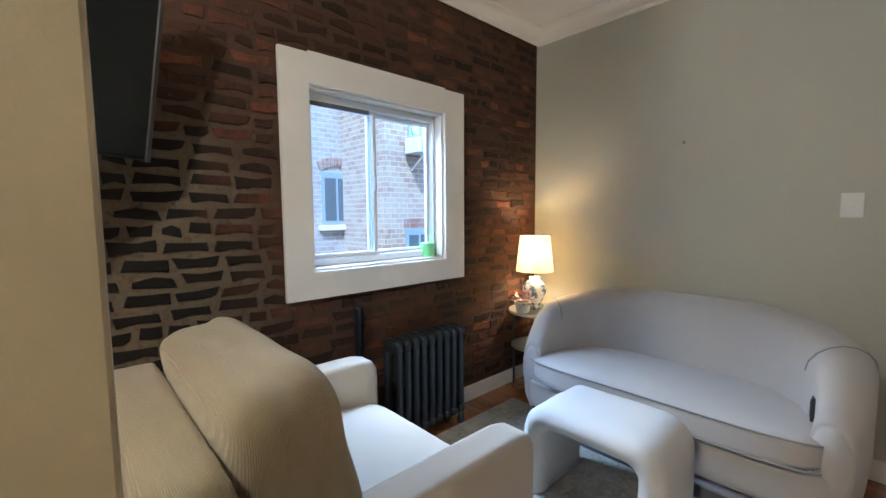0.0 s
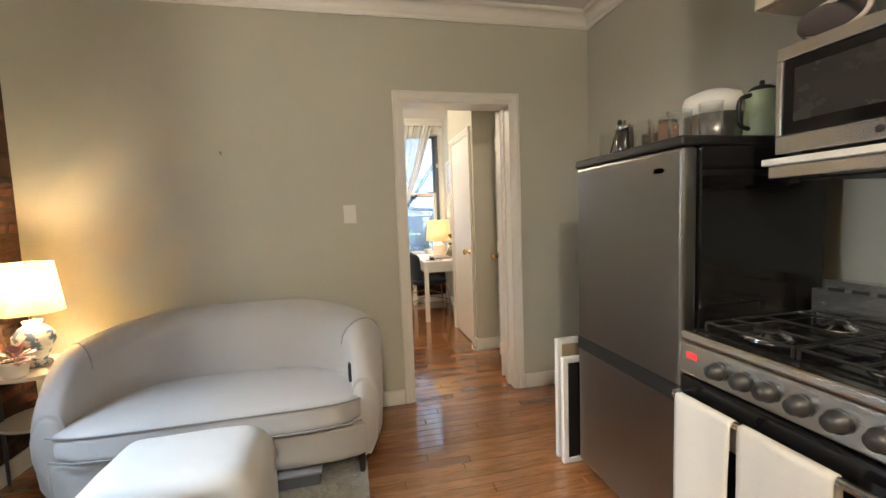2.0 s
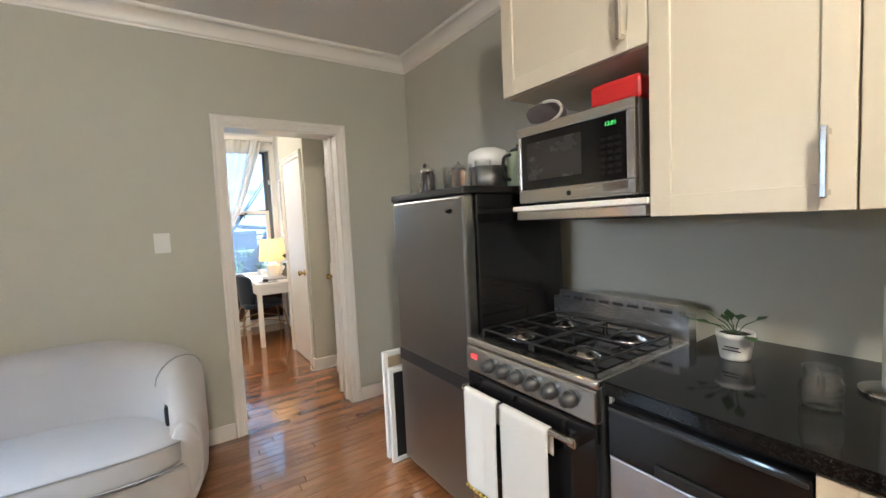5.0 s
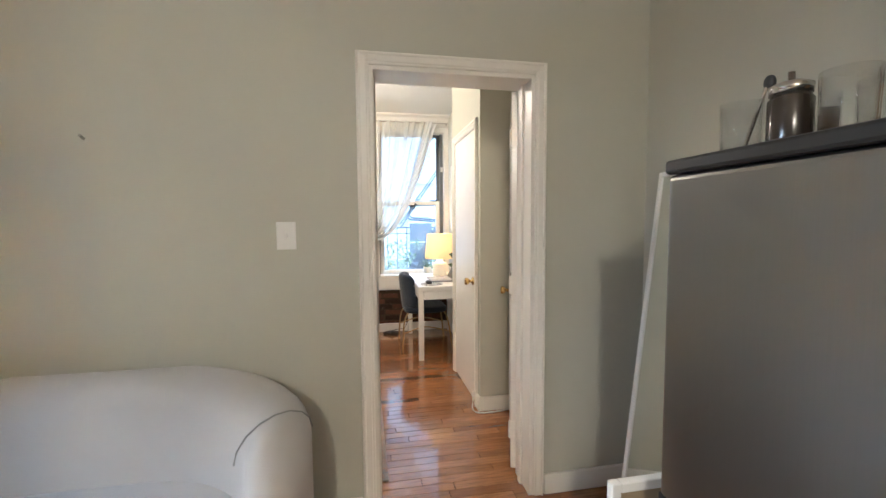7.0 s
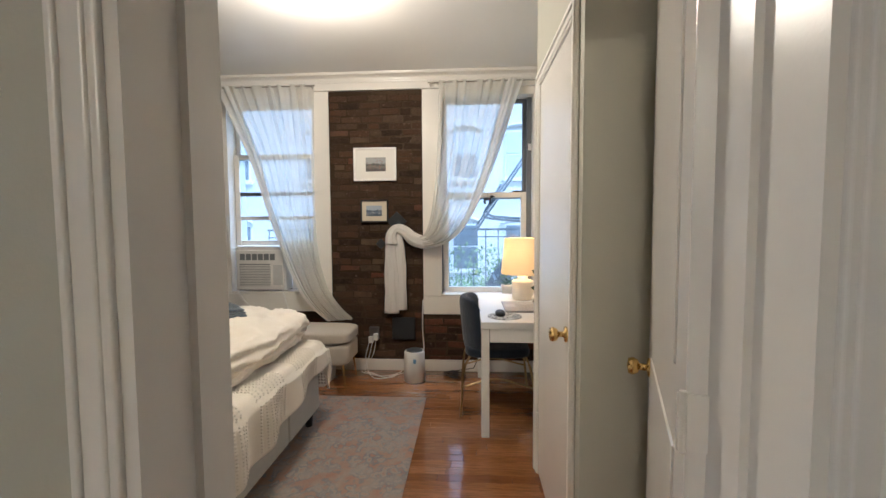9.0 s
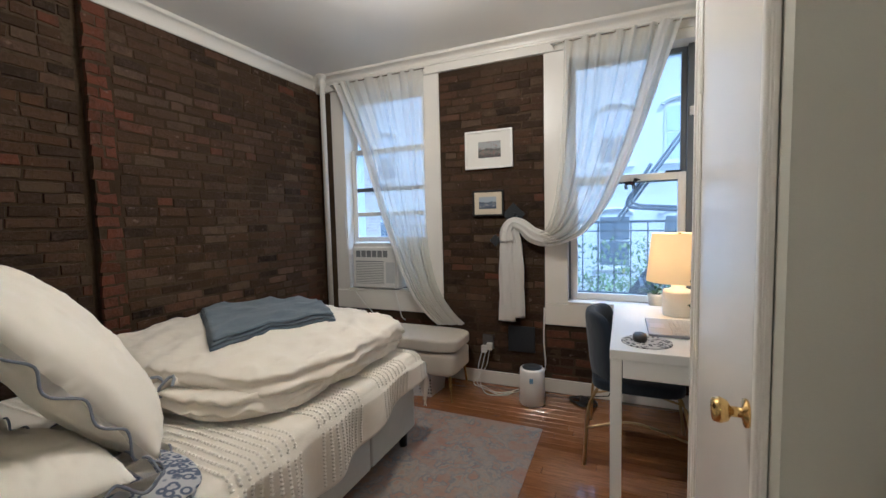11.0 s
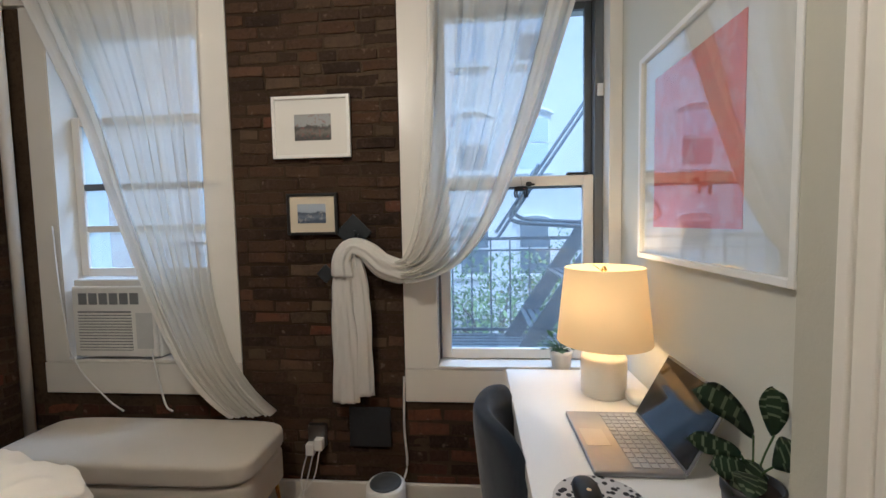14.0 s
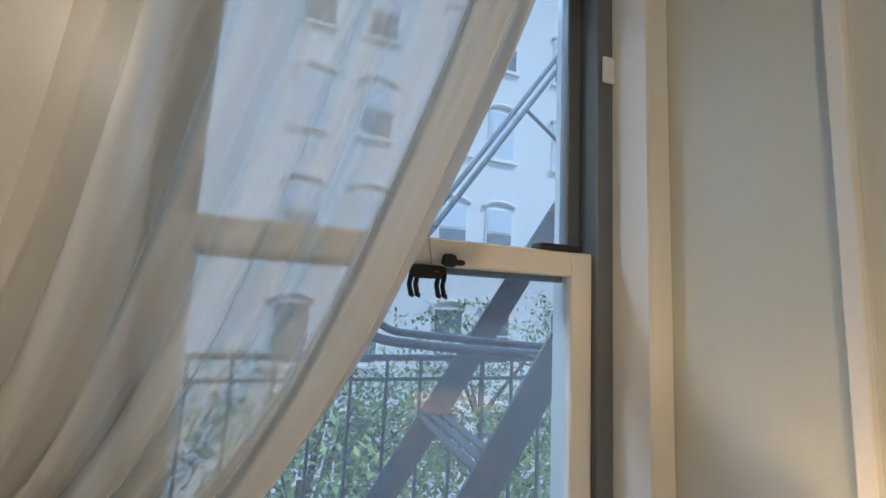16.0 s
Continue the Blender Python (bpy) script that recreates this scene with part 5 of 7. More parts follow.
for r in range(6):
    for c in range(3):
        kp = box(MX0 + 0.05 + c * 0.028, MX0 + 0.07 + c * 0.028, MY - 0.004, MY - 0.0025, 1.515 + r * 0.022, 1.527 + r * 0.022, bm=kp)
part("keypad", kp, plain("grey_keys", (0.012, 0.012, 0.012), 0.2), t)
txt = bpy.data.curves.new("clock_digits", "FONT")
txt.body, txt.size, txt.align_x = "12:01", 0.02, "CENTER"
txt.materials.append(glow("green_digits", (0.2, 1.0, 0.15), 0.18))
tx = new("clock_digits", txt)
tx.parent = t
tx.matrix_local = Matrix.Translation(Vector((MX0 + 0.085, MY - 0.001, 1.672)) - Vector(t.location)) @ pose(0, 0, 0, 90, 0, 180)
part("badge", lathe([(0.0, 0), (0.009, 0), (0.009, 0.002), (0.0, 0.003)], n=16), BLACK_M, t).matrix_local = Matrix.Translation(Vector((0.95, MY, 1.468)) - Vector(t.location)) @ Matrix.Rotation(radians(-90), 4, "X")
for xs in (MX0 + 0.05, MX1 - 0.05):
    for ys in (-1.12, MY - 0.06):
        part("foot", lathe([(0.014, 0), (0.014, 0.012)], xs, ys, 1.432, 12), BLACK_M, t)

solid("red_container", box(0.70, 0.885, -0.99, -0.76, 1.743, 1.825, 0.018, 3), RED_P, "red plastic food container on the microwave", "container")
t = thing("oven_mitt", 1.06, -0.86, 1.743, "rolled oven mitt with red edging on the microwave", "oven mitt")
mt = lathe([(0.075, 0.0), (0.078, 0.05), (0.06, 0.15), (0.03, 0.20), (0.0, 0.21)], n=28)
bmesh.ops.transform(mt, matrix=Matrix.Translation((1.08, -0.76, 1.785)) @ Matrix.Rotation(radians(90), 4, "X") @ Matrix.Rotation(radians(35), 4, "Y") @ Matrix.Diagonal((1, 0.52, 1, 1)), verts=mt.verts)
part("mitt", mt, fabric("dark_patterned_mitt", (0.06, 0.05, 0.05), 30, 0.6), t, "", True)
rm = tube([(1.08 + 0.078 * math.cos(a / 12 * math.pi), -0.758, 1.785 + 0.041 * math.sin(a / 12 * math.pi)) for a in range(25)], 0.006, 6)
part("cuff", rm, fabric("cream_binding", (0.6, 0.55, 0.48), 200), t, "", True)

potted_plant(0.527, -0.985, 0.91, 0.05, 0.085, TERRA, 9, 0.11, 0.045, 8, "small leafy plant in a white pot on the counter", LEAF, 0.75)
solid("pot_lettering_bars", (lambda q: (box(0.497, 0.537, -0.9345, -0.9315, 0.955, 0.958, bm=q), q)[-1])(box(0.492, 0.542, -0.9345, -0.9315, 0.945, 0.948)), BLACK_M, "unreadable dark lettering bars on the plant pot", "lettering")
t = thing("glass_jar", 0.262, -0.745, 0.91, "clear glass jar half full of water on the counter", "jar")
part("jar", lathe([(0.0, 0), (0.036, 0), (0.04, 0.008), (0.04, 0.07), (0.034, 0.082), (0.036, 0.10), (0.033, 0.10), (0.031, 0.083), (0.037, 0.07), (0.036, 0.01), (0.0, 0.008)], 0.262, -0.745, 0.91, 28), TUMBLER, t, "", True)
part("water", lathe([(0.0, 0.03), (0.035, 0.03), (0.035, 0.031), (0.0, 0.031)], 0.262, -0.745, 0.921, 24), clear_glass("water_surface", (0.9, 0.92, 0.92)), t)
t = thing("paper_towel_holder", 0.167, -0.965, 0.91, "paper towel roll on a dark upright holder", "paper towel")
part("base", lathe([(0.0, 0), (0.075, 0), (0.075, 0.01), (0.03, 0.016), (0.0, 0.016)], 0.167, -0.965, 0.91, 30), CHROME, t, "", True)
part("roll", lathe([(0.018, 0.018), (0.031, 0.018), (0.032, 0.02), (0.032, 0.27), (0.030, 0.274), (0.018, 0.274)], 0.167, -0.965, 0.91, 36), fabric("paper_towel", (0.74, 0.72, 0.68), 120), t, "", True)
part("post", tube([(0.167, -0.965, 0.92), (0.167, -0.965, 1.22)], 0.008, 10), BLACK_M, t)
solid("cutting_board", (lambda q: (bmesh.ops.transform(q, matrix=Matrix.Translation((-0.05, -1.20, 0.912)) @ Matrix.Rotation(radians(4), 4, "X"), verts=q.verts), q)[-1])(box(-0.16, 0.16, -0.02, 0.0, 0, 0.33, 0.008)), plain("pale_board_wood", (0.42, 0.24, 0.10), 0.5, 0, 0.2, 12), "wooden cutting board leaning at the kitchen wall", "cutting board")
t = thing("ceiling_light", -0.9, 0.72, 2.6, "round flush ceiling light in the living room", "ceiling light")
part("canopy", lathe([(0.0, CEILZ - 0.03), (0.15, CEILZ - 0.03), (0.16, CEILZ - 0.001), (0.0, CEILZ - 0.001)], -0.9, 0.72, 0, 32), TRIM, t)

# ---- bedroom things ----
t = thing("ceiling_light", 4.75, 0.60, 2.6, "round white flush ceiling light glowing warm", "ceiling light")
part("canopy", lathe([(0.0, 0.0), (0.13, 0.0), (0.14, 0.029), (0.0, 0.029)], 4.75, 0.60, CEILZ - 0.03, 32), BRASS, t)
s = lathe([(0.12, 0.0), (0.11, -0.05), (0.07, -0.085), (0.0, -0.10)], 4.75, 0.60, CEILZ - 0.031, 36)
part("shade", s, cloth_light("frosted_dome", (0.95, 0.88, 0.75), 0.75, 0.1), t, "frosted glass dome", True)


def bed():
    t = thing("bed", 4.25, 1.5, 0, "upholstered bed with a white tufted cover, unmade", "bed")
    for x0, x1 in ((3.24, 4.772), (4.78, 5.25)):
        part("base_panel", box(x0, x1, 0.765, 2.26, 0.11, 0.415, 0.015, 3), SHEETING, t, "pale fabric bed base")
    for x in (3.4, 5.19):
        for y in (0.82, 2.18):
            part("leg", lathe([(0.022, 0), (0.03, 0.11)], x, y, 0, 12), BLACK_M, t)
    part("mattress", cushion(3.25, 5.25, 0.755, 2.26, 0.415, 0.55, 10, 10), LINEN, t, "", True)
    return t


bed()


TUFT = Mat("white_cotton_tuft", 0.95, 0, 0.1).base((0.86, 0.82, 0.74)).m


def bed_cover():
    """Tufted cover: drapes over the near side and the foot."""
    t = thing("bed_cover", 4.6, 1.5, 0.55, "white bed cover with rows of tufts draped over the bed", "bedspread")
    x0, x1 = 3.62, 5.275

    def fn(u, v):
        x = x0 + (x1 + 0.20 - x0) * u
        s = v * 1.86
        zt = 0.572 + 0.014 * noise.noise(Vector((x * 3, s * 3, 0)))
        over = max(0.0, x - x1)
        xx = min(x, x1 + 0.015)
        side_len = 0.20 + 0.10 * math.sin(x * 1.9 + 0.6) + 0.02 * noise.noise(Vector((x * 4, 0, 5)))
        if s < 1.46:
            y, z = 2.24 - s, zt
        else:
            d = (s - 1.46) / 0.40 * (side_len + 0.08)
            fold = 0.022 * math.sin(x * 17 + 2 * math.sin(x * 3)) * min(1, d * 5)
            if d < 0.08:
                a = d / 0.08 * math.pi / 2
                y, z = 0.78 - 0.05 * math.sin(a), zt - 0.05 * (1 - math.cos(a))
            else:
                y, z = 0.73 - fold - 0.02, zt - 0.05 - (d - 0.08)
        z -= over
        return Vector((xx + (0.015 * math.sin(s * 14) if over > 0.03 else 0), y, max(z, 0.14)))
    part("cloth", grid_surface(fn, 90, 90, 0.006), LINEN, t, "", True)
    rnd = random.Random(4)
    tufts = bmesh.new()
    xx = x0 + 0.10
    while xx < x1 - 0.02:
        if int((xx - x0) / 0.105) % 4 != 2:
            v = 0.02
            while v < 0.985:
                u = (xx - x0) / (x1 + 0.20 - x0)
                p = fn(u, v)
                e1, e2 = fn(u, min(1, v + 0.006)) - p, fn(min(1, u + 0.004), v) - p
                nrm = e1.cross(e2).normalized()
                if nrm.dot(Vector((0, -0.7, 0.7))) < 0:
                    nrm = -nrm
                e1.normalize()
                e2 = nrm.cross(e1)
                c = p + nrm * 0.005
                a1, a2, a3 = e1 * 0.0075, e2 * 0.009 * rnd.uniform(0.8, 1.2), nrm * 0.005
                ring = [tufts.verts.new(c + a1 * math.cos(q * math.pi / 3) + a2 * math.sin(q * math.pi / 3)) for q in range(6)]
                tip, root = tufts.verts.new(c + a3), tufts.verts.new(c - a3)
                for q in range(6):
                    tufts.faces.new((ring[q], ring[(q + 1) % 6], tip))
                    tufts.faces.new((ring[(q + 1) % 6], ring[q], root))
                v += 0.0098
        xx += 0.034
    tagged(part("tufting", tufts, TUFT, t, "rows of small woven tufts"), kind="stuff")
    fr = bmesh.new()
    for i in range(170):
        v = 0.03 + 0.95 * rnd.random()
        p = fn(1.0, v)
        tube([p, p + Vector((0.012, rnd.uniform(-0.01, 0.01), -0.03))], 0.003, 4, fr)
    tagged(part("fringe", fr, LINEN, t, "white tasselled fringe at the foot"), kind="stuff")


bed_cover()


from mathutils.bvhtree import BVHTree
DUVET_TOP = []


def folded_duvet():
    """Loose duvet folded in half twice: soft creased layers with a slumped corner."""
    t = thing("folded_duvet", 4.85, 1.5, 0.58, "white duvet folded in loose layers across the bed foot", "duvet")
    for k, (x0, x1, y0, y1, z0, z1, sd) in enumerate(((4.12, 5.42, 0.83, 2.22, 0.57, 0.69, 1.0), (4.20, 5.45, 0.80, 2.20, 0.64, 0.80, 7.0))):
        c = cushion(x0, x1, y0, y1, z0, z1, 4.2, 54, 0.0, sd, 0.03)
        for v in c.verts:
            q = v.co
            r = (q.x - x0) / (x1 - x0)
            crease = noise.noise(Vector((q.x * 2.2 + q.y * 3.0, q.y * 9 - q.x * 4, sd))) + 0.5 * noise.noise(Vector((q.x * 9, q.y * 14, sd + 2)))
            ridge = 1 - 2 * abs(noise.noise(Vector((q.x * 5 + q.y * 4, q.y * 7 - q.x * 2, sd + 5))))
            fine = 1 - 2 * abs(noise.noise(Vector((q.x * 15, q.y * 19 + q.x * 6, sd + 9))))
            if q.z > z0 + 0.03:
                q.z += 0.018 * crease + 0.016 * ridge * ridge + 0.006 * fine + 0.030 * k * math.sin(math.pi * r) * math.sin(math.pi * (q.y - y0) / (y1 - y0)) - 0.03 * (1 - r) * k
            q.y += 0.022 * noise.noise(Vector((q.x * 6, q.z * 12, sd + 3))) + 0.006 * fine
            q.x += 0.03 * noise.noise(Vector((q.y * 5, q.z * 9, sd)))
            over = max(0.0, q.x - 5.12)
            near = max(0.0, 1.35 - q.y)
            q.z -= 0.55 * over * over + 0.30 * over * near
            q.y -= 0.12 * over * near
        DUVET_TOP.append(BVHTree.FromBMesh(c))
        part("layer", c, DUVET, t, "", True)
    for zz, xx, ph in ((0.70, 4.17, 0.0), (0.64, 4.11, 1.3)):
        pts = [(xx + 0.022 * math.sin(k * 0.9 + ph), 1.32 + 0.72 * k / 69, zz + 0.022 * math.sin(k * 0.75 + ph) + 0.02 * noise.noise(Vector((k * 0.2, ph, 0)))) for k in range(70)]
        part("scalloped_edge", tube(pts, 0.007, 6), BLUE_EDGE, t, "blue-grey scalloped edging", True)

        def ruff(u, v, zz=zz, xx=xx, ph=ph):
            k = u * 69
            return Vector((xx + 0.022 * math.sin(k * 0.9 + ph) * v + 0.07 * (1 - v), 1.32 + 0.72 * u, zz + v * (0.022 * math.sin(k * 0.75 + ph) + 0.02 * noise.noise(Vector((k * 0.2, ph, 0)))) - 0.01 * (1 - v)))
        part("ruffle", grid_surface(ruff, 140, 4, 0.004), DUVET, t, "", True)


DUVET = fabric("white_duvet_cotton", (0.82, 0.76, 0.66), 500, 0.05, 0.9, None, 0.2)
BLUE_EDGE = fabric("blue_grey_edging", (0.24, 0.26, 0.31), 200)
folded_duvet()

t = thing("folded_throw", 4.95, 1.85, 0.75, "blue-grey throw folded on top of the duvet", "throw blanket")
THROW = [Vector(p) for p in ((4.36, 1.34, 0), (4.95, 1.09, 0), (5.28, 1.52, 0), (4.86, 2.10, 0))]


def throw_fold(k):
    """One folded layer laid over the duvet below it."""
    def fn(u, v):
        u2, v2 = 0.012 * k + u * (1 - 0.02 * k), 0.01 * k + v * (1 - 0.015 * k)
        p = THROW[0].lerp(THROW[1], u2).lerp(THROW[3].lerp(THROW[2], u2), v2)
        p = p + Vector((0.008 * noise.noise(Vector((u * 4, v * 4, k))), 0.010 * noise.noise(Vector((u * 3, v * 5, k + 4))), 0))
        zs = []
        for dx, dy in ((0, 0), (0.05, 0), (-0.05, 0), (0, 0.05), (0, -0.05)):
            hit = DUVET_TOP[1].ray_cast(Vector((p.x + dx, p.y + dy, 2.0)), Vector((0, 0, -1)))[0]
            zs.append(hit.z if hit else 0.70)
        z = max(zs[0], sum(zs) / 5)
        return Vector((p.x, p.y, z + 0.012 + 0.016 * k + 0.004 * noise.noise(Vector((u * 7, v * 7, k + 9)))))
    return grid_surface(fn, 30, 30, 0.012)


for k in range(3):
    part("fold", throw_fold(k), BLUE_F, t, "", True)


def pillow(name, w, h, d, m, mat, edge, label, flange=0.05, seed=1.0):
    """Stuffed pillow with a wavy flange and a coloured border."""
    t = tagged(new(name), label, "pillow", "pillows on the bed")
    t.location = m.translation
    local = m.copy()
    local.translation = (0, 0, 0)

    def place(b):
        bmesh.ops.transform(b, matrix=local, verts=b.verts)
        return b
    b = bmesh.new()
    bmesh.ops.create_grid(b, x_segments=40, y_segments=40, size=1)
    top = [v for v in b.verts]
    me = bpy.data.meshes.new("tmp")
    for v in b.verts:
        x, y = v.co.x, v.co.y
        fall = max(0.0, (1 - abs(x) ** 2.6)) ** 0.5 * max(0.0, (1 - abs(y) ** 2.6)) ** 0.5
        pinch = 1 - 0.06 * (abs(x * y)) ** 1.5
        v.co = Vector((x * w / 2 * pinch, y * h / 2 * pinch, d / 2 * fall * (1 + 0.16 * noise.noise(Vector((x * 2 + seed, y * 2, seed))) + 0.10 * (1 - 2 * abs(noise.noise(Vector((x * 3 + y * 2, y * 4 - x + seed, seed + 3)))))) + 0.004 * noise.noise(Vector((x * 9, y * 11, seed)))))
    b.to_mesh(me)
    for v in b.verts:
        v.co.z = -v.co.z
    b.from_mesh(me)
    bpy.data.meshes.remove(me)
    bmesh.ops.remove_doubles(b, verts=b.verts, dist=0.002)
    ob = new("stuffing", finish("stuffing", place(b), mat, True))
    ob.parent = t
    if flange:
        b = bmesh.new()
        n = 256
        ri, ro, bo = [], [], []
        for k in range(n):
            a = 4 * k / n
            s, f = int(a), a - int(a)
            e = -1 + 2 * f
            x, y = ((e, -1), (1, e), (-e, 1), (-1, -e))[s]
            p = Vector((x * w / 2 * 0.985, y * h / 2 * 0.985, 0))
            scal = flange * (0.74 + 0.32 * abs(math.sin(k * math.pi * 22 / n)))
            o = Vector((x * (w / 2 + scal), y * (h / 2 + scal), 0.016 * math.sin(k * 0.54 + seed) + 0.008 * math.sin(k * 0.19)))
            q = p.lerp(o, 0.86)
            ri.append(b.verts.new(p)), ro.append(b.verts.new(q)), bo.append(o)
        for k in range(n):
            b.faces.new((ri[k], ri[(k + 1) % n], ro[(k + 1) % n], ro[k]))
        bmesh.ops.solidify(b, geom=b.faces[:], thickness=0.005)
        ob = new("flange", finish("flange", place(b), mat, True))
        ob.parent = t
        ob = new("border", finish("border", place(tube(bo + [bo[0]], 0.004, 6)), edge, True))
        ob.parent = t
        tagged(ob, "blue-grey scalloped border")
    return t


LEOPARD = Mat("blue_spotted_print", 0.9, 0, 0.2)
vor = LEOPARD.n("ShaderNodeTexVoronoi", Scale=34.0)
LEOPARD.link(LEOPARD.coords(), vor.inputs["Vector"])
LEOPARD.base(LEOPARD.ramp(vor.outputs["Distance"], [(0.25, (0.45, 0.45, 0.48)), (0.33, (0.10, 0.12, 0.19)), (0.5, (0.13, 0.15, 0.22)), (0.6, (0.50, 0.50, 0.52))]))
LEOPARD = LEOPARD.bump(LEOPARD.noise(400, 2), 0.2, 0.003).m
pillow("sleeping_pillow", 0.66, 0.50, 0.15, Matrix.Translation((3.55, 1.13, 0.70)) @ pose(0, 0, 0, 6, 4, 80), LINEN, BLUE_EDGE, "white pillow with a scalloped edge lying on the bed", 0.04, 2.0)
pillow("sleeping_pillow", 0.66, 0.50, 0.15, Matrix.Translation((3.50, 1.85, 0.68)) @ pose(0, 0, 0, 0, -8, 92), LINEN, BLUE_EDGE, "white pillow with a scalloped edge lying on the bed", 0.04, 5.0)
pillow("square_pillow", 0.74, 0.66, 0.22, Matrix.Translation((3.83, 1.30, 0.93)) @ pose(0, 0, 0, 0, 0, -27) @ pose(0, 0, 0, 0, 56, 0) @ pose(0, 0, 0, 0, 0, 4), LINEN, BLUE_EDGE, "large white square pillow leaning on the others", 0.045, 8.0)
pillow("square_pillow", 0.62, 0.62, 0.17, Matrix.Translation((3.46, 1.72, 1.0)) @ pose(0, 0, 0, 0, 66, 0), LINEN, BLUE_EDGE, "large white square pillow standing behind", 0.045, 11.0)
c = cushion(3.24, 3.95, 0.735, 1.5, 0.55, 0.625, 4, 14, 0, 4.0, 0.08)
solid("spotted_sheet", c, LEOPARD, "folded sheet with a blue-grey spotted print under the pillows", "sheet", True)

rug("bedroom_rug", 3.25, 5.68, 0.075, 1.75, faded_rug("faded_pink_rug_pile", [(0.34, 0.20, 0.15), (0.33, 0.285, 0.245), (0.18, 0.19, 0.21)]), "faded pink and grey patterned rug beside the bed")


def bench():
    t = thing("storage_bench", 6.0, 1.33, 0, "cream upholstered storage bench on thin brass legs under the window", "bench")
    part("body", cushion(5.82, 6.20, 0.745, 1.92, 0.19, 0.37, 14, 8), CREAM_P, t, "", True)
    part("lid", cushion(5.805, 6.215, 0.73, 1.935, 0.365, 0.475, 7, 14, -0.006), CREAM_P, t, "padded cream lid", True)
    for x in (5.86, 6.16):
        for y, k in ((0.79, -1), (1.875, 1)):
            part("leg", tube([(x, y, 0.20), (x + (0.02 if x > 6 else -0.02), y + 0.02 * k, 0.0)], 0.011, 10, None, (1, 0.6)), BRASS, t, "thin brass leg")


bench()
t = thing("laundry_basket", 5.95, 1.05, 0, "white perforated plastic basket under the bench", "basket")
bk = lathe([(0.0, 0), (0.13, 0), (0.145, 0.17), (0.135, 0.17), (0.12, 0.01), (0.0, 0.01)], 5.97, 1.05, 0, 4, None, 1.0, 1.25)
bmesh.ops.rotate(bk, cent=(5.97, 1.05, 0), matrix=Matrix.Rotation(radians(45), 3, "Z"), verts=bk.verts)
part("body", bk, WHITE_P, t)
hl = None
for r in range(5):
    for k in range(9):
        hl = box(5.866 - 0.0022 * r, 5.8675 - 0.0022 * r, 0.945 + k * 0.024, 0.957 + k * 0.024, 0.03 + 0.026 * r, 0.042 + 0.026 * r, bm=hl)
part("holes", hl, BLACK_M, t, "rows of small openings")

t = thing("air_purifier", 6.05, 0.215, 0, "white cylindrical air purifier with a dark top on the floor", "air purifier")
part("body", lathe([(0.0, 0), (0.085, 0), (0.093, 0.012), (0.088, 0.255), (0.08, 0.268), (0.0, 0.268)], 6.05, 0.215, 0, 40), WHITE_P, t, "", True)
part("top_vent", lathe([(0.0, 0.268), (0.072, 0.268), (0.066, 0.275), (0.03, 0.27), (0.0, 0.27)], 6.05, 0.215, 0, 32), plain("grey_vent", (0.06, 0.065, 0.07), 0.4), t, "dark vent ring", True)
part("badge", box(5.957, 5.9625, 0.19, 0.215, 0.18, 0.215), plain("blue_sticker", (0.15, 0.30, 0.50), 0.4), t, "small blue sticker")

# window air conditioner
t = thing("air_conditioner", 6.4, 1.70, 0.74, "white window air conditioner with a slatted grille", "air conditioner")
part("body", box(6.31, 6.62, 1.462, 1.94, 0.745, 1.165, 0.01, 2), WHITE_P, t)
part("face", box(6.288, 6.309, 1.468, 1.934, 0.752, 1.13, 0.01, 2), WHITE_P, t)
part("grille_recess", box(6.2855, 6.2885, 1.60, 1.90, 0.79, 1.0), plain("grey_grille_back", (0.22, 0.23, 0.24), 0.5), t)
for k in range(13):
    part("slat", box(6.281, 6.286, 1.60, 1.90, 0.795 + 0.0155 * k, 0.804 + 0.0155 * k), WHITE_P, t)
for k in range(6):
    part("louvre", box(6.2855, 6.2885, 1.555 + k * 0.058, 1.602 + k * 0.058, 1.035, 1.095), plain("louvre_grey", (0.20, 0.21, 0.22), 0.5) if k == 0 else bpy.data.materials["louvre_grey"], t)
part("control_panel", box(6.2855, 6.2885, 1.485, 1.575, 0.80, 0.99), plain("pale_panel", (0.55, 0.56, 0.56), 0.4), t)
solid("electric_cable", tube(curve_pts([(6.285, 1.50, 0.80), (6.26, 1.45, 0.66), (6.24, 1.40, 0.52), (6.235, 1.36, 0.49)], 16), 0.005, 6), WHITE_P, "white power cord hanging from the air conditioner", "cable", True)
solid("electric_cable", tube(curve_pts([(6.27, 1.99, 1.45), (6.265, 1.97, 1.1), (6.25, 1.90, 0.75), (6.23, 1.72, 0.56), (6.225, 1.62, 0.49)], 20), 0.004, 6), WHITE_P, "thin white cord hanging beside the window", "cable", True)
p = lathe([(0.024, 0.0), (0.024, CEILZ - 0.11), (0.034, CEILZ - 0.10), (0.036, CEILZ - 0.07), (0.03, CEILZ - 0.06), (0.03, CEILZ - 0.035), (0.055, CEILZ - 0.02), (0.055, CEILZ - 0.002), (0.0, CEILZ - 0.001)], 6.22, 2.15, 0, 24)
solid("riser_pipe", p, TRIM, "white painted steam riser pipe in the corner", "pipe", True)


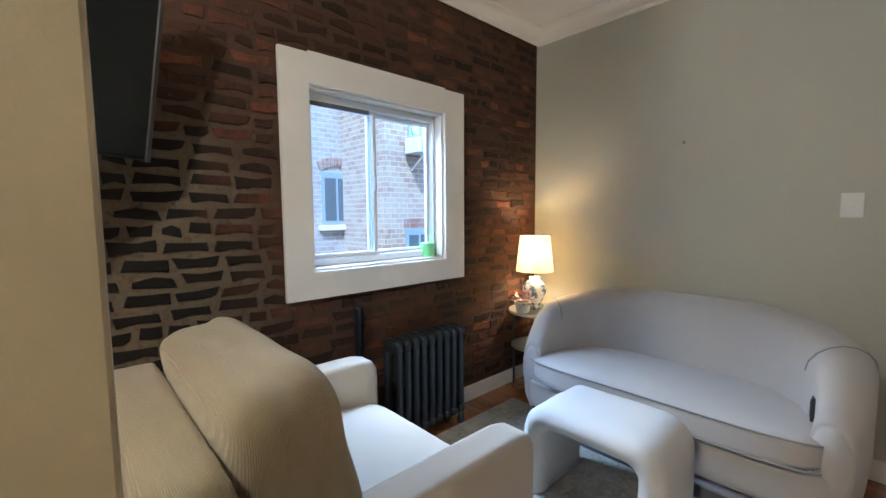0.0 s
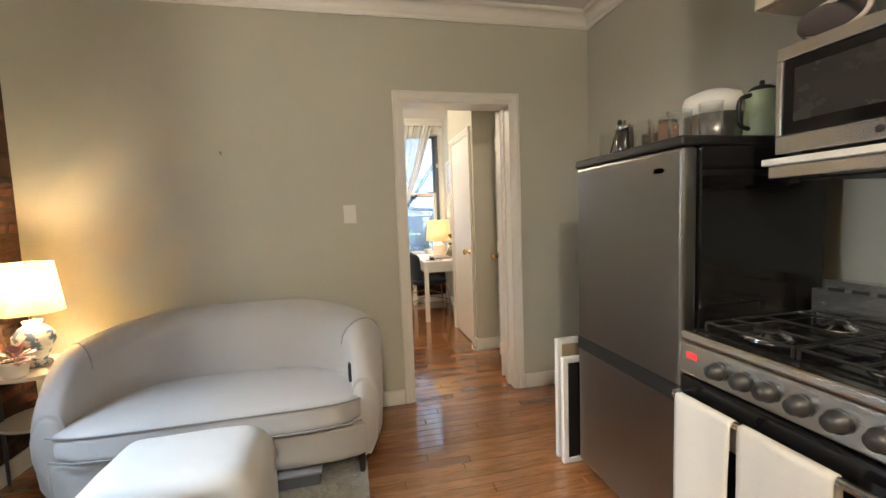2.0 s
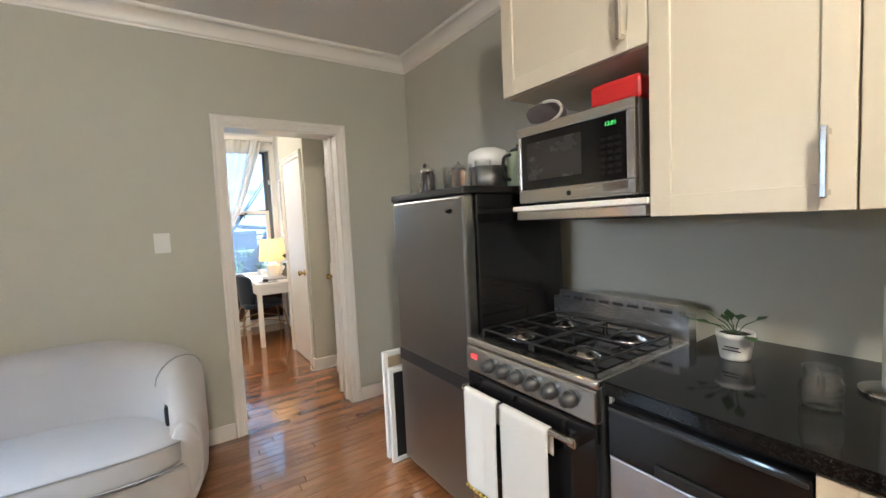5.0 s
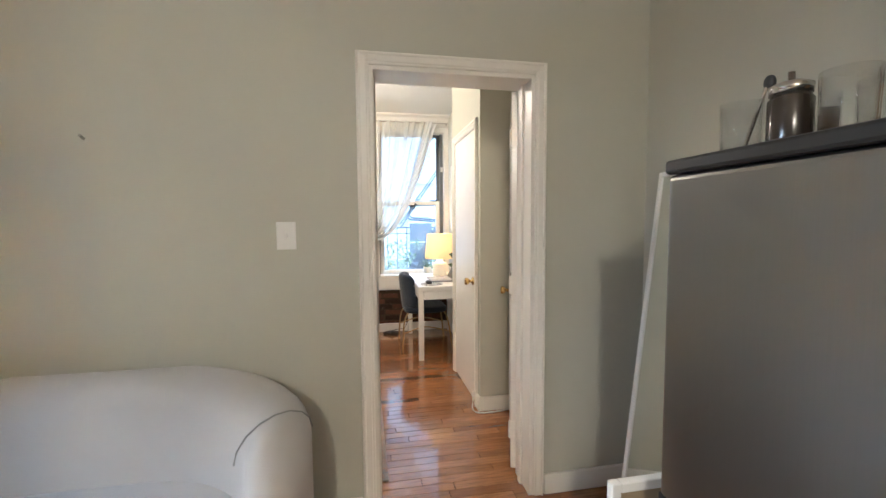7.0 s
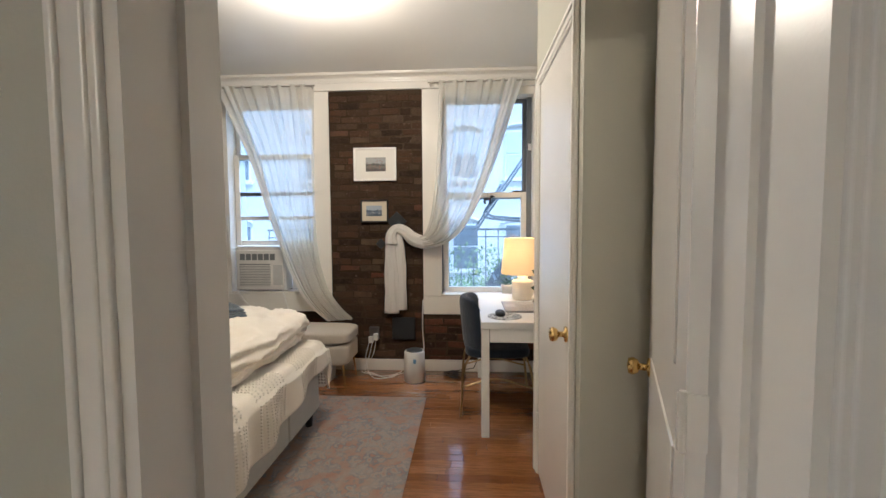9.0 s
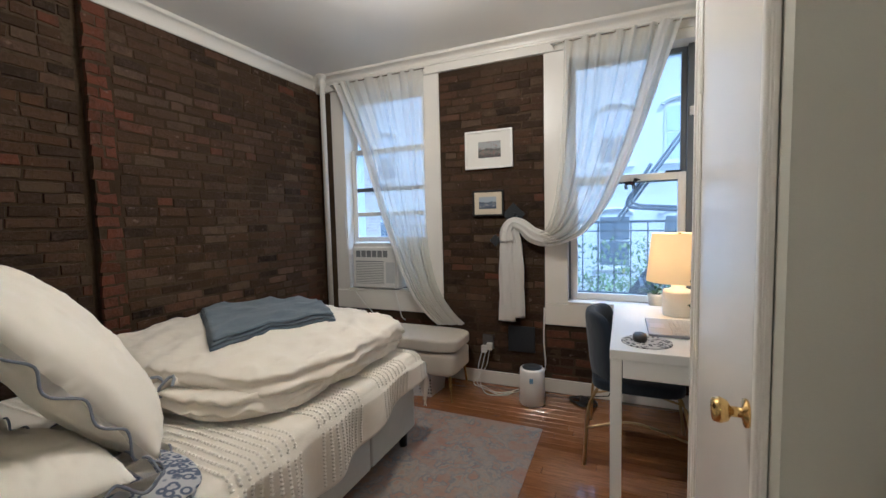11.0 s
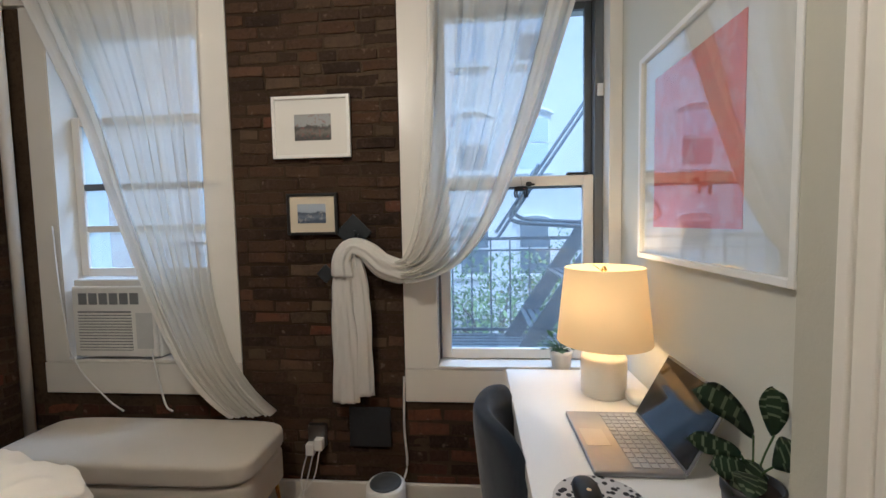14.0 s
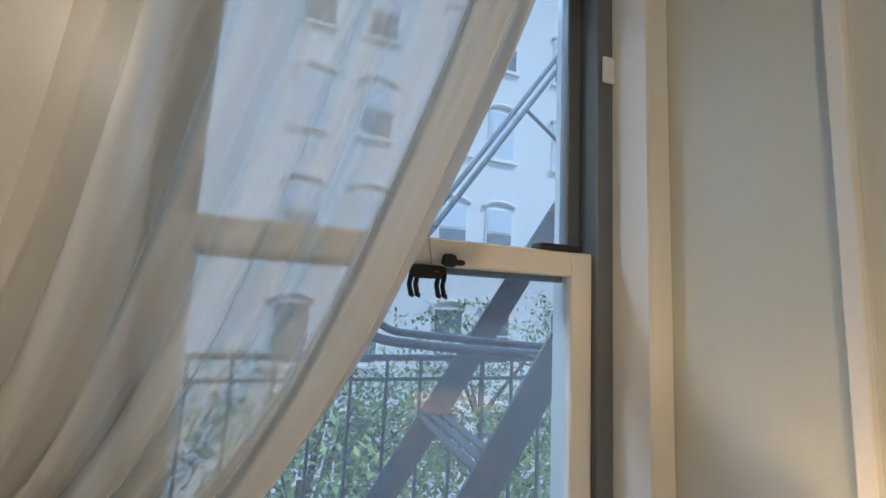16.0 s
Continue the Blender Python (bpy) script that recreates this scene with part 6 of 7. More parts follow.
# pictures between the windows
def picture(y0, y1, z0, z1, frame_mat, fw, mat_col, iy0, iy1, iz0, iz1, art, label, d=0.02):
    t = thing("framed_picture", EAST - 0.02, (y0 + y1) / 2, z0, label, "picture")
    xb = EAST - 0.017
    f = None
    for a, c, e, g in ((y0, y0 + fw, z0, z1), (y1 - fw, y1, z0, z1), (y0 + fw, y1 - fw, z0, z0 + fw), (y0 + fw, y1 - fw, z1 - fw, z1)):
        f = box(xb - d, xb, a, c, e, g, 0.002, 1, f)
    part("frame", f, frame_mat, t)
    part("mount", box(xb - d * 0.5, xb - 0.001, y0 + fw, y1 - fw, z0 + fw, z1 - fw), mat_col, t, "plain card mount")
    part("print", box(xb - d * 0.5 - 0.002, xb - d * 0.5 - 0.0003, iy0, iy1, iz0, iz1), art, t, "small print")


def view_print(name, sky_c, mid, low, accent, scale):
    m = Mat(name, 0.5)
    tc = m.t.nodes.new("ShaderNodeTexCoord")
    sep = m.t.nodes.new("ShaderNodeSeparateXYZ")
    m.link(tc.outputs["Generated"], sep.inputs[0])
    nz = m.noise(scale, 6)
    add = m.t.nodes.new("ShaderNodeMath")
    add.operation = "MULTIPLY_ADD"
    m.link(nz, add.inputs[0])
    add.inputs[1].default_value = 0.5
    m.link(sep.outputs["Z"], add.inputs[2])
    col = m.ramp(add.outputs[0], [(0.35, low), (0.55, mid), (0.75, low), (0.85, sky_c)])
    m.base(m.mix(m.ramp(m.noise(scale * 1.7, 5), [(0.55, (0, 0, 0)), (0.65, (0.6, 0.6, 0.6))]), col, accent))
    return m.m


CARD = painted("white_card", (0.74, 0.72, 0.67), 0.7, 0.02, 0.05)
picture(0.398, 0.79, 1.76, 2.061, WHITE_L, 0.016, CARD, 0.494, 0.678, 1.846, 1.972, view_print("city_view_print", (0.30, 0.31, 0.31), (0.16, 0.14, 0.12), (0.05, 0.05, 0.045), (0.22, 0.06, 0.05), 40), "small city print in a white frame on the brick wall")
picture(0.476, 0.733, 1.381, 1.588, BLACK_M, 0.014, painted("cream_card", (0.62, 0.55, 0.42), 0.7, 0.02, 0.05), 0.536, 0.68, 1.44, 1.535, view_print("mountain_print", (0.35, 0.40, 0.48), (0.14, 0.17, 0.23), (0.06, 0.08, 0.12), (0.40, 0.40, 0.40), 25), "small mountain print in a black frame on the brick wall")


def diamond_plate(y, z, s, label, mat):
    b = box(-0.006, 0.0, -s, s, -s, s, 0.004)
    bmesh.ops.transform(b, matrix=Matrix.Translation((EAST - 0.016, y, z)) @ Matrix.Rotation(radians(45), 4, "X"), verts=b.verts)
    return solid("wall_plate", b, mat, label, "metal plate")


diamond_plate(0.40, 1.39, 0.065, "dark iron diamond tie plate on the brick wall", IRON)
diamond_plate(0.55, 1.185, 0.035, "small dark iron tie plate on the brick wall", IRON)
solid("curtain_hook", tube(curve_pts([(EAST - 0.02, 0.375, 1.375), (EAST - 0.07, 0.375, 1.37), (EAST - 0.085, 0.375, 1.40)], 8), 0.006, 8), IRON, "dark iron hook holding the curtain", "hook", True)
solid("wall_vent_cover", box(EAST - 0.022, EAST - 0.015, 0.24, 0.455, 0.29, 0.50, 0.004), IRON, "square black cover plate low on the brick wall", "vent cover")
t = thing("power_outlet", EAST - 0.02, 0.62, 0.33, "steel outlet box with white plugs on the brick wall", "outlet")
part("plate", box(EAST - 0.045, EAST - 0.015, 0.575, 0.665, 0.295, 0.41, 0.003), STEEL_V, t)
for y, z in ((0.645, 0.30), (0.60, 0.325)):
    part("plug", box(EAST - 0.085, EAST - 0.046, y - 0.022, y + 0.022, z - 0.03, z + 0.03, 0.006), WHITE_P, t, "white plug")
for k, (dy, px) in enumerate(((0.0, 6.19), (0.03, 6.13), (-0.03, 6.16))):
    pts = curve_pts([(EAST - 0.066, 0.63 + dy, 0.29), (EAST - 0.09, 0.66 + dy, 0.15), (EAST - 0.10, 0.70 - dy, 0.02), (px, 0.62, 0.008), (px - 0.07, 0.52 + dy, 0.008), (px - 0.03, 0.42, 0.008), (px + 0.05, 0.36 + dy, 0.008)], 40)
    solid("electric_cable", tube(pts, 0.0035, 6), WHITE_P, "white power cord trailing from the outlet to the floor", "cable", True)
solid("electric_cable", tube(curve_pts([(EAST - 0.02, 0.165, 0.66), (EAST - 0.025, 0.17, 0.4), (EAST - 0.03, 0.16, 0.2), (6.20, 0.19, 0.12)], 20), 0.006, 6), WHITE_P, "white cable running down the wall to the purifier", "cable", True)
pts = [(6.17 + 0.09 * math.cos(k * 0.55) * (0.6 + 0.4 * math.sin(k * 0.21)), -0.13 + 0.10 * math.sin(k * 0.55 + 0.3), 0.01 + 0.012 * (k % 5) / 4) for k in range(60)]
solid("electric_cable", tube(pts + [(6.24, -0.3, 0.05), (6.27, -0.4, 0.25)], 0.004, 6), BLACK_M, "tangled black power cord on the floor", "cable", True)
solid("power_adapter", box(6.10, 6.20, -0.16, -0.11, 0.008, 0.04, 0.008), BLACK_M, "black power adapter among the tangled cord", "adapter")
solid("electric_cable", tube(curve_pts([(BX0 - 0.02, BY - 0.3, 0.012), (BX0 - 0.05, BY - 0.1, 0.006), (BX0 - 0.04, BY + 0.03, 0.006), (BX0 + 0.03, BY + 0.05, 0.006), (BX0 + 0.10, BY + 0.03, 0.02), (C0 - 0.03, BY + 0.03, 0.11)], 24), 0.005, 6), WHITE_P, "white cable along the closet baseboard", "cable", True)


# curtains
HEM = cloth_light("doubled_white_voile", (0.86, 0.84, 0.80), 0.42, 0.08, 300)
def rod(y0, y1):
    t = thing("curtain_rod", EAST - 0.06, (y0 + y1) / 2, 2.60, "thin grey metal curtain rod on brackets", "curtain rod", "curtain rods")
    part("bar", tube([(EAST - 0.07, y0, 2.612), (EAST - 0.07, y1, 2.612)], 0.007, 10), CHROME, t)
    for y in (y0 + 0.02, y1 - 0.02):
        part("bracket", tube([(EAST - 0.031, y, 2.59), (EAST - 0.07, y, 2.59), (EAST - 0.07, y, 2.612)], 0.006, 8), CHROME, t)
rod(1.12, 2.08)
rod(ALC + 0.02, 0.10)


def rib(a, c, t, sag=0.0):
    return a.lerp(c, t) + Vector((0, 0, -sag * math.sin(math.pi * t)))


def sheer(name, top0, top1, mids, label, folds, amp, hem, nu=110, nv=50, mat=None):
    """A voile panel. mids: rows (v, y of one edge, y of the other edge, z of each edge, pull towards the room, fold share)."""
    t = thing(name, EAST - 0.07, (top0 + top1) / 2, 2.6, label, "curtain")
    rows = [(0.0, top0, top1, 2.625, 2.625, 0.0, 0.55)] + mids

    def sample(v):
        for a, c in zip(rows, rows[1:]):
            if v <= c[0] + 1e-9:
                f = (v - a[0]) / (c[0] - a[0])
                return [a[i] + (c[i] - a[i]) * f for i in range(1, 7)]
        return list(rows[-1][1:])

    def smooth(v):
        acc = [0.0] * 6
        for d in (-0.05, -0.025, 0, 0.025, 0.05):
            s = sample(min(1, max(0, v + d)))
            acc = [p + q / 5 for p, q in zip(acc, s)]
        return sample(v) if v < 0.05 or v > 0.96 else acc

    def fn(u, v):
        y0, y1, z0, z1, pull, share = smooth(v)
        w = u + 0.018 * math.sin(u * 23) + 0.012 * math.sin(u * 9 + v * 3)
        y = y0 + (y1 - y0) * u
        z = z0 + (z1 - z0) * u
        f = math.sin(w * folds * 2 * math.pi) + 0.4 * math.sin(w * folds * 4.7 * math.pi + 2 * v) + 0.5 * noise.noise(Vector((u * 5, v * 3, 1)))
        return Vector((EAST - 0.07 - pull - amp * share * f, y + 0.3 * amp * share * math.cos(w * folds * 2 * math.pi + 1), z))
    part("voile", grid_surface(fn, nu, nv), mat or SHEER, t, "", True)
    lo, hi = hem

    def gathered(u, v):
        q = fn(lo + (hi - lo) * u, v)
        return q + Vector((-0.016 - 0.008 * math.sin(u * 13 + 2 * v), 0, 0))
    part("hem_fold", grid_surface(gathered, 40, nv), HEM, t, "denser folds along the curtain edge", True)
    return t, fn


sheer("curtain", 2.04, 1.13, [(0.35, 1.73, 1.14, 1.98, 1.98, 0.0, 0.8), (0.6, 1.57, 1.15, 1.45, 1.5, 0.0, 0.9), (0.8, 1.39, 1.12, 0.98, 1.04, 0.015, 1.0), (0.93, 1.21, 1.00, 0.62, 0.66, 0.03, 1.0), (1.0, 1.02, 0.80, 0.485, 0.50, 0.04, 1.0)], "sheer white curtain swept aside, its end resting on the bench", 8, 0.026, (0.0, 0.16))
t2, fn2 = sheer("curtain", 0.0, -0.74, [(0.25, 0.01, -0.62, 2.15, 2.26, 0.0, 0.8), (0.45, 0.03, -0.52, 1.85, 1.95, 0.0, 0.9), (0.6, 0.05, -0.41, 1.62, 1.675, 0.0, 1.0), (0.75, 0.08, -0.30, 1.42, 1.43, 0.005, 1.1), (0.87, 0.12, -0.165, 1.29, 1.244, 0.01, 1.2), (0.94, 0.15, -0.02, 1.25, 1.15, 0.015, 1.3), (1.0, 0.19, 0.13, 1.25, 1.14, 0.02, 1.3)], "sheer white curtain drawn aside and draped over a wall hook", 7, 0.030, (0.80, 1.0))


def swag(points, radii, name, flat, seed):
    """Gathered cloth rope with lengthwise folds."""
    b = bmesh.new()
    pts = curve_pts(points, 46)
    n = 40
    rr = np.interp(np.linspace(0, 1, len(pts)), np.linspace(0, 1, len(radii)), radii)
    rings = []
    for i, p in enumerate(pts):
        d = (pts[min(i + 1, len(pts) - 1)] - pts[max(i - 1, 0)]).normalized()
        u = Vector((1, 0, 0))
        w = d.cross(u).normalized()
        ring = []
        for k in range(n):
            a = 2 * math.pi * k / n
            r = rr[i] * (1 + 0.16 * math.sin(7 * a + 0.15 * i + seed) + 0.08 * math.sin(13 * a - 0.1 * i))
            ring.append(b.verts.new(p + u * r * flat * math.cos(a) + w * r * math.sin(a)))
        rings.append(ring)
    for a, c in zip(rings, rings[1:]):
        for k in range(n):
            b.faces.new((a[k], a[(k + 1) % n], c[(k + 1) % n], c[k]))
    b.faces.new(rings[0])
    b.faces.new(rings[-1])
    part(name, b, GATHER, t2, "gathered white curtain end", True)


swag([(EAST - 0.085, 0.06, 1.17), (EAST - 0.09, 0.15, 1.195), (EAST - 0.095, 0.24, 1.235), (EAST - 0.10, 0.32, 1.305), (EAST - 0.10, 0.39, 1.325), (EAST - 0.10, 0.435, 1.27), (EAST - 0.095, 0.44, 1.18)], [0.02, 0.05, 0.052, 0.043, 0.036, 0.04, 0.048], "swag", 0.6, 0.0)
swag([(EAST - 0.09, 0.425, 1.29), (EAST - 0.085, 0.445, 1.12), (EAST - 0.08, 0.44, 0.9), (EAST - 0.075, 0.445, 0.55)], [0.036, 0.048, 0.056, 0.06], "tail", 0.42, 2.0)
swag([(EAST - 0.085, 0.385, 1.30), (EAST - 0.075, 0.365, 1.12), (EAST - 0.07, 0.365, 0.9), (EAST - 0.065, 0.37, 0.58)], [0.03, 0.042, 0.048, 0.052], "tail", 0.35, 4.0)

# dog ornament hanging from the sash
t = thing("dog_ornament", 6.40, -0.43, 1.58, "flat black dog ornament with a red tag hanging on the window", "ornament")
dog_grow = Matrix.Translation((6.40, -0.44, 1.60)) @ Matrix.Diagonal((1, 1.12, 1.12, 1)) @ Matrix.Translation((-6.40, 0.44, -1.60))
dg = cushion(6.398, 6.404, -0.465, -0.405, 1.582, 1.604, 5, 5)
merge(dg, cushion(6.398, 6.404, -0.482, -0.456, 1.602, 1.624, 3, 4))
merge(dg, cushion(6.3985, 6.4035, -0.496, -0.470, 1.606, 1.616, 3, 4))
tube([(6.401, -0.464, 1.622), (6.401, -0.458, 1.606)], 0.004, 6, dg)
for y in (-0.462, -0.452, -0.418, -0.408):
    tube([(6.401, y, 1.59), (6.401, y + 0.003, 1.572), (6.401, y - 0.001, 1.556), (6.401, y - 0.005, 1.555)], 0.0042, 6, dg)
tube([(6.401, -0.407, 1.60), (6.401, -0.395, 1.595)], 0.002, 5, dg)
bmesh.ops.transform(dg, matrix=dog_grow, verts=dg.verts)
part("body", dg, BLACK_M, t, "", True)
part("tag", lathe([(0.0, 0), (0.004, 0.0), (0.004, 0.002), (0.0, 0.002)], 6.397, -0.448, 1.592, 12), RED_P, t)
part("string", tube([(6.401, -0.44, 1.60), (6.401, -0.435, 1.63), (6.401, -0.43, 1.66)], 0.0012, 5), plain("pale_twine", (0.4, 0.36, 0.28), 0.8), t)


# desk
def desk():
    t = thing("desk", 5.645, -0.6, 0, "narrow white laminate desk along the alcove wall", "desk")
    x0, x1, y0, y1 = 5.105, 6.19, ALC + 0.004, -0.335
    part("desktop", box(x0, x1, y0, y1, 0.70, 0.745, 0.003), WHITE_L, t)
    part("apron", box(x0 + 0.055, x1 - 0.055, y1 - 0.022, y1 - 0.006, 0.615, 0.699, 0.002), WHITE_L, t)
    part("end_apron", box(x0 + 0.004, x0 + 0.02, y0 + 0.055, y1 - 0.055, 0.615, 0.699, 0.002), WHITE_L, t)
    for lx in (x0 + 0.002, x1 - 0.052):
        for ly in (y0 + 0.002, y1 - 0.052):
            part("leg", box(lx, lx + 0.05, ly, ly + 0.05, 0.0, 0.699, 0.003), WHITE_L, t)


desk()
table_lamp("desk_lamp", 5.935, -0.70, 0.745, [(0.0, 0), (0.082, 0), (0.085, 0.006), (0.087, 0.14), (0.083, 0.155), (0.04, 0.165), (0.04, 0.19), (0.0, 0.192)], TERRA, 0.955, 1.245, 0.178, 0.148, SHADE, "lit desk lamp with a white cylinder base and tapered shade")


def laptop():
    t = thing("laptop", 5.56, -0.63, 0.745, "grey laptop standing open on the desk", "laptop")
    ALUG = plain("grey_aluminium", (0.30, 0.30, 0.31), 0.35, 0.8)
    part("base", box(5.38, 5.735, -0.745, -0.51, 0.747, 0.762, 0.004), ALUG, t)
    keys = None
    for r in range(5):
        for c in range(13):
            keys = box(5.40 + c * 0.0245, 5.42 + c * 0.0245, -0.735 + r * 0.024, -0.716 + r * 0.024, 0.762, 0.7645, bm=keys)
    tagged(part("keyboard", keys, plain("pale_keys", (0.40, 0.40, 0.40), 0.5), t, "rows of pale keys"), kind="stuff")
    part("touchpad", box(5.51, 5.61, -0.595, -0.525, 0.762, 0.7628), plain("grey_touchpad", (0.36, 0.36, 0.37), 0.3, 0.6), t)
    sm = Matrix.Translation((0, -0.745, 0.758)) @ Matrix.Rotation(radians(28), 4, "X")
    s = box(5.38, 5.735, -0.006, 0.0, 0.0, 0.235, 0.003)
    bmesh.ops.transform(s, matrix=sm, verts=s.verts)
    scr = part("screen", s, ALUG, t)
    g = box(5.388, 5.727, 0.0, 0.0015, 0.01, 0.226)
    bmesh.ops.transform(g, matrix=sm, verts=g.verts)
    part("display", g, BLACK_G, scr, "dark glossy display")


laptop()
MAT_SPOT = Mat("spotted_mouse_mat", 0.85)
vor = MAT_SPOT.n("ShaderNodeTexVoronoi", Scale=55.0)
MAT_SPOT.link(MAT_SPOT.coords(), vor.inputs["Vector"])
MAT_SPOT.base(MAT_SPOT.ramp(vor.outputs["Distance"], [(0.38, (0.02, 0.02, 0.025)), (0.46, (0.55, 0.54, 0.53))]))
solid("mouse_mat", lathe([(0.0, 0), (0.112, 0), (0.112, 0.004), (0.0, 0.004)], 5.272, -0.495, 0.746, 40), MAT_SPOT.m, "round spotted mouse mat on the desk", "mouse mat")
t = thing("computer_mouse", 5.29, -0.465, 0.75, "black computer mouse on the round mat", "mouse")
part("shell", cushion(5.235, 5.345, -0.50, -0.435, 0.742, 0.785, 2.6, 8), BLACK_M, t, "", True)
part("wheel", lathe([(0.006, -0.003), (0.006, 0.003)], 5.27, -0.467, 0.782, 10), CHROME, t)
potted_plant(6.255, -0.60, 0.719, 0.05, 0.10, TERRA, 26, 0.09, 0.05, 14, "small green plant in a pale pot on the window sill", LEAF, 0.6)


def striped_leaf(parent, root, base, tip, wide, lift, face):
    """One arched leaf on its stalk, pale bars along both halves of a dark blade."""
    b = bmesh.new()
    root, base, tip, face = Vector(root), Vector(base), Vector(tip), Vector(face)
    side = (tip - base).cross(face).normalized()
    n = 20
    rows = []
    for i in range(n + 1):
        s = i / n
        mid = base.lerp(tip, s) + Vector((0, 0, lift * 0.8 * math.sin(math.pi * s)))
        w = wide * (math.sin(math.pi * min(1, s * 0.97 + 0.03)) ** 0.7)
        rows.append([b.verts.new(mid + side * w * k + Vector((0, 0, -0.12 * w * k * k + 0.004 * math.sin(9 * s + k)))) for k in (-1, -0.5, 0, 0.5, 1)])
    for i in range(n):
        for k in range(4):
            f = b.faces.new((rows[i][k], rows[i + 1][k], rows[i + 1][k + 1], rows[i][k + 1]))
            f.material_index = 1 if (i + (1 if k in (0, 3) else 0)) % 4 == 1 and 1 < i < n - 2 else 0
    bmesh.ops.solidify(b, geom=b.faces[:], thickness=0.0012)
    leaf = part("leaf", b, LEAF_D, parent, "dark green leaf with pale bars", True)
    leaf.data.materials.append(LEAF_BAR)
    part("stalk", tube(curve_pts([root, root.lerp(base, 0.5) + Vector((0, 0, 0.01)), base], 8), 0.0022, 6), LEAF, leaf)


LEAF_BAR = plain("pale_leaf_bar", (0.22, 0.27, 0.16), 0.4, 0, 0.2, 30)
plant = thing("potted_plant", 5.175, -0.775, 0.745, "striped-leaf plant in a black pot on the desk", "plant")
part("pot", lathe([(0.0, 0), (0.043, 0), (0.045, 0.006), (0.055, 0.10), (0.058, 0.106), (0.058, 0.13), (0.052, 0.13), (0.05, 0.11), (0.0, 0.11)], 5.175, -0.775, 0.745, 28), BLACK_M, plant, "", True)
part("soil", lathe([(0.0, 0), (0.049, 0.0), (0.049, 0.004), (0.0, 0.01)], 5.175, -0.775, 0.856, 20), SOIL, plant)
for base, tip, wd, lf in (((5.20, -0.79, 0.965), (5.20, -0.662, 1.06), 0.032, 0.035), ((5.19, -0.76, 0.925), (5.21, -0.655, 0.948), 0.022, 0.012), ((5.17, -0.76, 0.90), (5.18, -0.69, 0.905), 0.026, 0.015), ((5.18, -0.80, 0.90), (5.15, -0.72, 0.86), 0.03, 0.03), ((5.19, -0.825, 0.97), (5.22, -0.84, 1.06), 0.026, 0.02), ((5.14, -0.79, 0.93), (5.07, -0.80, 0.99), 0.03, 0.03), ((5.15, -0.75, 0.90), (5.08, -0.71, 0.90), 0.028, 0.03)):
    striped_leaf(plant, (5.175, -0.775, 0.86), base, tip, wd, lf, (-0.7, 0.3, 0.6))
solid("white_case", cushion(5.80, 5.90, -0.83, -0.76, 0.745, 0.785, 3, 6), WHITE_P, "small rounded white case beside the lamp", "case", True)


def chair():
    t = thing("desk_chair", 5.62, -0.35, 0, "navy velvet chair with thin brass legs pushed under the desk", "chair")
    BR = plain("aged_brass_tube", (0.45, 0.32, 0.16), 0.3, 1.0)
    c = cushion(-0.23, 0.23, -0.035, 0.035, -0.20, 0.20, 5, 10)
    for v in c.verts:
        v.co.y += 0.10 * (v.co.x / 0.23) ** 2 * -1
    bmesh.ops.transform(c, matrix=Matrix.Translation((5.66, -0.235, 0.62)) @ Matrix.Rotation(radians(-6), 4, "X"), verts=c.verts)
    part("backrest", c, NAVY, t, "", True)
    part("seat", cushion(5.42, 5.90, -0.70, -0.23, 0.40, 0.475, 5, 10), NAVY, t, "", True)
    for x, k in ((5.44, -1), (5.88, 1)):
        pts = curve_pts([(x - 0.03 * k, -0.27, 0.42), (x, -0.22, 0.3), (x + 0.05 * k, -0.20, 0.0)], 10)
        part("leg", tube(pts, 0.009, 8), BR, t, "", True)
        pts = curve_pts([(x - 0.03 * k, -0.66, 0.42), (x, -0.70, 0.3), (x + 0.05 * k, -0.74, 0.0)], 10)
        part("leg", tube(pts, 0.009, 8), BR, t, "", True)
        part("brace", tube(curve_pts([(x + 0.02 * k, -0.21, 0.2), (x + 0.01 * k, -0.45, 0.26), (x + 0.02 * k, -0.72, 0.2)], 12), 0.007, 8), BR, t, "", True)


chair()

# large framed artwork on the alcove wall
t = thing("framed_artwork", 5.45, ALC, 1.27, "large abstract coral print in a white frame behind glass", "picture")
ax0, ax1, az0, az1, yw = 5.20, 6.035, 1.276, 2.055, ALC + 0.001
f = None
for a, c, e, g in ((ax0, ax0 + 0.02, az0, az1), (ax1 - 0.02, ax1, az0, az1), (ax0 + 0.02, ax1 - 0.02, az0, az0 + 0.02), (ax0 + 0.02, ax1 - 0.02, az1 - 0.02, az1)):
    f = box(a, c, yw, yw + 0.03, e, g, 0.002, 1, f)
part("frame", f, WHITE_L, t)
part("mount", box(ax0 + 0.02, ax1 - 0.02, yw, yw + 0.010, az0 + 0.02, az1 - 0.02), CARD, t)
CORAL = Mat("coral_print", 0.6)
CORAL.base(CORAL.mix(CORAL.ramp(CORAL.noise(11, 5, (1, 1, 1), 0.7), [(0.50, (0, 0, 0)), (0.54, (0.8, 0.8, 0.8))]), (0.66, 0.16, 0.11), (0.66, 0.27, 0.20)))
part("print", box(5.402, 5.925, yw + 0.0105, yw + 0.0125, 1.398, 1.945), CORAL.m, t, "coral red abstract print")
pg = part("glass", box(ax0 + 0.021, ax1 - 0.021, yw + 0.016, yw + 0.019, az0 + 0.021, az1 - 0.021), PICTURE_GLASS, t)
pg.visible_shadow = False

# ---- outside ----


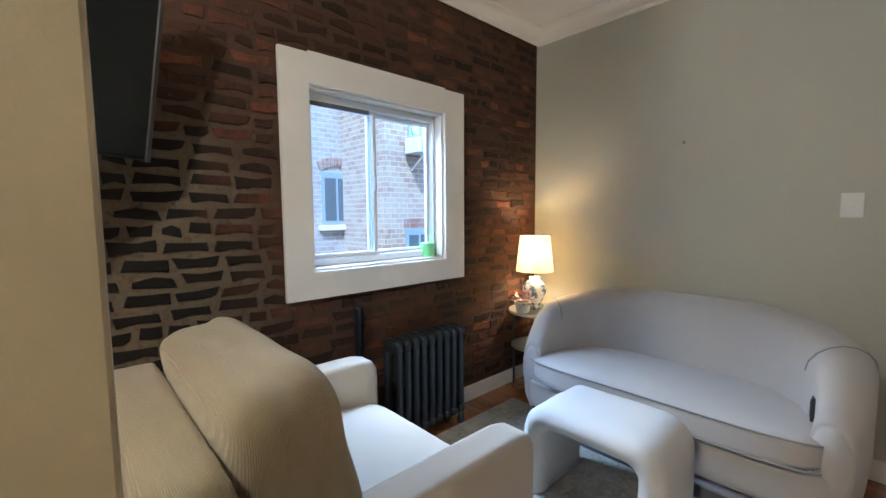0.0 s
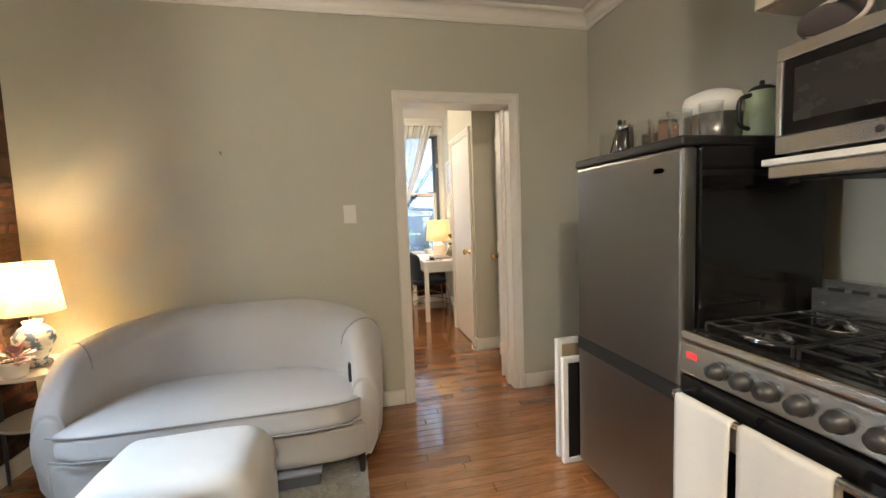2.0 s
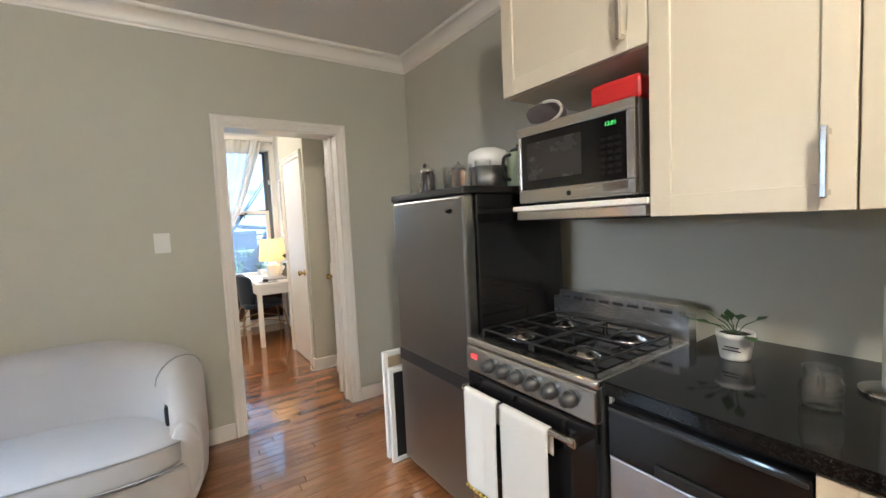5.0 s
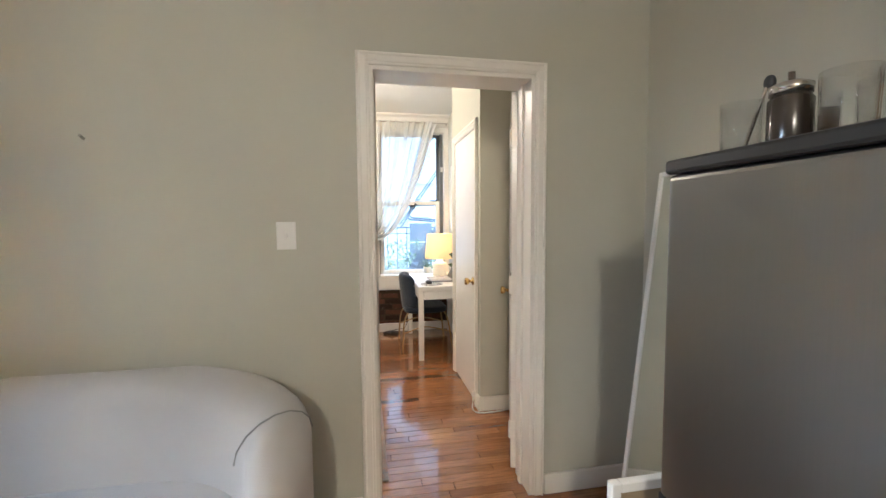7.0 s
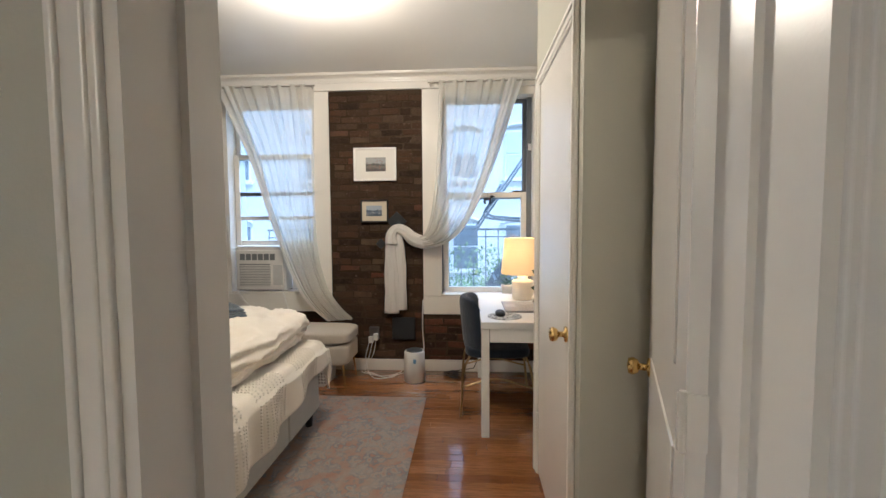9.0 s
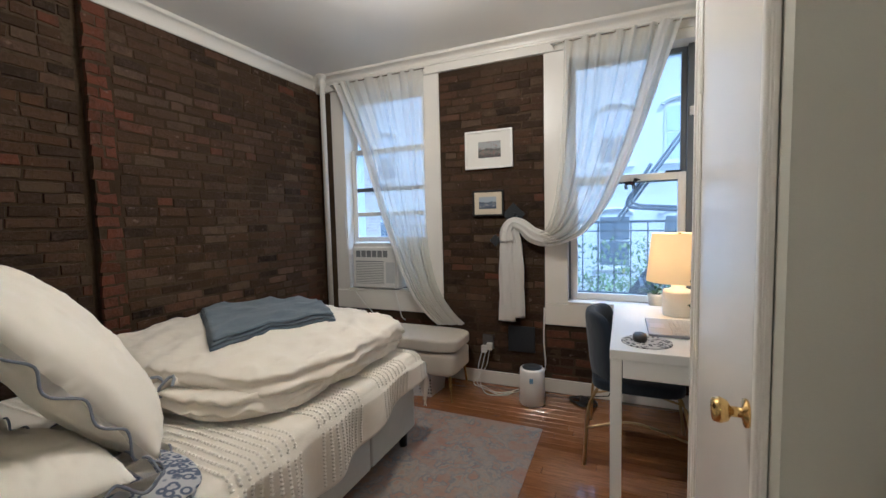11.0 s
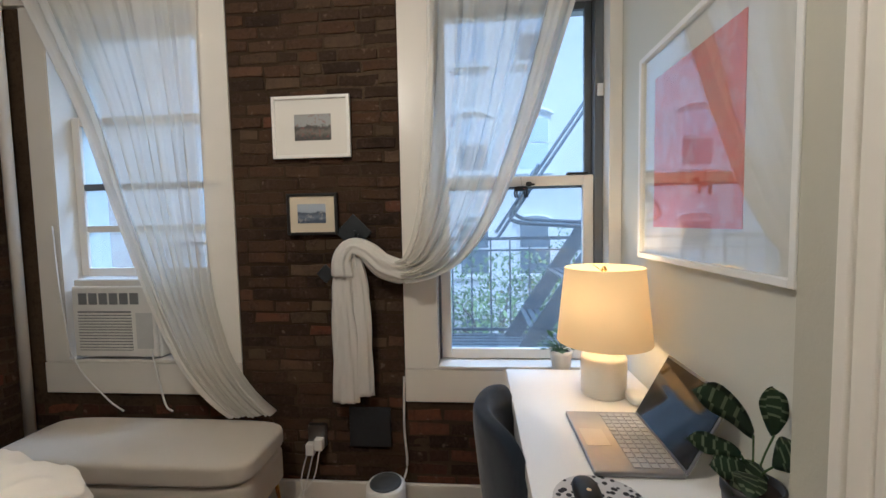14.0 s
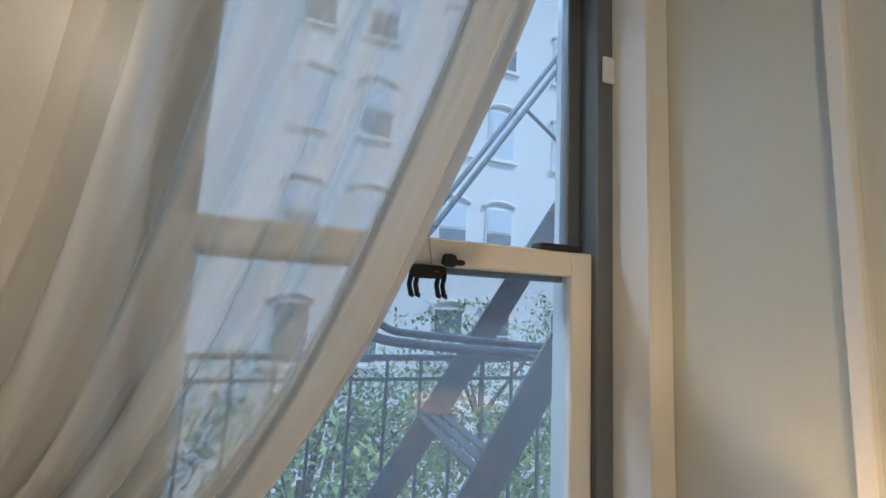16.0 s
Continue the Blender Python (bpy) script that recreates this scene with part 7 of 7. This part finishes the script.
def facade_mat(name, c0, c1, mortar, scale):
    m = Mat(name, 0.9)
    br = m.t.nodes.new("ShaderNodeTexBrick")
    for k, v in (("Color1", c0), ("Color2", c1), ("Mortar", mortar)):
        br.inputs[k].default_value = (*v, 1)
    br.inputs["Scale"].default_value = scale
    br.inputs["Mortar Size"].default_value = 0.02
    tc = m.t.nodes.new("ShaderNodeTexCoord")
    sp, cb, ad = m.t.nodes.new("ShaderNodeSeparateXYZ"), m.t.nodes.new("ShaderNodeCombineXYZ"), m.t.nodes.new("ShaderNodeMath")
    m.link(tc.outputs["Object"], sp.inputs[0])
    m.link(sp.outputs["X"], ad.inputs[0])
    m.link(sp.outputs["Y"], ad.inputs[1])
    m.link(ad.outputs[0], cb.inputs["X"])
    m.link(sp.outputs["Z"], cb.inputs["Y"])
    m.link(cb.outputs[0], br.inputs["Vector"])
    m.base(m.mix(m.ramp(m.noise(1.3, 5), [(0.4, (0, 0, 0)), (0.7, (0.5, 0.5, 0.5))]), br.outputs["Color"], mortar))
    return m.bump(br.outputs["Fac"], -0.3, 0.01).m


setting("ground", box(-300, 300, -300, 300, -6.3, -6.0), plain("courtyard_concrete", (0.22, 0.21, 0.20), 0.9, 0, 0.2, 2, 0.2), "concrete courtyard ground far below")
FAR_W = facade_mat("pale_painted_brick", (0.74, 0.72, 0.67), (0.66, 0.64, 0.60), (0.70, 0.68, 0.65), 4.2)
PANE_D = plain("dark_window_pane", (0.12, 0.14, 0.16), 0.08, 0, 0.2, 3, 0)
PANE_L = plain("blind_behind_pane", (0.55, 0.60, 0.64), 0.2, 0, 0.1, 3, 0)
t = thing("apartment_building", 18.6, -3.0, -6, "pale painted brick apartment building across the courtyard", "building")
part("wall", box(18.0, 19.0, -22, 16, -6, 13.5), FAR_W, t)
part("parapet", box(17.85, 19.0, -22, 16, 13.5, 13.9, 0.03), TRIM, t)
for zi, zc in enumerate((-2.6, 0.55, 3.95, 7.4, 10.7)):
    for yc in (-14.5, -12.0, -9.0, -6.45, -4.78, -2.1, -0.15, 3.0, 5.4, 8.6, 11.0):
        wd = 0.52
        wv = part("window", box(17.965, 17.998, yc - wd, yc + wd, zc - 0.9, zc + 0.85, 0.01), TRIM, t)
        part("pane", box(17.95, 17.966, yc - wd + 0.07, yc + wd - 0.07, zc - 0.83, zc - 0.03), PANE_D if (zi + int(yc)) % 3 else PANE_L, wv)
        part("pane", box(17.94, 17.96, yc - wd + 0.07, yc + wd - 0.07, zc + 0.03, zc + 0.78), PANE_L if zi > 1 else PANE_D, wv)
        part("sill", box(17.88, 17.998, yc - wd - 0.08, yc + wd + 0.08, zc - 1.0, zc - 0.902, 0.01), TRIM, wv)
        ar = [(17.93, yc + (wd + 0.05) * math.cos(math.pi * k / 10), zc + 0.86 + 0.2 * math.sin(math.pi * k / 10)) for k in range(11)]
        part("arch", tube(ar, 0.07, 6), FAR_W, wv)


# fire escape outside the desk window
FIRE = plain("blue_grey_iron_paint", (0.085, 0.10, 0.115), 0.5, 0.3, 0.2, 20, 0.1)
t = thing("fire_escape", 7.2, -0.6, 0.4, "dark iron fire escape balcony with railing and stair", "fire escape")
for k in range(11):
    part("deck_slat", box(6.68 + k * 0.075, 6.73 + k * 0.075, -3.0, 2.2, 0.53, 0.56), FIRE, t)
part("deck_beam", box(6.64, 7.52, -3.02, -2.96, 0.47, 0.529), FIRE, t)
part("deck_beam", box(6.62, 7.52, 2.16, 2.22, 0.47, 0.529), FIRE, t)
RX = 7.46
part("top_rail", box(RX - 0.012, RX + 0.012, -3.0, 2.2, 1.288, 1.312), FIRE, t)
part("mid_rail", box(RX - 0.008, RX + 0.008, -3.0, 2.2, 1.205, 1.218), FIRE, t)
part("low_rail", box(RX - 0.01, RX + 0.01, -3.0, 2.2, 0.59, 0.61), FIRE, t)
for k in range(36):
    y = -2.96 + k * 0.147
    part("baluster", box(RX - 0.006, RX + 0.006, y - 0.006, y + 0.006, 0.561, 1.288), FIRE, t)
SLOPE = 1.54
for xs in (6.84, 7.40):
    st = bmesh.new()
    d = Vector((0, -1.0, SLOPE)).normalized()
    nrm = Vector((0, d.z, -d.y))
    ends = []
    for y in (-0.45, -2.5):
        for dx in (-0.006, 0.006):
            for w in (-0.055, 0.055):
                ends.append(st.verts.new(Vector((xs + dx, y, -0.156 - SLOPE * y)) + nrm * w))
    for q in ((0, 1, 3, 2), (4, 6, 7, 5), (0, 4, 5, 1), (2, 3, 7, 6), (0, 2, 6, 4), (1, 5, 7, 3)):
        st.faces.new([ends[i] for i in q])
    part("stringer", st, FIRE, t)
for k in range(9):
    y = -0.60 - k * 0.20
    z = -0.156 - SLOPE * y
    for w in (-0.06, -0.01, 0.04):
        part("tread_bar", box(6.85, 7.39, y + w, y + w + 0.032, z - 0.004, z + 0.004), FIRE, t)
hr = curve_pts([(6.92, -0.60, 1.78), (6.92, -0.50, 1.60), (6.92, -0.43, 1.50), (6.92, -0.44, 1.435), (6.92, -0.58, 1.412), (6.92, -0.9, 1.39), (6.92, -1.5, 1.35)], 30)
part("handrail", tube(hr, 0.014, 8), FIRE, t, "", True)
hr = curve_pts([(6.98, -0.58, 1.75), (6.98, -0.48, 1.58), (6.98, -0.45, 1.50), (6.98, -0.50, 1.45), (6.98, -0.62, 1.435), (6.98, -0.9, 1.415), (6.98, -1.5, 1.38)], 30)
part("handrail", tube(hr, 0.012, 8), FIRE, t, "", True)
for xs, dz in ((7.30, 0.0), (7.36, 0.05)):
    part("handrail", tube([(xs, -0.35, 0.79 + 1.45 * 0.35 + dz), (xs, -2.6, 0.79 + 1.45 * 2.6 + dz)], 0.012, 8), FIRE, t)
part("brace", tube([(7.33, -1.15, 2.47), (7.33, -1.9, 1.95)], 0.009, 8), FIRE, t)


def tree(x, y, z0, h, r, seed):
    rnd = random.Random(seed)
    t = thing("tree", x, y, z0, "leafy green courtyard tree beyond the railing", "tree", "courtyard trees")
    trunk = tube([(x, y, z0), (x + 0.1, y + 0.1, z0 + h * 0.5), (x, y + 0.15, z0 + h * 0.95)], 0.13, 8, None, (1, 0.7, 0.25))
    tips = []
    for k in range(16):
        a, zz = rnd.uniform(0, 6.28), z0 + h * rnd.uniform(0.5, 0.95)
        e = Vector((x + math.cos(a) * r * rnd.uniform(0.5, 1), y + math.sin(a) * r * rnd.uniform(0.5, 1), zz + rnd.uniform(0.2, 1.2)))
        tube([(x, y + 0.1, zz - 0.4), ((x + e.x) / 2, (y + e.y) / 2, (zz + e.z) / 2 + 0.1), e], 0.035, 5, trunk, (1, 0.7, 0.3))
        tips.append(e)
    part("trunk", trunk, plain("grey_bark", (0.10, 0.08, 0.06), 0.9, 0, 0.3, 12, 0.5), t)
    cr = bmesh.new()
    for e in tips:
        for _ in range(420):
            p = e + Vector([max(-w, min(w, rnd.gauss(0, 0.45))) for w in (0.75, 0.75, 0.55)])
            d = Vector((rnd.gauss(0, 1), rnd.gauss(0, 1), rnd.gauss(-0.3, 0.7))).normalized()
            s = d.cross(Vector((0, 0, 1))).normalized() * 0.03
            L = rnd.uniform(0.08, 0.15)
            vs = [cr.verts.new(q) for q in (p, p + d * L * 0.5 + s, p + d * L, p + d * L * 0.5 - s)]
            cr.faces.new(vs)
    tagged(part("crown", cr, TREELEAF, t), kind="stuff")


TREELEAF = Mat("courtyard_leaf", 0.55)
TREELEAF.base(TREELEAF.ramp(TREELEAF.t.nodes.new("ShaderNodeNewGeometry").outputs["Random Per Island"], [(0.0, (0.09, 0.16, 0.04)), (0.6, (0.16, 0.25, 0.07)), (0.95, (0.26, 0.32, 0.10)), (1.0, (0.38, 0.35, 0.10))]))
TREELEAF = TREELEAF.m
tree(11.5, -3.1, -6, 6.9, 1.5, 1)
tree(11.0, -0.6, -6, 5.7, 1.2, 2)
tree(12.5, -5.4, -6, 7.2, 1.6, 5)

# neighbour across the light court, seen through the living room window
COURT = facade_mat("red_court_brick", (0.30, 0.13, 0.09), (0.34, 0.19, 0.14), (0.38, 0.33, 0.29), 3.4)
COURT_P = facade_mat("weathered_court_brick", (0.46, 0.36, 0.26), (0.34, 0.21, 0.145), (0.56, 0.52, 0.46), 3.4)
COURT_G = facade_mat("grey_painted_court_brick", (0.40, 0.36, 0.33), (0.30, 0.24, 0.22), (0.52, 0.50, 0.47), 3.4)
FRAME_B = plain("blue_grey_window_paint", (0.30, 0.36, 0.42), 0.5)
t = thing("court_building", 4.0, 6.2, -6, "weathered brick rear wall of the neighbouring building across the court", "building")
part("wall", box(-6, 3.86, 6.4, 7.0, -6, 9), COURT_G, t)
part("wall", box(3.86, 5.0, 6.42, 7.0, -6, 9), COURT, t, "red brick inner corner")
part("wall", box(3.52, 12, 5.2, 6.4, -6, 9), COURT_P, t)


def court_window(x0, x1, z0, z1, yf, arched):
    wv = part("window", box(x0, x1, yf - 0.03, yf - 0.001, z0, z1, 0.008), FRAME_B, t)
    part("pane", box(x0 + 0.05, (x0 + x1) / 2 - 0.02, yf - 0.036, yf - 0.031, z0 + 0.06, z1 - 0.1), PANE_D, wv)
    part("pane", box((x0 + x1) / 2 + 0.02, x1 - 0.05, yf - 0.036, yf - 0.031, z0 + 0.06, z1 - 0.1), PANE_D, wv)
    part("sill", box(x0 - 0.06, x1 + 0.06, yf - 0.10, yf - 0.001, z0 - 0.09, z0 - 0.002, 0.01), TRIM, wv)
    rise = 0.09 if arched else 0.0
    for k in range(9):
        f = (k + 0.5) / 9
        br = box(-0.025, 0.025, yf - 0.028, yf - 0.002, 0.0, 0.14, 0.003, 1)
        m = Matrix.Translation((x0 - 0.02 + (x1 - x0 + 0.04) * f, 0, z1 + 0.004 + rise * math.sin(math.pi * f))) @ Matrix.Rotation((f - 0.5) * (0.7 if arched else 0.15), 4, "Y")
        bmesh.ops.transform(br, matrix=m, verts=br.verts)
        part("arch_brick", br, COURT, wv)


for x0, x1, z0, z1, yf, arched in ((3.16, 3.68, 1.15, 1.98, 6.4, True), (1.6, 2.3, 1.17, 2.02, 6.4, True), (3.28, 3.77, 3.6, 4.5, 6.4, True), (3.94, 4.36, 2.40, 3.1, 5.2, False), (3.87, 4.37, 0.25, 1.10, 5.2, False), (5.2, 5.7, 2.43, 3.2, 5.2, False)):
    court_window(x0, x1, z0, z1, yf, arched)
part("drainpipe", tube([(3.79, 6.3, -6), (3.79, 6.3, 9)], 0.05, 10), TRIM, t, "white drain pipe")
for z in (-1, 0.6, 1.5, 2.4, 4):
    part("pipe_clamp", tube([(3.79, 6.3, z), (3.79, 6.3, z + 0.08)], 0.065, 10), TRIM, t)
t = thing("air_conditioner", 4.06, 5.0, 2.2, "white air conditioner in the neighbour's window", "air conditioner")
part("body", box(3.86, 4.26, 4.85, 5.16, 2.17, 2.38, 0.01), WHITE_P, t)
part("grille", box(3.90, 4.22, 4.84, 4.849, 2.20, 2.35), plain("grille_grey", (0.45, 0.46, 0.47), 0.5), t)
part("bracket", tube([(4.0, 4.88, 2.168), (4.0, 5.19, 1.95)], 0.015, 6), TRIM, t)
setting("wall_outer_north", box(6.62, 7.2, 3.2, 3.5, -6, 9), COURT, "brick side wall outside")

# ---- bricks and boards, piece by piece ----
def brick_shapes(seed, L, H, D, rag=0.006):
    """Uneven bricks as shared meshes: front face at y = 0, growing back along +y."""
    rnd = random.Random(seed)
    out = []
    for k in range(8):
        b = bmesh.new()
        j = lambda s: rnd.uniform(-s, s)
        pts = []
        for x, z in ((-L / 2, -H / 2), (j(L / 6), -H / 2), (L / 2, -H / 2), (L / 2, H / 2), (j(L / 6), H / 2), (-L / 2, H / 2)):
            pts.append((x + j(rag), z + j(rag * 0.8)))
        fr = [b.verts.new((x * 0.965, j(0.0012), z * 0.92)) for x, z in pts]
        md = [b.verts.new((x, 0.0045 + j(0.0015), z)) for x, z in pts]
        bk = [b.verts.new((x, D, z)) for x, z in pts]
        c = b.verts.new((j(0.02), j(0.001), j(0.008)))
        for i in range(6):
            n = (i + 1) % 6
            b.faces.new((fr[i], fr[n], c))
            b.faces.new((md[i], md[n], fr[n], fr[i]))
            b.faces.new((bk[i], bk[n], md[n], md[i]))
        me = bpy.data.meshes.new("brick")
        bmesh.ops.recalc_face_normals(b, faces=b.faces)
        b.to_mesh(me)
        b.free()
        out.append(me)
    return out


def brickwork(parent, spans, z0, z1, place, near, mats, seed, proud=0.016, L=0.195, H=0.058, holes=(), joint=0.013, rag=0.006):
    """Rows of bricks. spans: (start, end) along the wall; place(s, z) -> matrix; near(s, z): which become parts of their own."""
    rnd = random.Random(seed)
    shapes = brick_shapes(seed, L, H, proud + 0.012, rag)
    for me in shapes:
        me.materials.append(mats[0])
    rest = bmesh.new()
    count = 0
    row = 0
    z = z0 + H / 2
    while z + H / 2 <= z1 + 0.001:
        for a, e in spans:
            s = a + (0.0 if row % 2 else -L / 2) + rnd.uniform(-0.02, 0.02)
            while s < e:
                header = rnd.random() < (0.75 if row % 6 == 0 else 0.1)
                ln = L * (0.5 if header else 1.0) * rnd.uniform(0.94, 1.05)
                s0, s1 = max(s, a), min(s + ln, e)
                s += ln + joint
                if s1 - s0 < 0.04:
                    continue
                mid = (s0 + s1) / 2
                hit = False
                for ha, hb, hz0, hz1 in holes:
                    if s1 > ha and s0 < hb and z + H / 2 > hz0 and z - H / 2 < hz1:
                        if s0 < ha - 0.05:
                            s1 = ha
                        elif s1 > hb + 0.05:
                            s0 = hb
                        else:
                            hit = True
                if hit or s1 - s0 < 0.04:
                    continue
                mid = (s0 + s1) / 2
                m = place(mid, z + rnd.uniform(-0.004, 0.004)) @ Matrix.Rotation(radians(rnd.uniform(-1.2, 1.2)), 4, "Y") @ Matrix.Translation((0, rnd.uniform(-0.004, 0.003), 0)) @ Matrix.Diagonal(((s1 - s0) / L, 1, rnd.uniform(0.88, 1.06), 1))
                me = shapes[rnd.randrange(8)]
                if near(mid, z) and count < 295:
                    ob = bpy.data.objects.new("brick", me)
                    scene.collection.objects.link(ob)
                    ob.parent = parent
                    ob.matrix_local = m
                    count += 1
                else:
                    n0 = len(rest.verts)
                    rest.from_mesh(me)
                    rest.verts.ensure_lookup_table()
                    for v in rest.verts[n0:]:
                        v.co = m @ v.co
        z += H + joint
        row += 1
    if len(rest.verts):
        me = bpy.data.meshes.new("brickwork")
        rest.to_mesh(me)
        me.materials.append(mats[1])
        ob = new("brickwork", me)
        ob.parent = parent
        tagged(ob, kind="stuff")
    rest.free()


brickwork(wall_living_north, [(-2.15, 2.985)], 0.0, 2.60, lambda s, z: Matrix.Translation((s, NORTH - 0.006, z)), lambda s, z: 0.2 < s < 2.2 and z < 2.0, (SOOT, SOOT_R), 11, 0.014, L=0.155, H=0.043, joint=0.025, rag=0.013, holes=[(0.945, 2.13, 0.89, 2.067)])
STEP = 4.44
setting_step = tagged(new("wall_chimney_step", finish("wall_chimney_step", box(STEP, EAST - 0.001, NORTH - 0.055, NORTH + 0.003, 0.0, 2.60), MORTAR)), "slightly projecting part of the brick wall", kind="structure")
brickwork(setting_step, [(STEP - 0.008, STEP + 0.115)], 0.0, 2.60, lambda s, z: Matrix.Translation((s, NORTH - 0.0605, z)), lambda s, z: True, (REDDISH, REDDISH), 21, 0.012, joint=0.009, rag=0.010, L=0.12, H=0.056)
brickwork(setting_step, [(STEP + 0.122, EAST - 0.012)], 0.0, 2.60, lambda s, z: Matrix.Translation((s, NORTH - 0.0595, z)), lambda s, z: 0.9 < z < 2.2, (BRICK, BRICK_R), 12, 0.012, joint=0.010, rag=0.0055, L=0.185, H=0.052)
brickwork(wall_bedroom_north, [(BEDX + 0.01, STEP - 0.03)], 0.0, 2.60, lambda s, z: Matrix.Translation((s, NORTH - 0.004, z)), lambda s, z: z > 0.9, (BRICK, BRICK_R), 13, 0.012, joint=0.010, rag=0.0055, L=0.185, H=0.052)
east = lambda s, z: Matrix.Translation((EAST - 0.005, s, z)) @ Matrix.Rotation(radians(-90), 4, "Z")
brickwork(wall_bedroom_east, [(0.166, 1.016)], 0.0, 2.57, east, lambda s, z: True, (BRICK, BRICK_R), 14, 0.012, joint=0.010, rag=0.0055, L=0.185, H=0.052)
wall_low = tagged(new("wall_under_windows", finish("wall_under_windows", box(EAST - 0.002, EAST - 0.0005, ALC + 0.01, 0.155, 0.0, 0.52), MORTAR)), "dark brick below the window sill", kind="structure")
brickwork(wall_low, [(ALC + 0.01, 0.155)], 0.0, 0.52, east, lambda s, z: True, (SOOT, SOOT_R), 15, 0.012)
wall_low2 = tagged(new("wall_under_window_north", finish("wall_under_window_north", box(EAST - 0.002, EAST - 0.0005, 1.02, NORTH - 0.06, 0.0, 0.54), MORTAR)), "dark brick below the window sill", kind="structure")
brickwork(wall_low2, [(1.02, NORTH - 0.07)], 0.0, 0.54, east, lambda s, z: True, (SOOT, SOOT_R), 16, 0.012)


def boards():
    """Oak strips laid across the walk, ends staggered."""
    rnd = random.Random(7)
    W = 0.064
    rest = bmesh.new()
    count = 0
    x = -2.2
    cubes = {}

    def board_mesh(L):
        key = round(L, 1)
        if key not in cubes:
            b = box(-W / 2 + 0.0006, W / 2 - 0.0006, -key / 2 + 0.0008, key / 2 - 0.0008, -0.02, 0.0, 0.0012, 1)
            cubes[key] = finish("floor_board", b, OAK)
        return cubes[key], key
    while x < EAST - 0.01:
        y = -2.2 - rnd.uniform(0, 0.8)
        while y < NORTH - 0.01:
            me, L = board_mesh(rnd.choice((0.4, 0.6, 0.7, 0.9, 1.1, 1.4)))
            y0, y1 = y, y + L
            y += L
            lo = SOUTH if x < DOORX else -2.1
            if y1 <= lo or y0 >= NORTH:
                continue
            y0c, y1c = max(y0, lo + 0.001), min(y1, NORTH - 0.001)
            m = Matrix.Translation((x + W / 2, (y0c + y1c) / 2, rnd.uniform(-0.0005, 0.0003))) @ Matrix.Diagonal((1, (y1c - y0c) / L, 1, 1))
            if 2.1 < x < 6.3 and -0.75 < (y0 + y1) / 2 < 0.5 and count < 295:
                ob = bpy.data.objects.new("floor_board", me)
                scene.collection.objects.link(ob)
                ob.parent = floor
                ob.matrix_local = m
                count += 1
            else:
                n0 = len(rest.verts)
                rest.from_mesh(me)
                rest.verts.ensure_lookup_table()
                for v in rest.verts[n0:]:
                    v.co = m @ v.co
        x += W
    me = bpy.data.meshes.new("floor_boards")
    rest.to_mesh(me)
    rest.free()
    me.materials.clear()
    me.materials.append(OAK_R)
    ob = new("floor_boards", me)
    ob.parent = floor
    tagged(ob, kind="stuff")


boards()
